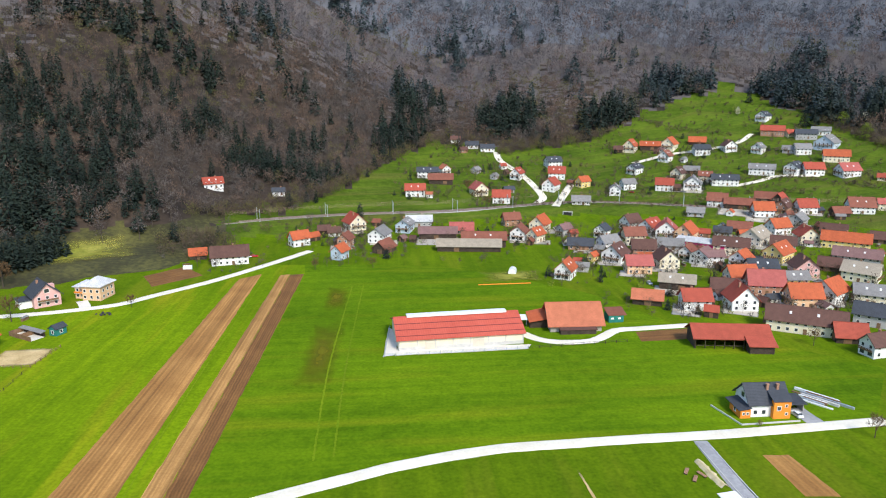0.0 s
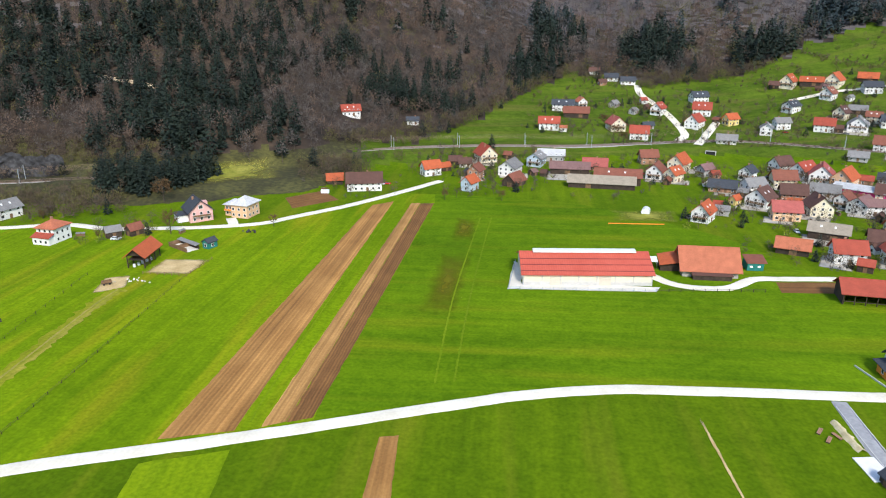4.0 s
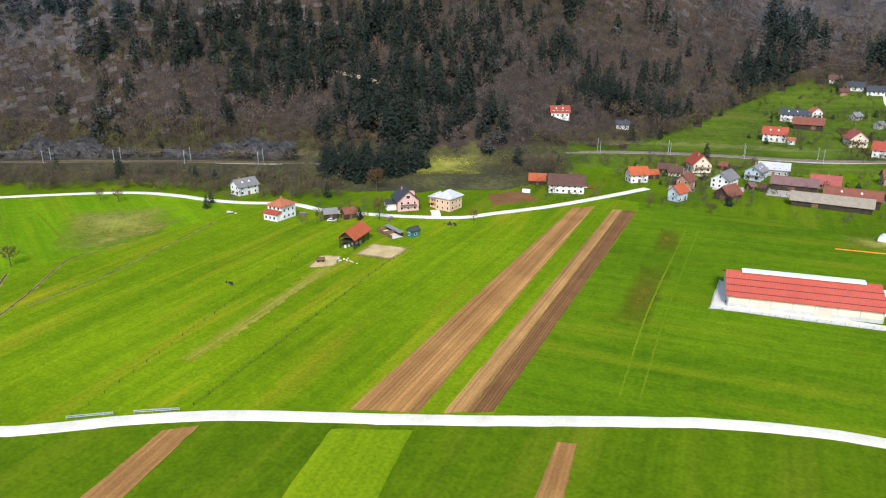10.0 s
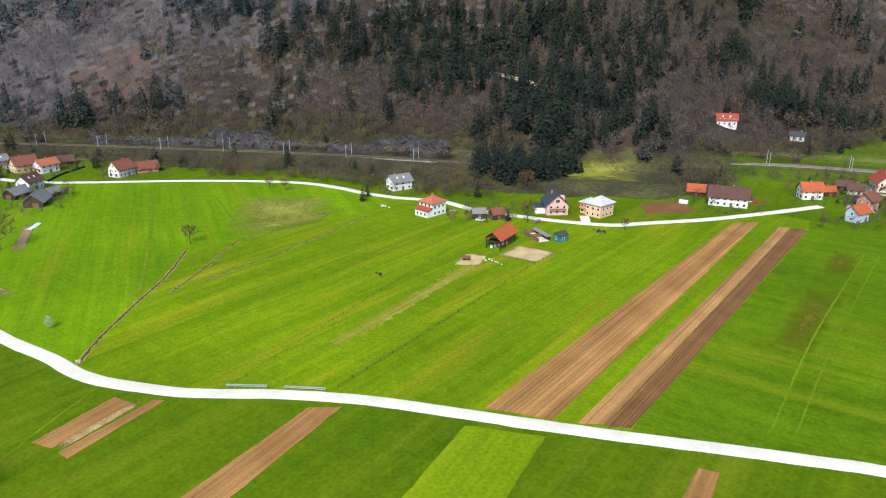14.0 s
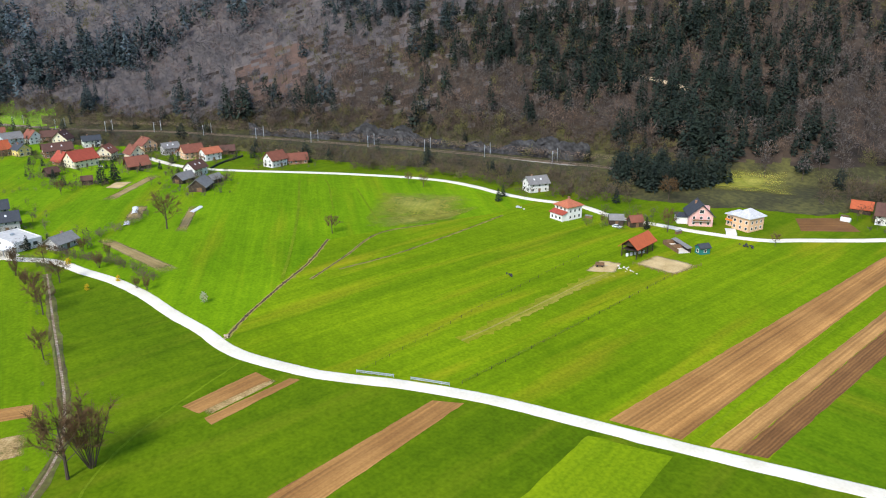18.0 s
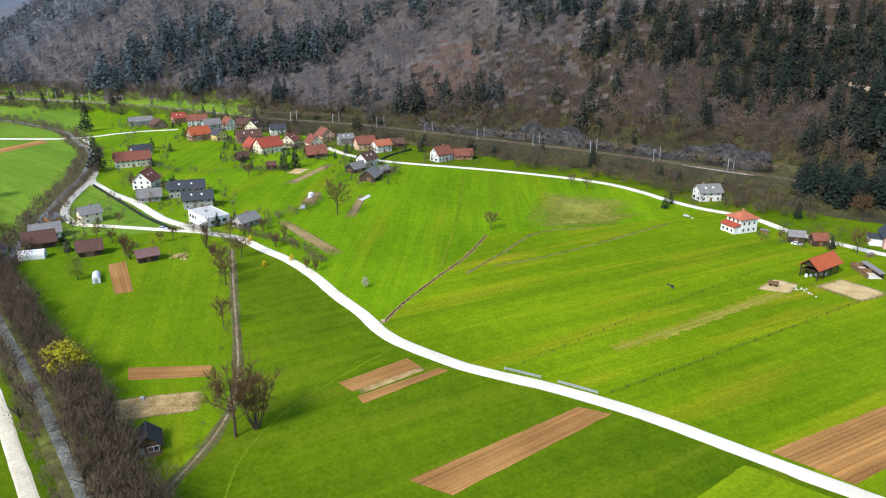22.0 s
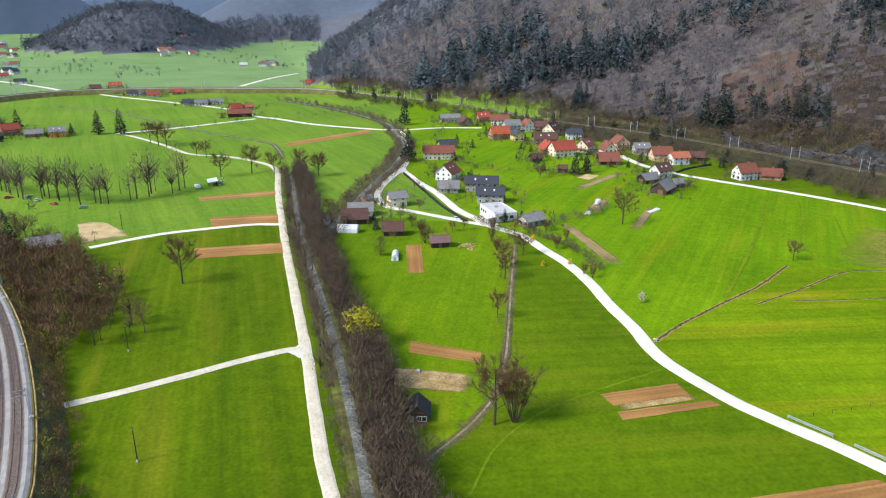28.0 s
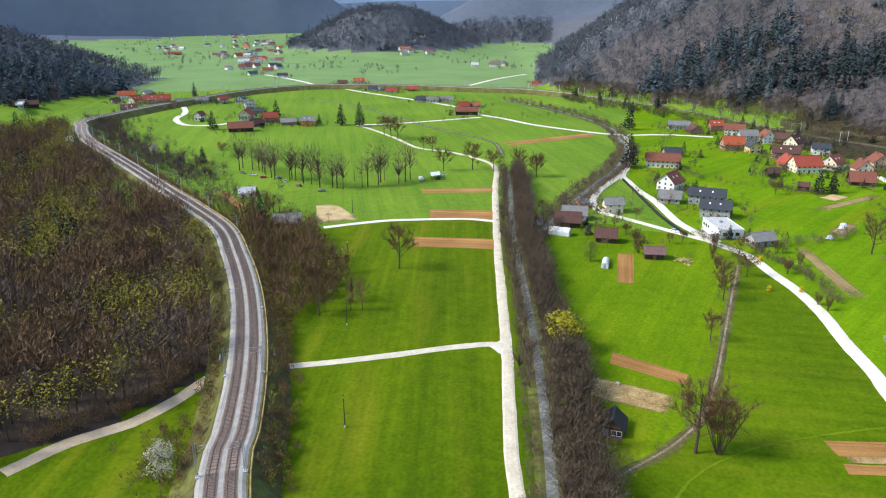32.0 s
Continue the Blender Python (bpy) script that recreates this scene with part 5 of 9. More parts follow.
house(-495.6, 194.7, 69, 9.5, 6.8, 3.2, "wood", "brown")
house(-515.8, 135.5, 190, 10.5, 9.9, 5.3, "cream", "rust")
house(-485.0, 128.2, 90, 13.4, 9.6, 3.2, "wood", "rust")
house(-530.8, 121.2, 142, 11.2, 10.6, 5.3, "cream", "rust")
house(-517.0, 101.4, 109, 17.2, 12.4, 5.3, "cream", "red")
house(-529.8, 93.4, 195, 11.9, 11.0, 3.2, "brick", "red")
house(-495.4, 78.9, 111, 7.3, 5.3, 3.0, "wood", "brown")
house(-457.1, 91.0, 79, 6.1, 4.4, 3.0, "wood", "brown")
house(-690.4, 24.3, 98, 19.0, 8.5, 4.2, "grey", "grey")
house(-667.1, 36.9, 202, 10.6, 11.0, 3.2, "brick", "brown")
house(-689.6, 56.5, 105, 11.3, 8.1, 5.3, "brick", "red")
house(-667.9, 70.3, 84, 16.2, 9.6, 5.3, "white", "rust")
house(-636.4, 78.1, 103, 13.9, 10.0, 5.3, "blue", "grey")
house(-632.2, 92.2, 197, 10.9, 10.3, 5.3, "white", "rust")
house(-630.2, 104.0, 81, 11.3, 8.2, 3.2, "brick", "brown")
house(-608.3, 108.9, 145, 12.0, 11.0, 5.3, "cream", "brown")
house(-588.2, 124.5, 88, 12.2, 8.8, 5.3, "white", "slate")
house(-581.9, 76.2, 198, 9.5, 8.8, 5.3, "yellow", "slate")
house(-591.1, 62.2, 104, 15.3, 11.0, 5.3, "brick", "orange")
house(-562.9, 96.1, 90, 18.3, 9.6, 5.3, "brick", "brown")
house(-709.4, -617.9, 161, 9.9, 7.1, 3.2, "stone", "brown")
house(-752.6, -637.4, 130, 19.0, 9.6, 5.3, "white", "orange")
house(-709.5, -589.1, 175, 14.6, 10.5, 5.3, "cream", "orange")
house(-794.8, -639.4, 159, 12.0, 8.6, 3.2, "white", "grey")
house(-723.3, -568.9, 128, 29.6, 9.6, 5.3, "brick", "red")
house(-690.0, -528.2, 127, 15.4, 8.5, 3.2, "wood", "brown")
house(-712.5, -532.6, 187, 10.2, 7.3, 5.3, "white", "grey")
house(-648.4, -547.8, 130, 16.4, 8.5, 4.2, "wood", "brown")
house(-737.3, -519.9, 125, 17.4, 8.5, 4.2, "grey", "grey")
house(-746.4, -494.9, 154, 10.6, 7.6, 5.3, "cream", "red")
house(-754.1, -475.1, 197, 13.5, 9.7, 5.3, "white", "slate")
house(-712.3, -438.4, 142, 10.2, 7.3, 5.3, "white", "grey")
house(-675.4, -405.9, 121, 10.2, 7.3, 3.2, "grey", "slate")
house(-615.5, -436.2, 185, 9.7, 7.0, 5.3, "white", "rust")
house(-632.3, -393.6, 197, 17.5, 12.6, 5.3, "cream", "red")
house(-596.0, -360.6, 161, 11.8, 8.5, 3.2, "wood", "brown")
house(-621.7, -360.6, 130, 13.5, 9.6, 5.3, "brick", "red")
house(-562.4, -357.0, 122, 21.5, 8.5, 4.2, "wood", "rust")
house(-611.9, -335.5, 119, 13.5, 8.5, 3.2, "brick", "grey")
house(-610.7, -314.5, 117, 12.2, 8.8, 5.3, "orange_wall", "grey")
house(-613.5, -651.3, 137, 23.0, 8.5, 4.2, "wood", "brown")
house(-930.4, -376.0, 112, 11.3, 8.1, 3.2, "white", "slate")
house(-935.0, -364.3, 141, 9.2, 6.6, 3.2, "white", "grey")
house(-916.6, -344.1, 111, 14.2, 8.5, 3.2, "white", "red")
house(-946.1, -323.3, 109, 12.9, 8.5, 3.2, "brick", "red")
house(-828.7, -271.7, 108, 12.6, 8.5, 3.2, "white", "slate")
house(-827.9, -257.7, 117, 13.8, 8.5, 3.2, "white", "grey")
house(-837.3, -242.6, 106, 15.4, 8.5, 3.2, "white", "grey")
house(-781.8, -206.5, 125, 12.0, 8.7, 3.2, "brick", "red")
house(-790.4, -194.7, 134, 10.7, 7.7, 3.2, "white", "pale_red")
house(-730.7, -189.2, 105, 23.1, 8.5, 4.2, "wood", "rust")
house(-1002.8, -454.6, 114, 14.1, 8.5, 3.2, "brick", "brown")
house(-1027.1, -437.2, 113, 16.1, 8.5, 4.2, "cream", "orange")
house(-302.4, -170.1, 119, 12.6, 8.5, 3.2, "wood", "grey")
house(-349.9, -221.9, 122, 8.2, 5.9, 3.2, "white", "pale_grey")
house(-1335.1, -180.2, 128, 14.1, 10.1, 3.2, "wood", "grey")
house(-1133.7, -133.9, 127, 10.4, 7.5, 3.2, "white", "grey")
house(-1068.4, -169.2, 99, 13.9, 8.5, 3.2, "cream", "red")
house(-1488.3, -908.3, 121, 19.6, 8.5, 4.2, "white", "grey")
house(-1527.2, -898.5, 120, 25.6, 8.5, 4.2, "cream", "red")
house(-1125.1, -681.2, 141, 14.2, 10.2, 3.2, "white", "slate")
house(-1199.6, -692.4, 120, 20.0, 8.5, 4.2, "white", "red")
house(-1095.3, -606.2, 119, 16.1, 8.5, 4.2, "white", "slate")
house(-1634.1, -1084.9, 124, 22.0, 8.5, 4.2, "white", "grey")
house(-1600.8, -1004.9, 152, 17.3, 12.4, 4.2, "cream", "red")
house(-1639.2, -1229.7, 127, 16.4, 8.5, 4.2, "cream", "red")
house(-1654.3, -1218.3, 126, 16.5, 8.5, 4.2, "brick", "red")


# ---- the railway ----
RAIL_Z = 6.0
tagged(ribbon("embankment", RAIL, [(-12.5, -6.4), (-5.6, -0.35), (5.6, -0.35), (12.5, -6.4)], BANK, step=8, level=RAIL_Z, ragged=0.3), "scrubby embankment carrying the railway", "embankment", kind="structure")
tagged(ribbon("ballast", RAIL, [(-5.2, -0.45), (-4.4, 0.0), (4.4, 0.0), (5.2, -0.45)], BALLAST, step=5, level=RAIL_Z, lift=0.05, ragged=0.12), "pale grey ballast bed of the double track", "ballast", kind="structure")
rail_line = smooth_line(RAIL, 0.62)
rail_dir = np.gradient(rail_line, axis=0)
rail_dir /= np.hypot(rail_dir[:, 0], rail_dir[:, 1])[:, None]
rail_side = np.c_[rail_dir[:, 1], -rail_dir[:, 0]]
rail_az = np.degrees(np.arctan2(-rail_line[:, 0], rail_line[:, 1]))
rail_far = np.hypot(rail_line[:, 0], rail_line[:, 1])
for off in (-2.05, 2.05):
    track = tagged(new("railway_track"), "rusty railway track on concrete sleepers", "railway track", "railway tracks")
    bed = ribbon("track_bed", RAIL, [(off - 1.5, 0.0), (off + 1.5, 0.0)], RUSTY, step=5, level=RAIL_Z, lift=0.075)
    bed.parent = track
    for g in (-0.75, 0.75):
        r = ribbon("rail", RAIL, [(off + g - 0.06, 0.1), (off + g - 0.06, 0.28), (off + g + 0.06, 0.28), (off + g + 0.06, 0.1)], STEEL, step=5, level=RAIL_Z)
        r.parent = track
    sleeper = Soup().box(-1.25, 1.25, -0.13, 0.13, 0.0, 0.10).mesh("sleeper", SLEEPER)
    near = np.where((rail_az > 118) & (rail_far < 560) & (rail_far > 80))[0]
    near = near[np.argsort(rail_far[near])]
    rest = Soup()
    for k, i in enumerate(near):
        p = rail_line[i] + rail_side[i] * off
        m = Matrix.Translation((p[0], p[1], RAIL_Z + 0.085)) @ Matrix.Rotation(math.atan2(rail_side[i][1], rail_side[i][0]), 4, "Z")
        if k < 150:
            part("sleeper", sleeper, track, m=m)
        else:
            rest.box(-1.25, 1.25, -0.13, 0.13, 0.0, 0.10, m)
    tagged(part("sleeper_rest", rest.mesh("sleeper_rest", SLEEPER), track), kind="stuff")


def catenary_mast():
    t = thing("catenary_mast", 0, 0, 0, "grey steel catenary mast on a concrete foot", "mast", "catenary masts", z=0)
    part("foot", Soup().box(-0.5, 0.5, -0.5, 0.5, -1.2, 0.25).mesh("foot", CONCRETE), t, "concrete foot")
    post = Soup()
    for dx in (-0.22, 0.22):
        post.box(dx - 0.05, dx + 0.05, -0.12, 0.12, 0.25, 8.4)
    for k in range(12):
        post.tube((-0.2, 0, 0.4 + k * 0.66), (0.2, 0, 0.9 + k * 0.66), 0.03, 0.03, 4)
    part("post", post.mesh("post", GALV), t)
    arm = Soup().tube((0, 0, 7.6), (3.0, 0, 7.9), 0.05, 0.04).tube((0, 0, 6.0), (3.0, 0, 7.9), 0.05, 0.04).tube((0.9, 0, 6.5), (3.2, 0, 6.1), 0.035, 0.03)
    arm = part("arm", arm.mesh("arm", GALV), t)
    part("insulator", Soup().tube((0.25, 0, 7.6), (0.7, 0, 7.67), 0.1, 0.1, 6).mesh("insulator", TIMBER), arm, "brown insulator")
    part("insulator", Soup().tube((0.25, 0, 6.15), (0.6, 0, 6.4), 0.1, 0.1, 6).mesh("insulator", TIMBER), arm, "brown insulator")
    return t


mast = catenary_mast()
first = True
steps = np.arange(0, len(rail_line), 74)
for i in steps:
    if 18 < rail_az[i] < 38:
        continue
    for sg in (-1, 1):
        p = rail_line[i] + rail_side[i] * 5.0 * sg
        turn = math.degrees(math.atan2(-rail_side[i][1] * sg, -rail_side[i][0] * sg))
        m = pose(p[0], p[1], RAIL_Z - 0.15, 0, 0, turn)
        if first:
            mast.matrix_basis = m
            first = False
        else:
            copy_thing(mast, m)
for off in (-2.05, 2.05):
    for z, word in ((5.9, "contact"), (7.3, "carrier")):
        for stretch in (RAIL[:7], RAIL[8:]):
            w = ribbon("overhead_wire", stretch, [(off - 0.02, z), (off, z + 0.035), (off + 0.02, z), (off - 0.02, z)], STEEL, step=10, level=RAIL_Z)
            tagged(w, "thin %s wire above the railway track" % word, "wire", "overhead wires")


# ---- woods ----
def twig(rng, a, d, length, width, facing=None):
    """A thin three-cornered twig from a in direction d, its flat side turned to facing."""
    d = d / np.linalg.norm(d)
    s = np.cross(d, rng.normal(size=3) if facing is None else facing)
    s /= np.linalg.norm(s) + 1e-9
    return [a - s * width / 2, a + s * width / 2, a + d * length]


def bare_template(rng, limbs, twigs, spread=0.30, base=0.28, twig_len=0.16, twig_w=0.035, trunk=0.016, bushy=False):
    """A leafless tree one unit high: trunk, limbs and a haze of twigs; the second slot is the twigs."""
    v, f, idx = [], [], []

    def tri(p, slot):
        f.append((len(v), len(v) + 1, len(v) + 2))
        v.extend(p)
        idx.append(slot)
    top = 0.82
    if not bushy:
        for k in range(3):
            a0, a1 = 2 * math.pi * k / 3, 2 * math.pi * (k + 1) / 3
            p = [np.array((math.cos(q) * trunk, math.sin(q) * trunk, 0)) for q in (a0, a1)]
            tri([p[0], p[1], np.array((0, 0, top))], 0)
    tips = []
    for k in range(limbs):
        z = 0.02 if bushy else base + (top - base) * (k + rng.random()) / limbs
        a = 2.4 * k + rng.random()
        out = spread * (1.0 if bushy else (1.15 - 0.7 * (z - base) / (top - base))) * rng.uniform(0.7, 1.1)
        tip = np.array((math.cos(a) * out, math.sin(a) * out, min(0.96, (rng.uniform(0.55, 0.95) if bushy else z + out * rng.uniform(0.5, 1.1)))))
        st = np.array((math.cos(a) * 0.03, math.sin(a) * 0.03, z)) if bushy else np.array((0, 0, z))
        tri([st + (0.008, 0, 0), st - (0.008, 0.004, 0), tip], 0)
        tips.append((st, tip))
    for k in range(twigs):
        st, tip = tips[rng.integers(len(tips))]
        u = rng.uniform(0.25, 1.0)
        a = st * (1 - u) + tip * u
        d = (tip - st) / (np.linalg.norm(tip - st) + 1e-9) * 0.7 + rng.normal(size=3) * 0.55 + (0, 0, 0.45)
        tri(twig(rng, a, d, twig_len * rng.uniform(0.6, 1.2), twig_w), 1)
    return np.array(v), np.array(f), np.array(idx)


def cloud_template(rng, twigs, length, width, low=0.22, r=0.30, trunk=0.013, limbs=5, lean=0.5):
    """A rounded leafless crown one unit high: fine twigs fill an uneven cloud over a slim trunk."""
    v, f, idx = [], [], []
    for k in range(3 if trunk else 0):
        a0, a1 = 2.1 * k, 2.1 * (k + 1)
        f.append((len(v), len(v) + 1, len(v) + 2))
        v += [np.array((math.cos(a0) * trunk, math.sin(a0) * trunk, 0)), np.array((math.cos(a1) * trunk, math.sin(a1) * trunk, 0)), np.array((0, 0, 0.8))]
        idx.append(0)
    lobes = [(rng.uniform(0, 6.28), rng.uniform(0.25, 0.75), rng.uniform(0.5, 1.0)) for _ in range(limbs)]
    for a, u, s in lobes:
        f.append((len(v), len(v) + 1, len(v) + 2))
        z = low * 0.8 + 0.5 * u
        v += [np.array((0.012, 0, z)), np.array((-0.012, 0.006, z)), np.array((math.cos(a) * r * s, math.sin(a) * r * s, min(0.95, z + 0.25)))]
        idx.append(0)
    for k in range(twigs):
        a, u, s = lobes[k % limbs]
        mid = np.array((math.cos(a) * r * 0.52 * s, math.sin(a) * r * 0.52 * s, low + (0.88 - low) * (0.25 + 0.6 * u)))
        q = rng.normal(size=3)
        q *= rng.random() ** 0.4 / np.linalg.norm(q)
        p = mid + q * np.array((r * 0.62, r * 0.62, (0.95 - low) * 0.42))
        p[2] = min(0.97, max(low * 0.5, p[2]))
        d = q * 0.8 + rng.normal(size=3) * 0.5 + (0, 0, lean)
        f.append((len(v), len(v) + 1, len(v) + 2))
        v.extend(twig(rng, p, d, length * rng.uniform(0.6, 1.3), width, (p - (0, 0, 0.5 + 0.5 * low)) / r + (0, 0, 0.6) + rng.normal(size=3) * 0.3))
        idx.append(1)
    return np.array(v), np.array(f), np.array(idx)


def fir_template(rng, needles, width=0.2):
    """A conifer one unit high: drooping sprays round a slim trunk, thinning to a ragged tip."""
    v, f, idx = [], [], []
    for k in range(3):
        a0, a1 = 2.1 * k, 2.1 * (k + 1)
        f.append((len(v), len(v) + 1, len(v) + 2))
        v += [np.array((math.cos(a0) * 0.014, math.sin(a0) * 0.014, 0)), np.array((math.cos(a1) * 0.014, math.sin(a1) * 0.014, 0)), np.array((0, 0, 0.97))]
        idx.append(0)
    size = 1.2 / math.sqrt(needles)
    for k in range(needles):
        u = ((k + rng.random()) / needles) ** 0.85
        z = 0.07 + 0.9 * (1 - u)
        a = 2.4 * k + rng.normal() * 0.3
        r = (width * u ** 0.75 + 0.008) * rng.uniform(0.25, 0.95)
        p = np.array((math.cos(a) * r, math.sin(a) * r, z))
        d = np.array((math.cos(a), math.sin(a), rng.uniform(-0.7, 0.25))) + rng.normal(size=3) * 0.3
        f.append((len(v), len(v) + 1, len(v) + 2))
        v.extend(twig(rng, p, d, size * rng.uniform(0.9, 1.6) * (0.45 + 0.7 * u), size * 1.1 * (0.45 + 0.7 * u), np.array((math.cos(a), math.sin(a), 0.9)) + rng.normal(size=3) * 0.35))
        idx.append(1)
    return np.array(v), np.array(f), np.array(idx)


def leafy_template(rng, clumps, leaves, spread=0.34, base=0.25, size=0.045):
    """A tree in leaf or flower: trunk, limbs, and clumps of small leaf faces with gaps between."""
    v, f, idx = (list(q) for q in bare_template(rng, 7, 16, spread * 0.8, base))
    for c in range(clumps):
        a, u = rng.uniform(0, 2 * math.pi), rng.uniform(0, 1)
        z = base + (0.93 - base) * u
        r = spread * math.sqrt(max(0.05, 1 - (2 * u - 0.85) ** 2)) * rng.uniform(0.35, 1.0)
        mid = np.array((math.cos(a) * r, math.sin(a) * r, z))
        for k in range(leaves):
            p = mid + rng.normal(size=3) * 0.055
            d = rng.normal(size=3)
            f.append((len(v), len(v) + 1, len(v) + 2))
            v.extend(twig(rng, p, d, size * rng.uniform(0.7, 1.3), size, (p - mid) * 8 + (mid - (0, 0, 0.5)) * 2 + (0, 0, 0.5) + rng.normal(size=3) * 0.4))
            idx.append(1)
    return np.array(v), np.array(f), np.array(idx)


def plant_mass(name, templates, spots, heights, widths, mats, label, category, seed, lift=None):
    """Many plants joined into one mesh: copies of the templates, each turned and scaled."""
    rng = np.random.default_rng(seed)
    if not len(spots):
        return None
    pick = rng.integers(len(templates), size=len(spots))
    z = height(spots[:, 0], spots[:, 1]) - 0.2
    if lift is not None:
        z = z + lift
    vs, fs, ix, k = [], [], [], 0
    for t, (tv, tf, ti) in enumerate(templates):
        sel = np.where(pick == t)[0]
        if not len(sel):
            continue
        a = rng.uniform(0, 2 * math.pi, len(sel))
        c, s = np.cos(a)[:, None], np.sin(a)[:, None]
        h, w = heights[sel][:, None], (heights[sel] * widths[sel])[:, None]
        x = (tv[None, :, 0] * c - tv[None, :, 1] * s) * w + spots[sel, 0][:, None]
        y = (tv[None, :, 0] * s + tv[None, :, 1] * c) * w + spots[sel, 1][:, None]
        vs.append(np.stack([x, y, tv[None, :, 2] * h + z[sel][:, None]], -1).reshape(-1, 3))
        fs.append((tf[None] + (np.arange(len(sel)) * len(tv))[:, None, None] + k).reshape(-1, 3))
        ix.append(np.tile(ti, len(sel)))
        k += len(sel) * len(tv)
    ob = new(name, raw_mesh(name, np.vstack(vs), np.vstack(fs), mats, np.concatenate(ix)))
    return tagged(ob, label, category, kind="stuff")


def scatter(x0, x1, y0, y1, step, seed):
    rng = np.random.default_rng(seed)
    x, y = np.meshgrid(np.arange(x0, x1, step), np.arange(y0, y1, step))
    p = np.c_[x.ravel(), y.ravel()]
    return p + rng.uniform(-0.5, 0.5, p.shape) * step


def patchy(x, y):
    return (np.sin(x * .021 + 2.1 * np.sin(y * .011)) + np.sin(y * .027 - x * .013 + 0.7) + 0.7 * np.sin(x * .061 + y * .047 + 1.9)) / 2.7


tpl = np.random.default_rng(3)
BARE_NEAR = [cloud_template(tpl, 84, 0.10, 0.030, r=0.33) for _ in range(10)]
BARE_MID = [cloud_template(tpl, 84, 0.11, 0.038, r=0.37, limbs=5) for _ in range(8)]
BARE_FAR = [cloud_template(tpl, 52, 0.13, 0.06, r=0.42, limbs=5) for _ in range(6)]
FIR_NEAR = [fir_template(tpl, 190, width=w) for w in (0.17, 0.22, 0.18, 0.25, 0.20, 0.23)]
FIR_MID = [fir_template(tpl, 90, width=w) for w in (0.18, 0.22, 0.19, 0.26, 0.21, 0.24)]
FIR_FAR = [fir_template(tpl, 60, width=w) for w in (0.22, 0.26, 0.24, 0.30, 0.28)]
BARE_FINE = [cloud_template(tpl, 180, 0.11, 0.016, low=0.22, r=0.27, limbs=11, lean=0.9, trunk=0.015) for _ in range(8)]
SLIM = [cloud_template(tpl, 170, 0.10, 0.0085, low=0.16, r=0.21, limbs=11, lean=1.1, trunk=0.013) for _ in range(8)]
BUSH_FINE = [cloud_template(tpl, 74, 0.20, 0.040, low=0.04, r=0.46, trunk=0, limbs=6, lean=0.7) for _ in range(8)]
BUSH = [cloud_template(tpl, 48, 0.17, 0.105, low=0.05, r=0.48, trunk=0, limbs=5) for _ in range(8)]
BUDDING_FINE = [cloud_template(tpl, 170, 0.040, 0.026, low=0.2, r=0.29, limbs=10, lean=0.2) for _ in range(8)]
BUDDING = [cloud_template(tpl, 90, 0.055, 0.045, r=0.32, limbs=6, lean=0) for _ in range(8)]

GROVES = []


def grove(az, d, wide, deep, share=0.9):
    """A stand of firs on the hillside: its bearing and distance, half-widths, and how dense."""
    GROVES.append((az, d, wide, deep, share))


grove(30.0, 498, 6.0, 48, 0.95)
grove(31.0, 590, 5.0, 70, 0.72)
grove(40.0, 562, 4.4, 34, 0.82)
grove(42.0, 625, 4.6, 45, 0.68)
grove(47.6, 598, 1.0, 15, 0.9)
grove(25.3, 540, 2.0, 38, 0.75)
grove(22.0, 640, 4.0, 55, 0.35)
grove(20.5, 742, 4.0, 26, 0.65)
grove(27.0, 780, 3.4, 30, 0.5)
grove(13.8, 584, 3.6, 15, 0.95)
grove(9.0, 576, 1.5, 12, 0.6)
grove(3.6, 690, 1.7, 55, 0.85)
grove(2.3, 850, 1.6, 90, 0.75)
grove(13.6, 885, 1.6, 40, 0.5)
grove(-5.3, 800, 2.3, 62, 0.95)
grove(-13.0, 805, 1.9, 64, 0.95)
grove(-18.5, 905, 2.9, 50, 0.95)
grove(-25.6, 930, 2.6, 42, 0.9)
grove(-29.5, 880, 2.6, 70, 0.7)
grove(-26.6, 1026, 1.0, 20, 0.8)
grove(7.0, 1090, 2.0, 60, 0.5)
grove(-1.0, 1080, 2.0, 50, 0.4)
grove(61.5, 584, 0.6, 9, 0.9)
grove(57.0, 725, 3.5, 40, 0.6)
grove(77.4, 690, 0.9, 13, 0.95)
grove(66.4, 608, 2.6, 9, 0.6)
grove(63.0, 594, 1.0, 9, 0.7)
grove(79.0, 772, 5.4, 36, 0.85)
grove(86.0, 872, 5.0, 45, 0.8)
grove(74.0, 765, 3.0, 26, 0.7)
grove(68.0, 810, 3.0, 26, 0.35)
grove(50.0, 640, 3.5, 45, 0.5)
grove(52.0, 560, 2.0, 20, 0.3)
grove(133.5, 1000, 5.0, 130, 0.5)
grove(142.0, 950, 6.0, 120, 0.6)

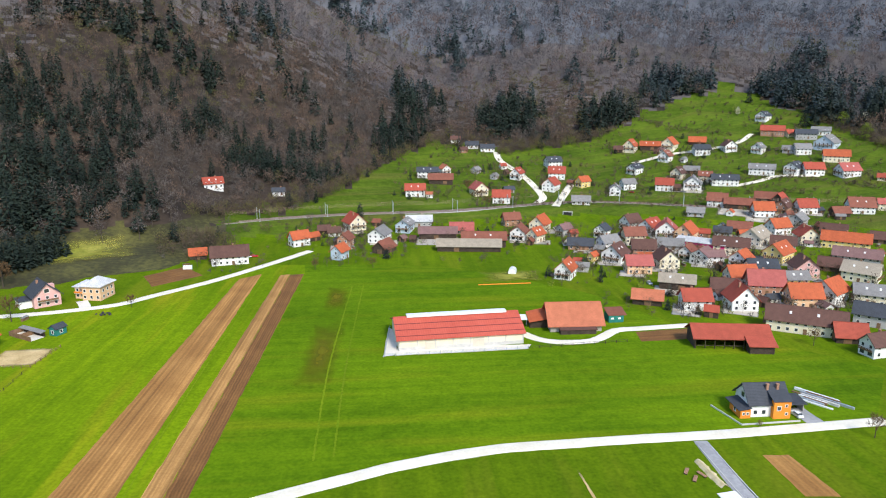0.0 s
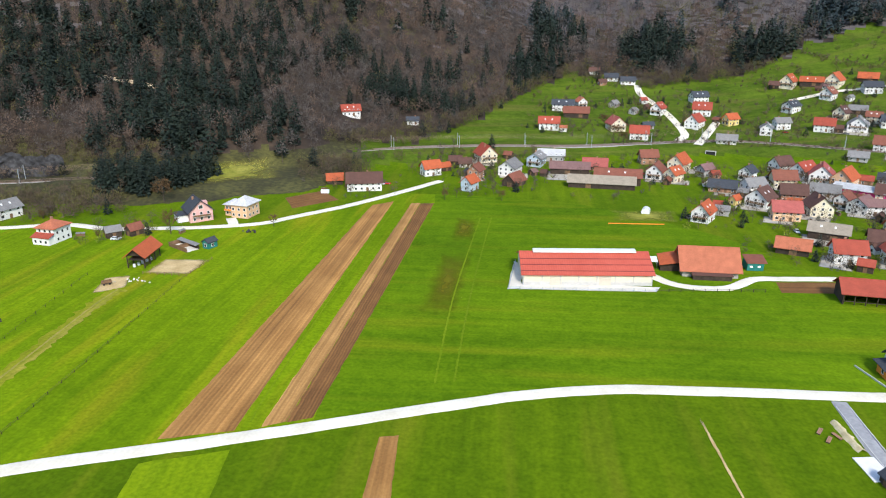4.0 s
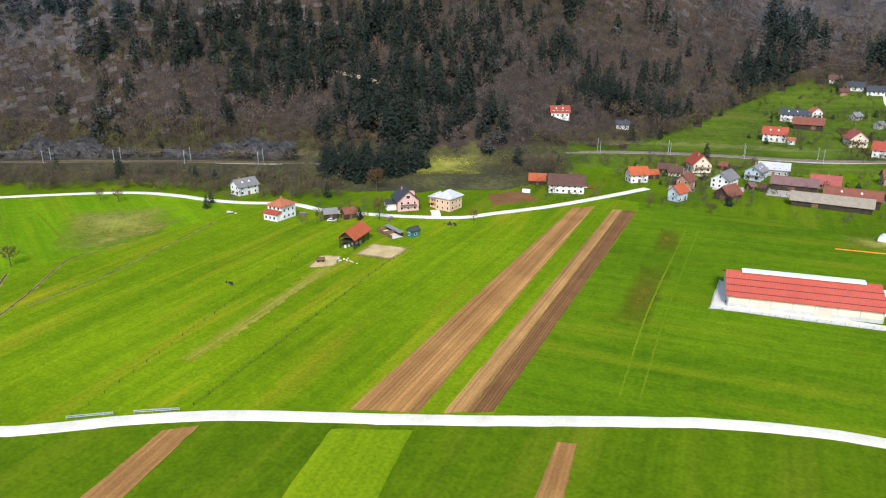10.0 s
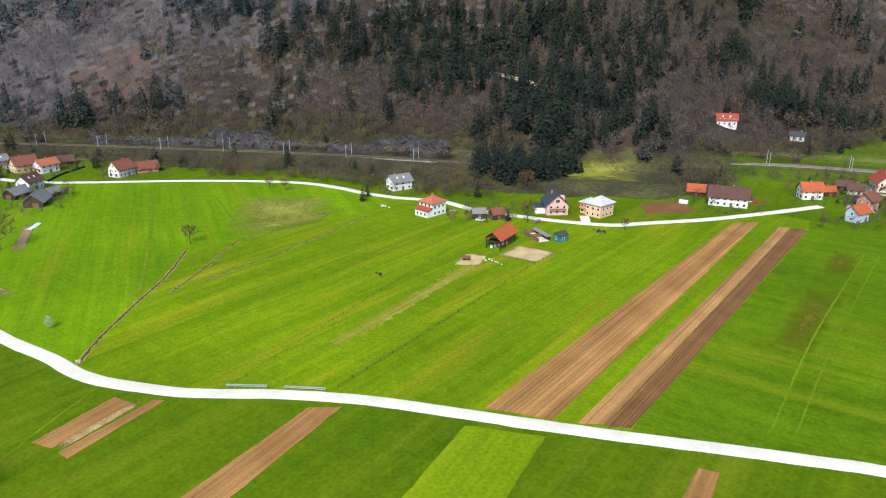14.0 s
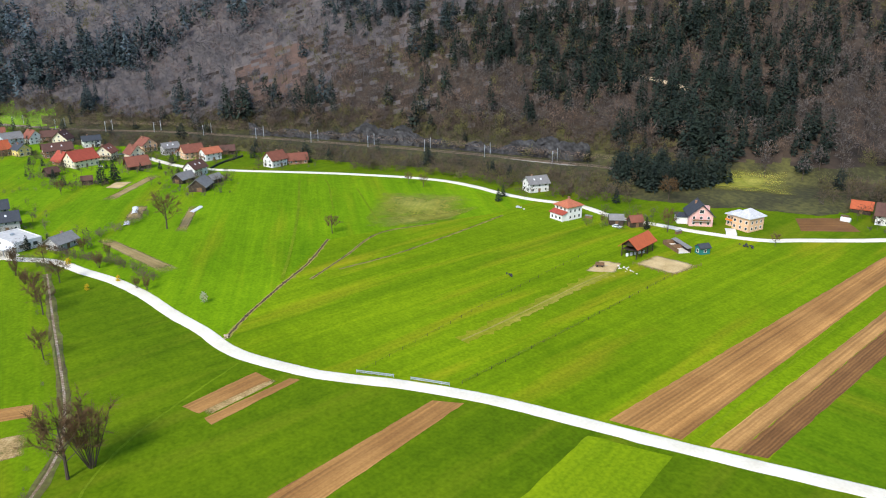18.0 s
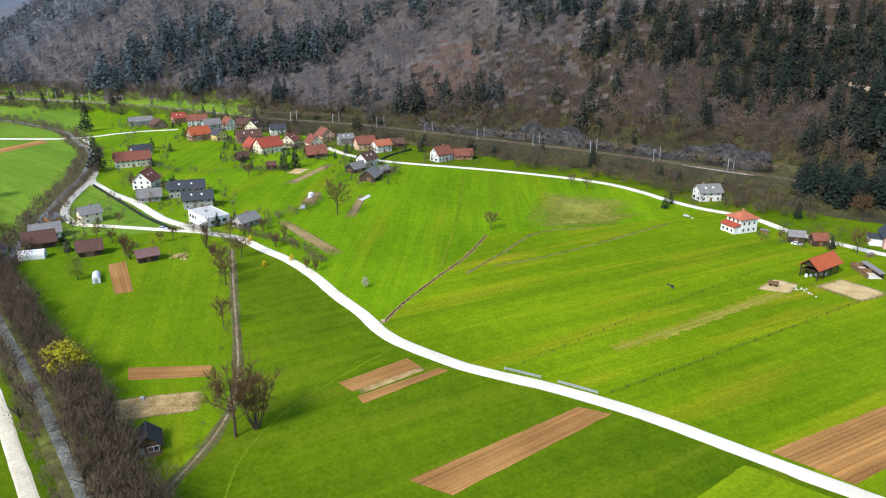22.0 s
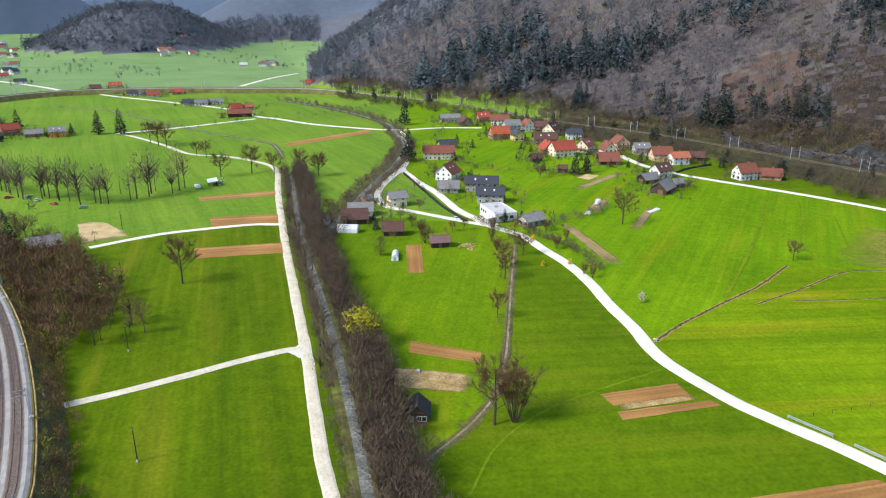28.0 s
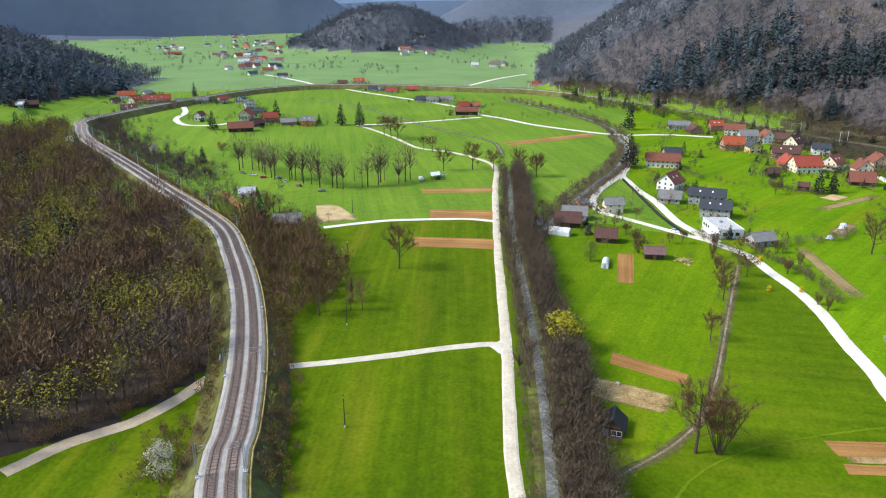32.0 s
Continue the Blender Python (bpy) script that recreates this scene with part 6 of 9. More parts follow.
bands = ((0, 720, 7.8, BARE_NEAR, FIR_NEAR), (720, 1080, 9.5, BARE_MID, FIR_MID), (1080, 2360, 13.0, BARE_FAR, FIR_FAR))
for n_band, (d0, d1, step, bare_set, fir_set) in enumerate(bands):
    p = scatter(-3150, 1400, -1150, 1750, step, 20 + n_band)
    d, a = np.hypot(p[:, 0], p[:, 1]), np.degrees(np.arctan2(-p[:, 0], p[:, 1]))
    p = p[(d >= d0) & (d < d1) & (a > -40) & (a < 148) & wooded(p[:, 0], p[:, 1])]
    d, a = np.hypot(p[:, 0], p[:, 1]), np.degrees(np.arctan2(-p[:, 0], p[:, 1]))
    hs = np.array([q for q in HOUSE_SPOTS if math.hypot(q[0], q[1]) < 1000])
    ho = np.hypot(hs[:, 0], hs[:, 1])
    along_ray = (p[:, None, 0] * hs[None, :, 0] + p[:, None, 1] * hs[None, :, 1]) / ho[None] - ho[None]
    aside = np.abs(p[:, None, 0] * hs[None, :, 1] - p[:, None, 1] * hs[None, :, 0]) / ho[None]
    p = p[~np.any((aside < 0.55 * hs[None, :, 2] + 4) & (along_ray > -38) & (along_ray < 0.6 * hs[None, :, 2] + 5), 1)]
    d, a = np.hypot(p[:, 0], p[:, 1]), np.degrees(np.arctan2(-p[:, 0], p[:, 1]))
    p = p[(d < 1750) | (a > 98)]
    d, a = np.hypot(p[:, 0], p[:, 1]), np.degrees(np.arctan2(-p[:, 0], p[:, 1]))
    rng = np.random.default_rng(40 + n_band)
    keep = ~bare_slope(p[:, 0], p[:, 1]) | (rng.random(len(p)) < 0.5)
    # thinned where trees stand above the top edge of the camera's view
    rise = np.degrees(np.arctan2(height(p[:, 0], p[:, 1]) - EYE, d))
    keep &= (rise < np.interp(a, [26, 36], [6.5, 1.2])) | (rng.random(len(p)) < 0.22)
    p, d, a = p[keep], d[keep], a[keep]
    share = 0.02 + np.clip(patchy(p[:, 0] * 1.4, p[:, 1] * 1.4) * 1.2 - 0.62, 0, 0.25) + np.where((d > 1060) & (a > 97) & (a < 127.5), 0.04, 0)
    for g_az, g_d, g_wide, g_deep, g_share in GROVES:
        u = ((a - g_az) / g_wide) ** 2 + ((d - g_d) / g_deep) ** 2 + 0.5 * patchy(p[:, 1] * 5.1, p[:, 0] * 5.3)
        share = np.maximum(share, (0.84 if g_d < 680 else 0.98) * g_share * np.clip(2.2 - 1.4 * u, 0, 1))
    fir = rng.random(len(p)) < share
    tone = rng.random(len(p)) + 0.5 * patchy(p[:, 1] * 0.7, p[:, 0] * 0.7)
    tall = rng.uniform(11, 19, len(p)) * (1 + 0.15 * n_band)
    wide = rng.uniform(0.85, 1.25, len(p))
    sway = rng.uniform(0.72, 1.15, len(p))
    budding = (~fir) & (tone > 0.80) & (n_band < 2)
    warm = (~fir) & (tone > 0.45) & ~budding
    plain = (~fir) & ~warm & ~budding
    # haze by colour: trees take greyer, bluer materials with distance and bearing
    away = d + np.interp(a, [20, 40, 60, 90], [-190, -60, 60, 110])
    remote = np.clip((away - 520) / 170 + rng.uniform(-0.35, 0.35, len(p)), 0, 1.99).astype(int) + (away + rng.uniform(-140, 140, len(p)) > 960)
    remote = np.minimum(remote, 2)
    for stand, (bark, grey, warm_mat, fir_mat, bud) in enumerate(((BARK, TWIG_GREY, TWIG_WARM, NEEDLE, OLIVE_TWIG), (BARK_PALE, TWIG_HAZE, TWIG_RUDDY, NEEDLE_BLUE, OLIVE_TWIG), (BARK_PALE, TWIG_FAR, TWIG_FAR, NEEDLE_FAR, TWIG_FAR))):
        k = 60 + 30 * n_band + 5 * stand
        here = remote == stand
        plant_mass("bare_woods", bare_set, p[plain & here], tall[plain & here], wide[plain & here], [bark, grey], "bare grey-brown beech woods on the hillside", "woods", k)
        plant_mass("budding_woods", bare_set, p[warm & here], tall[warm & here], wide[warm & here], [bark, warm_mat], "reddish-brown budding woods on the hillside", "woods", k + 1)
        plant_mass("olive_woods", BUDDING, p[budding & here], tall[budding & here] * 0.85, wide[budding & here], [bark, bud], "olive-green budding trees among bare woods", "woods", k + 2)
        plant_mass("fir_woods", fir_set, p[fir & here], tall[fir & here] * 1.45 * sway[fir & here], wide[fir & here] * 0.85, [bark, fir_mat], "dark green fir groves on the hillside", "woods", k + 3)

# the firs on the knoll in front of the railway
p = scatter(-290, -170, 300, 420, 4.6, 37)
d, a = np.hypot(p[:, 0], p[:, 1]), np.degrees(np.arctan2(-p[:, 0], p[:, 1]))
gap = np.min(np.hypot(p[:, None, 0] - rail_line[None, ::6, 0], p[:, None, 1] - rail_line[None, ::6, 1]), 1)
p = p[(a > 29.0) & (a < 37.5) & (d > np.interp(a, [29, 31, 34, 37.5], [432, 412, 402, 408])) & (d < 440) & (gap > 6.5)]
rng = np.random.default_rng(38)
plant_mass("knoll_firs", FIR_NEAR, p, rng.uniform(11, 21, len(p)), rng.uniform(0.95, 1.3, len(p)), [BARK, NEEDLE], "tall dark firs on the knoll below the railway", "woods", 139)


def along(points, width, step, seed, offset=0.0):
    """Scattered spots along a line."""
    c = smooth_line(points, step)
    d = np.gradient(c, axis=0)
    d /= np.hypot(d[:, 0], d[:, 1])[:, None]
    rng = np.random.default_rng(seed)
    return c + np.c_[d[:, 1], -d[:, 0]] * (offset + rng.uniform(-width, width, len(c)))[:, None] + rng.normal(size=c.shape) * step * 0.3


def thicket(name, spots, low, high, mats, label, seed, templates=None, wide=1.0, lift=None):
    rng = np.random.default_rng(seed)
    return plant_mass(name, templates or BUSH, spots, rng.uniform(low, high, len(spots)), rng.uniform(0.8, 1.2, len(spots)) * wide, mats, label, "thicket", seed, lift)

STREAM = [(-113.1, -9.7), (-130.9, -13.5), (-147.1, -16.6), (-173.2, -22.3), (-208.2, -30.3), (-257.8, -43.0), (-299.0, -53.8), (-344.0, -64.5), (-403.9, -77.3), (-458.3, -90.0)]
ARM = [(-299.1, -53.3), (-323.2, -48.2), (-355.9, -43.2), (-394.6, -37.2), (-446.4, -28.7), (-488.3, -20.6), (-560.0, -16.2), (-617.5, -25.7), (-683.5, -39.7), (-774.2, -90.8), (-872.2, -172.5)]
BROOK = [(-516.7, -105.3), (-555.9, -118.2), (-579.9, -133.1), (-622.4, -185.7), (-689.0, -254.3), (-779.1, -344.1), (-817.9, -422.9)]
DITCH = [(-303.0, 40.2), (-281.4, 37.0), (-250.8, 32.4), (-216.8, 27.6), (-191.6, 23.7), (-171.9, 18.8), (-158.0, 11.9), (-145.9, 3.0), (-133.8, -6.2)]

# alders and scrub along the water
thicket("stream_alders", np.vstack([along(STREAM, 2.6, 1.0, 1, 5.2), along(STREAM, 2.4, 1.4, 2, 8.6), along(STREAM[:5], 2.0, 1.6, 28, 11.0), along(STREAM[3:], 1.0, 3.6, 25, -3.2), along(STREAM[:4], 1.0, 2.0, 27, 2.4)]), 7.0, 13.5, [BARK, TWIG_BROWN], "bare grey-brown alder thicket lining the stream", 101, SLIM, 1.45)
thicket("bank_scrub", np.vstack([along(STREAM, 1.2, 2.2, 3, -4.8), along(STREAM, 1.5, 2.6, 4, 4.6)]), 1.5, 4.5, [BARK, TWIG_WARM], "low brown scrub on the stream bank", 102, BUSH_FINE)
thicket("arm_scrub", np.vstack([along(ARM[:7], 2.0, 2.0, 5, 5.5), along(ARM[:7], 2.2, 2.0, 6, -5.5), along(ARM[6:], 3, 4.0, 7, 5), along(ARM[6:], 3, 4.0, 8, -5)]), 3, 7.5, [BARK, TWIG_WARM], "brownish shrubs along the side arm of the stream", 103, BUSH_FINE)
thicket("ditch_scrub", np.vstack([along(DITCH[:5], 1.0, 6.0, 9, 2.0), along(DITCH[5:], 1.2, 4.5, 10, 1.8), along(BROOK, 2.0, 11, 11, 2)]), 0.8, 2.6, [BARK, TWIG_WARM], "sparse brown shrubs along the ditch", 104, BUSH_FINE)

# the near wood on the far side of the railway
p = scatter(-760, -60, -700, -40, 6.9, 31)
a, d = np.degrees(np.arctan2(-p[:, 0], p[:, 1])) % 360, np.hypot(p[:, 0], p[:, 1])
wood, left, gap = near_wood(p[:, 0], p[:, 1])
rng = np.random.default_rng(5)
tone = 0.12 + 0.55 * rng.random(len(p)) + 0.72 * patchy(p[:, 0] * 3.2, p[:, 1] * 3.2)
tall, wide = rng.uniform(14, 22, len(p)), rng.uniform(0.95, 1.3, len(p))
for key, sel, mats, tp, words in (("bare", wood & (tone <= 0.34), [BARK, TWIG_NEAR], BARE_FINE, "bare brown broadleaf wood beside the railway"),
                                  ("grey", wood & (tone > 0.34) & (tone <= 0.52), [BARK, TWIG_WARM], BARE_FINE, "bare dark grey-brown trees beside the railway"),
                                  ("bud", wood & (tone > 0.52) & (tone < 1.08), [BARK, BUD], BUDDING_FINE, "olive budding trees in the wood beside the railway"),
                                  ("fir", wood & (tone >= 1.08) & (d > 330), [BARK, NEEDLE], FIR_NEAR, "dark firs in the wood beside the railway")):
    plant_mass("railway_wood_" + key if key != "bud" else "railway_wood", tp, p[sel], tall[sel] * (1.15 if key == "fir" else 1), wide[sel], mats, words, "woods", 120 + len(key))
low = left & (gap > 7) & (gap < 34) & (d > 100) & (d < 330) & ~wood & (np.abs(d - np.interp(a, track_az[order], track_d[order])) > 4.5)
low &= (d < np.interp(a, track_az[order], track_d[order])) & (rng.random(len(p)) < 0.75)
thicket("embankment_scrub", p[low], 2.0, 6.0, [BARK, TWIG_NEAR], "brown scrub between the dirt track and the railway", 105, BUSH_FINE)
strip_spots = along([q for q in RAIL if 60 < math.hypot(*q) < 300 and q[1] < 0 and q[0] > -520], 4.5, 0.9, 44, 16.5)
sa2, sd2 = np.degrees(np.arctan2(-strip_spots[:, 0], strip_spots[:, 1])) % 360, np.hypot(strip_spots[:, 0], strip_spots[:, 1])
strip_spots = strip_spots[(sd2 < np.interp(sa2, track_az[order], track_d[order]) - 4) & (sd2 < 170)]
edge_spots = along(TRACK[::12].tolist(), 2.2, 0.8, 45, 6.5)
ea, ed = np.degrees(np.arctan2(-edge_spots[:, 0], edge_spots[:, 1])) % 360, np.hypot(edge_spots[:, 0], edge_spots[:, 1])
edge_spots = edge_spots[ed > np.interp(ea, track_az[order], track_d[order]) + 2.5]
thicket("wood_edge_scrub", edge_spots, 2.5, 6.5, [BARK, TWIG_NEAR], "brown brush along the edge of the wood", 122, BUSH_FINE)
thicket("verge_scrub", strip_spots, 1.5, 5.0, [BARK, TWIG_NEAR], "brown bushes between the dirt track and the ballast", 119, BUSH_FINE)
near_part = [q for q in RAIL if 100 < math.hypot(*q) < 640 and q[1] < 0 and q[0] > -520]
side = np.vstack([along(near_part, 1.8, 1.0, 41, -8.8), along(near_part, 2.2, 1.3, 42, -12.5), along(near_part, 1.6, 1.3, 43, 9.2)])
slope_gap = np.min(np.hypot(side[:, 0, None] - rail_line[None, ::3, 0], side[:, 1, None] - rail_line[None, ::3, 1]), 1)
side, slope_gap = side[slope_gap > 6.4], slope_gap[slope_gap > 6.4]
bank_z = np.maximum(0, RAIL_Z - 0.4 - (slope_gap - 5.6) / 6.9 * 6.05 - height(side[:, 0], side[:, 1]))
for key, pick, mats in (("brown", np.arange(len(side)) % 3 > 0, [BARK, TWIG_NEAR]), ("olive", np.arange(len(side)) % 3 == 0, [BARK, BUD])):
    thicket("lineside_scrub", side[pick], 1.8, 4.4, mats, key + " scrub covering the railway bank", 106 + len(key), BUSH_FINE, 1.1, bank_z[pick])
grove = (~left) & (gap > 12) & (gap < 42) & (d > 232) & (d < 395) & (a < 127)
thicket("lineside_grove", p[grove], 8, 14, [BARK, TWIG_NEAR], "bare brown grove beside the railway", 107, BARE_FINE)
q = scatter(-340, -140, -260, -110, 3.6, 39)
qa, qd = np.degrees(np.arctan2(-q[:, 0], q[:, 1])) % 360, np.hypot(q[:, 0], q[:, 1])
q_wood, q_left, q_gap = near_wood(q[:, 0], q[:, 1])
q = q[(~q_left) & (q_gap > 11) & (q_gap < np.interp(qd, [225, 250, 320, 360], [20, 40, 40, 24])) & (qd > 225) & (qd < 370)]
thicket("grove_brush", q, 4, 10, [BARK, TWIG_NEAR], "dense brown brush under the lineside grove", 145, BUSH_FINE, 0.9)
upper = (~left) & (gap > 12) & (gap < 60) & (d > 395) & (d < 760) & (rng.random(len(p)) < np.clip(1.0 - (gap - 12) / 34, 0.18, 0.95))
thicket("lineside_bushes", p[upper], 3, 10, [BARK, TWIG_GREY], "grey bushes and saplings between railway and meadow", 108, BUSH_FINE)

# tree rows in the meadows towards the far hamlet
thicket("meadow_tree_row", np.vstack([along([(-418, -268), (-400, -232), (-390, -206), (-383, -176)], 4, 4.6, 12), along([(-392, -170), (-404, -158), (-418, -144)], 5, 4.4, 13)]), 19, 29, [BARK, TWIG_ALDER], "row of tall bare trees across the meadow", 109, SLIM, 1.35)
thicket("far_hedges", np.vstack([along(RAIL[17:24], 6, 9, 14, 17), along(RAIL[17:24], 6, 9, 15, -17), along([(-1000, 40), (-940, 10), (-800, -60), (-700, -140), (-640, -250)], 6, 9, 16),
                                along([(-560, 10), (-700, 20), (-820, 60), (-900, 100)], 5, 8, 17)]), 3, 8, [BARK, TWIG_GREY], "grey bare hedges lining the far meadows", 110, BARE_MID)

# scrub and young trees along the railway under the hills
p = scatter(-1000, 560, -130, 760, 4.1, 33)
p = p[(np.hypot(p[:, 0], p[:, 1]) > 380) & (np.hypot(p[:, 0], p[:, 1]) < 1010) & (p[:, 0] < 430)]
a, d = np.degrees(np.arctan2(-p[:, 0], p[:, 1])), np.hypot(p[:, 0], p[:, 1])
foot = np.interp(a, AZ, FOOT)
rail_d = np.interp(a, rail_az[(rail_az > -40) & (rail_az < 98)], rail_far[(rail_az > -40) & (rail_az < 98)])
clear = np.min(np.hypot(p[:, None, 0] - np.array([q[0] for q in HOUSE_SPOTS])[None], p[:, None, 1] - np.array([q[1] for q in HOUSE_SPOTS])[None]) - 0.5 * np.array([q[2] for q in HOUSE_SPOTS])[None], 1)
rng = np.random.default_rng(6)
road_d = np.interp(a, edge_az[order_e], edge_d[order_e])
front = (a > 36) & (a < 97) & (d > np.where(a < 59, road_d + 10 + 4 * np.sin(a * 5), rail_d - 46 + 8 * np.sin(a * 3))) & (d < rail_d - 7) & (clear > 6)
knoll = (a > 17) & (a <= 38) & (d > 412) & (d < 452) & (clear > 7) & (rng.random(len(p)) < 0.75) & ~((a > 22.5) & (a < 32.5) & (d > 400) & (d < 462))
edge = ~((a > 22.5) & (a < 32.5)) & (a > -36) & (a < 98) & (np.abs(d - np.interp(a, EDGE_AZ, EDGE)) < 16) & (d > rail_d + 8) & (clear > 5)
behind = (a > 39) & (a < 97) & (d > rail_d + 7) & (d < np.interp(a, EDGE_AZ, EDGE)) & (rng.random(len(p)) < 0.6)
strip = (a > 6) & (a < 20) & (d > rail_d - 30) & (d < rail_d - 8) & (clear > 5) & (rng.random(len(p)) < 0.6)
pick = rng.random(len(p))
allow = front | knoll | edge | behind | strip
fringe = front | strip
cap = np.clip(5.6 + (rail_d - d) * 0.19 - height(p[:, 0], p[:, 1]), 0.9, 8.5)
for zone, top in ((fringe, cap), (allow & ~fringe, np.full(len(p), 9.5))):
    thicket("hillfoot_scrub", p[zone & (pick < 0.60)], top[zone & (pick < 0.60)] * 0.45, top[zone & (pick < 0.60)], [BARK, TWIG], "brown scrub along the foot of the hill", 111, BUSH_FINE, 1.15)
    thicket("hillfoot_olive_scrub", p[zone & (pick >= 0.60) & (pick < 0.86)], top[zone & (pick >= 0.60) & (pick < 0.86)] * 0.45, top[zone & (pick >= 0.60) & (pick < 0.86)], [BARK, OLIVE_TWIG], "olive budding bushes along the foot of the hill", 112, BUSH_FINE, 1.15)
thicket("hillfoot_trees", p[allow & (pick >= 0.86) & (pick < 0.93)], 6, 11, [BARK, TWIG_GREY], "slim bare trees along the railway", 113, BARE_NEAR, 0.8)
thicket("hillfoot_firs", p[allow & (pick >= 0.978)], 7, 14, [BARK, NEEDLE], "scattered dark firs along the railway", 114, FIR_NEAR, 1.2)

# gardens: small trees and bushes between the houses
spots = np.array([(q[0], q[1]) for q in HOUSE_SPOTS])
sizes = np.array([q[2] for q in HOUSE_SPOTS])
rng = np.random.default_rng(8)
cand = np.repeat(spots, 24, 0)
ang = rng.uniform(0, 2 * math.pi, len(cand))
cand = cand + np.c_[np.cos(ang), np.sin(ang)] * (np.repeat(sizes, 24) * 0.52 + rng.uniform(1.0, 15, len(cand)))[:, None]
room = np.min(np.hypot(cand[:, None, 0] - spots[None, :, 0], cand[:, None, 1] - spots[None, :, 1]) - 0.5 * sizes[None], 1)
rail_gap = np.min(np.hypot(cand[:, None, 0] - rail_line[None, ::12, 0], cand[:, None, 1] - rail_line[None, ::12, 1]), 1)
cand = cand[(room > 0.6) & (rail_gap > 9) & ((np.hypot(cand[:, 0], cand[:, 1]) > 330) | ((cand[:, 0] > 60) & (cand[:, 1] > 285)))]
pick = rng.random(len(cand))
thicket("garden_trees", cand[pick < 0.32], 4.5, 9.0, [BARK, TWIG], "small bare fruit trees in the gardens", 115, BARE_NEAR, 1.1)
thicket("garden_bushes", cand[(pick >= 0.32) & (pick < 0.54)], 1.4, 3.8, [BARK, OLIVE_TWIG], "olive garden bushes and hedges", 116)
thicket("garden_shrubs", cand[(pick >= 0.54) & (pick < 0.84)], 1.2, 3.6, [BARK, TWIG_GREY], "dark leafless garden shrubs", 136)
thicket("garden_greenery", cand[(pick >= 0.84) & (pick < 0.93)], 1.5, 4.5, [BARK, LEAF], "fresh green garden bushes", 137)
thicket("garden_evergreens", cand[pick > 0.955], 3, 7, [BARK, NEEDLE], "small garden conifers between the houses", 117, FIR_NEAR, 1.5)
yards = scatter(-720, -300, -60, 230, 8.0, 36)
a, d = np.degrees(np.arctan2(-yards[:, 0], yards[:, 1])), np.hypot(yards[:, 0], yards[:, 1])
room = np.min(np.hypot(yards[:, None, 0] - spots[None, :, 0], yards[:, None, 1] - spots[None, :, 1]) - 0.5 * sizes[None], 1)
near_road = np.min(np.hypot(yards[:, None, 0] - main_line[None, :, 0], yards[:, None, 1] - main_line[None, :, 1]), 1)
rail_gap = np.min(np.hypot(yards[:, None, 0] - rail_line[None, ::12, 0], yards[:, None, 1] - rail_line[None, ::12, 1]), 1)
yards = yards[(a > 71) & (a < 95) & (room > 1.0) & (room < 17) & (near_road > 6) & (rail_gap > 13) & (rng.random(len(yards)) < 0.62)]
pick = rng.random(len(yards))
thicket("hamlet_trees", yards[pick < 0.45], 4.0, 8.5, [BARK, TWIG_ALDER], "bare fruit trees in the hamlet gardens", 141, BARE_NEAR)
thicket("hamlet_bushes", yards[(pick >= 0.45) & (pick < 0.85)], 1.4, 3.8, [BARK, OLIVE_TWIG], "olive bushes round the hamlet houses", 142, BUSH_FINE)
thicket("hamlet_evergreens", yards[pick >= 0.93], 4, 9, [BARK, NEEDLE], "dark conifers in the hamlet gardens", 143, FIR_NEAR, 1.2)
# brush on the inner side of the railway's far bend
BEND = [(-588.0, -539.0), (-545.0, -487.0), (-498.5, -439.4), (-452.8, -382.3), (-425.3, -340.6), (-405.6, -302.8), (-378.0, -268.0)]
brush = np.vstack([along(BEND, 9.0, 1.6, 161), along(BEND, 12.0, 2.0, 162, 6.0), along(BEND, 12.0, 2.0, 163, -6.0)])
brush = brush[np.min(np.hypot(brush[:, None, 0] - rail_line[None, ::12, 0], brush[:, None, 1] - rail_line[None, ::12, 1]), 1) > 8.5]
brush = brush[np.min(np.hypot(brush[:, None, 0] - spots[None, :, 0], brush[:, None, 1] - spots[None, :, 1]) - 0.5 * sizes[None], 1) > 2.0]
pick = rng.random(len(brush))
thicket("bend_trees", brush[pick < 0.45], 6.0, 12.0, [BARK, TWIG_BROWN], "bare brown trees inside the railway bend", 164, SLIM, 1.5)
thicket("bend_brush", brush[pick >= 0.45], 2.5, 6.0, [BARK, TWIG_ALDER], "dense bare brush beside the railway bend", 165, BUSH_FINE, 1.2)
thicket("bank_bushes", np.vstack([along([(-346, 47), (-336, 58), (-352, 84), (-372, 100)], 3.0, 1.8, 56), along([(-345, 22), (-322, 38), (-303, 44)], 2.5, 1.6, 57), along([(-500, 10), (-470, 40), (-455, 75), (-445, 100)], 3.0, 3.2, 58)]), 2.0, 5.5, [BARK, TWIG_ALDER], "brown bushes on the banks of the hamlet", 144, BUSH_FINE)
slope = scatter(-40, 480, 520, 900, 9.5, 34)
a, d = np.degrees(np.arctan2(-slope[:, 0], slope[:, 1])), np.hypot(slope[:, 0], slope[:, 1])
room = np.min(np.hypot(slope[:, None, 0] - spots[None, :, 0], slope[:, None, 1] - spots[None, :, 1]) - 0.62 * sizes[None], 1)
ok = (a > -33) & (a < 9) & (d > 545) & (d < np.interp(a, EDGE_AZ, EDGE)) & (room > 4)
thicket("slope_bushes", np.vstack([slope[ok & (rng.random(len(slope)) < 0.42)], along([(228, 556), (270, 556), (315, 542)], 7, 2.6, 18), along([(236, 750), (265, 742), (293, 728)], 5, 2.4, 19)]), 2, 6, [BARK, OLIVE_TWIG], "olive and brown bushes on the village slope", 118)
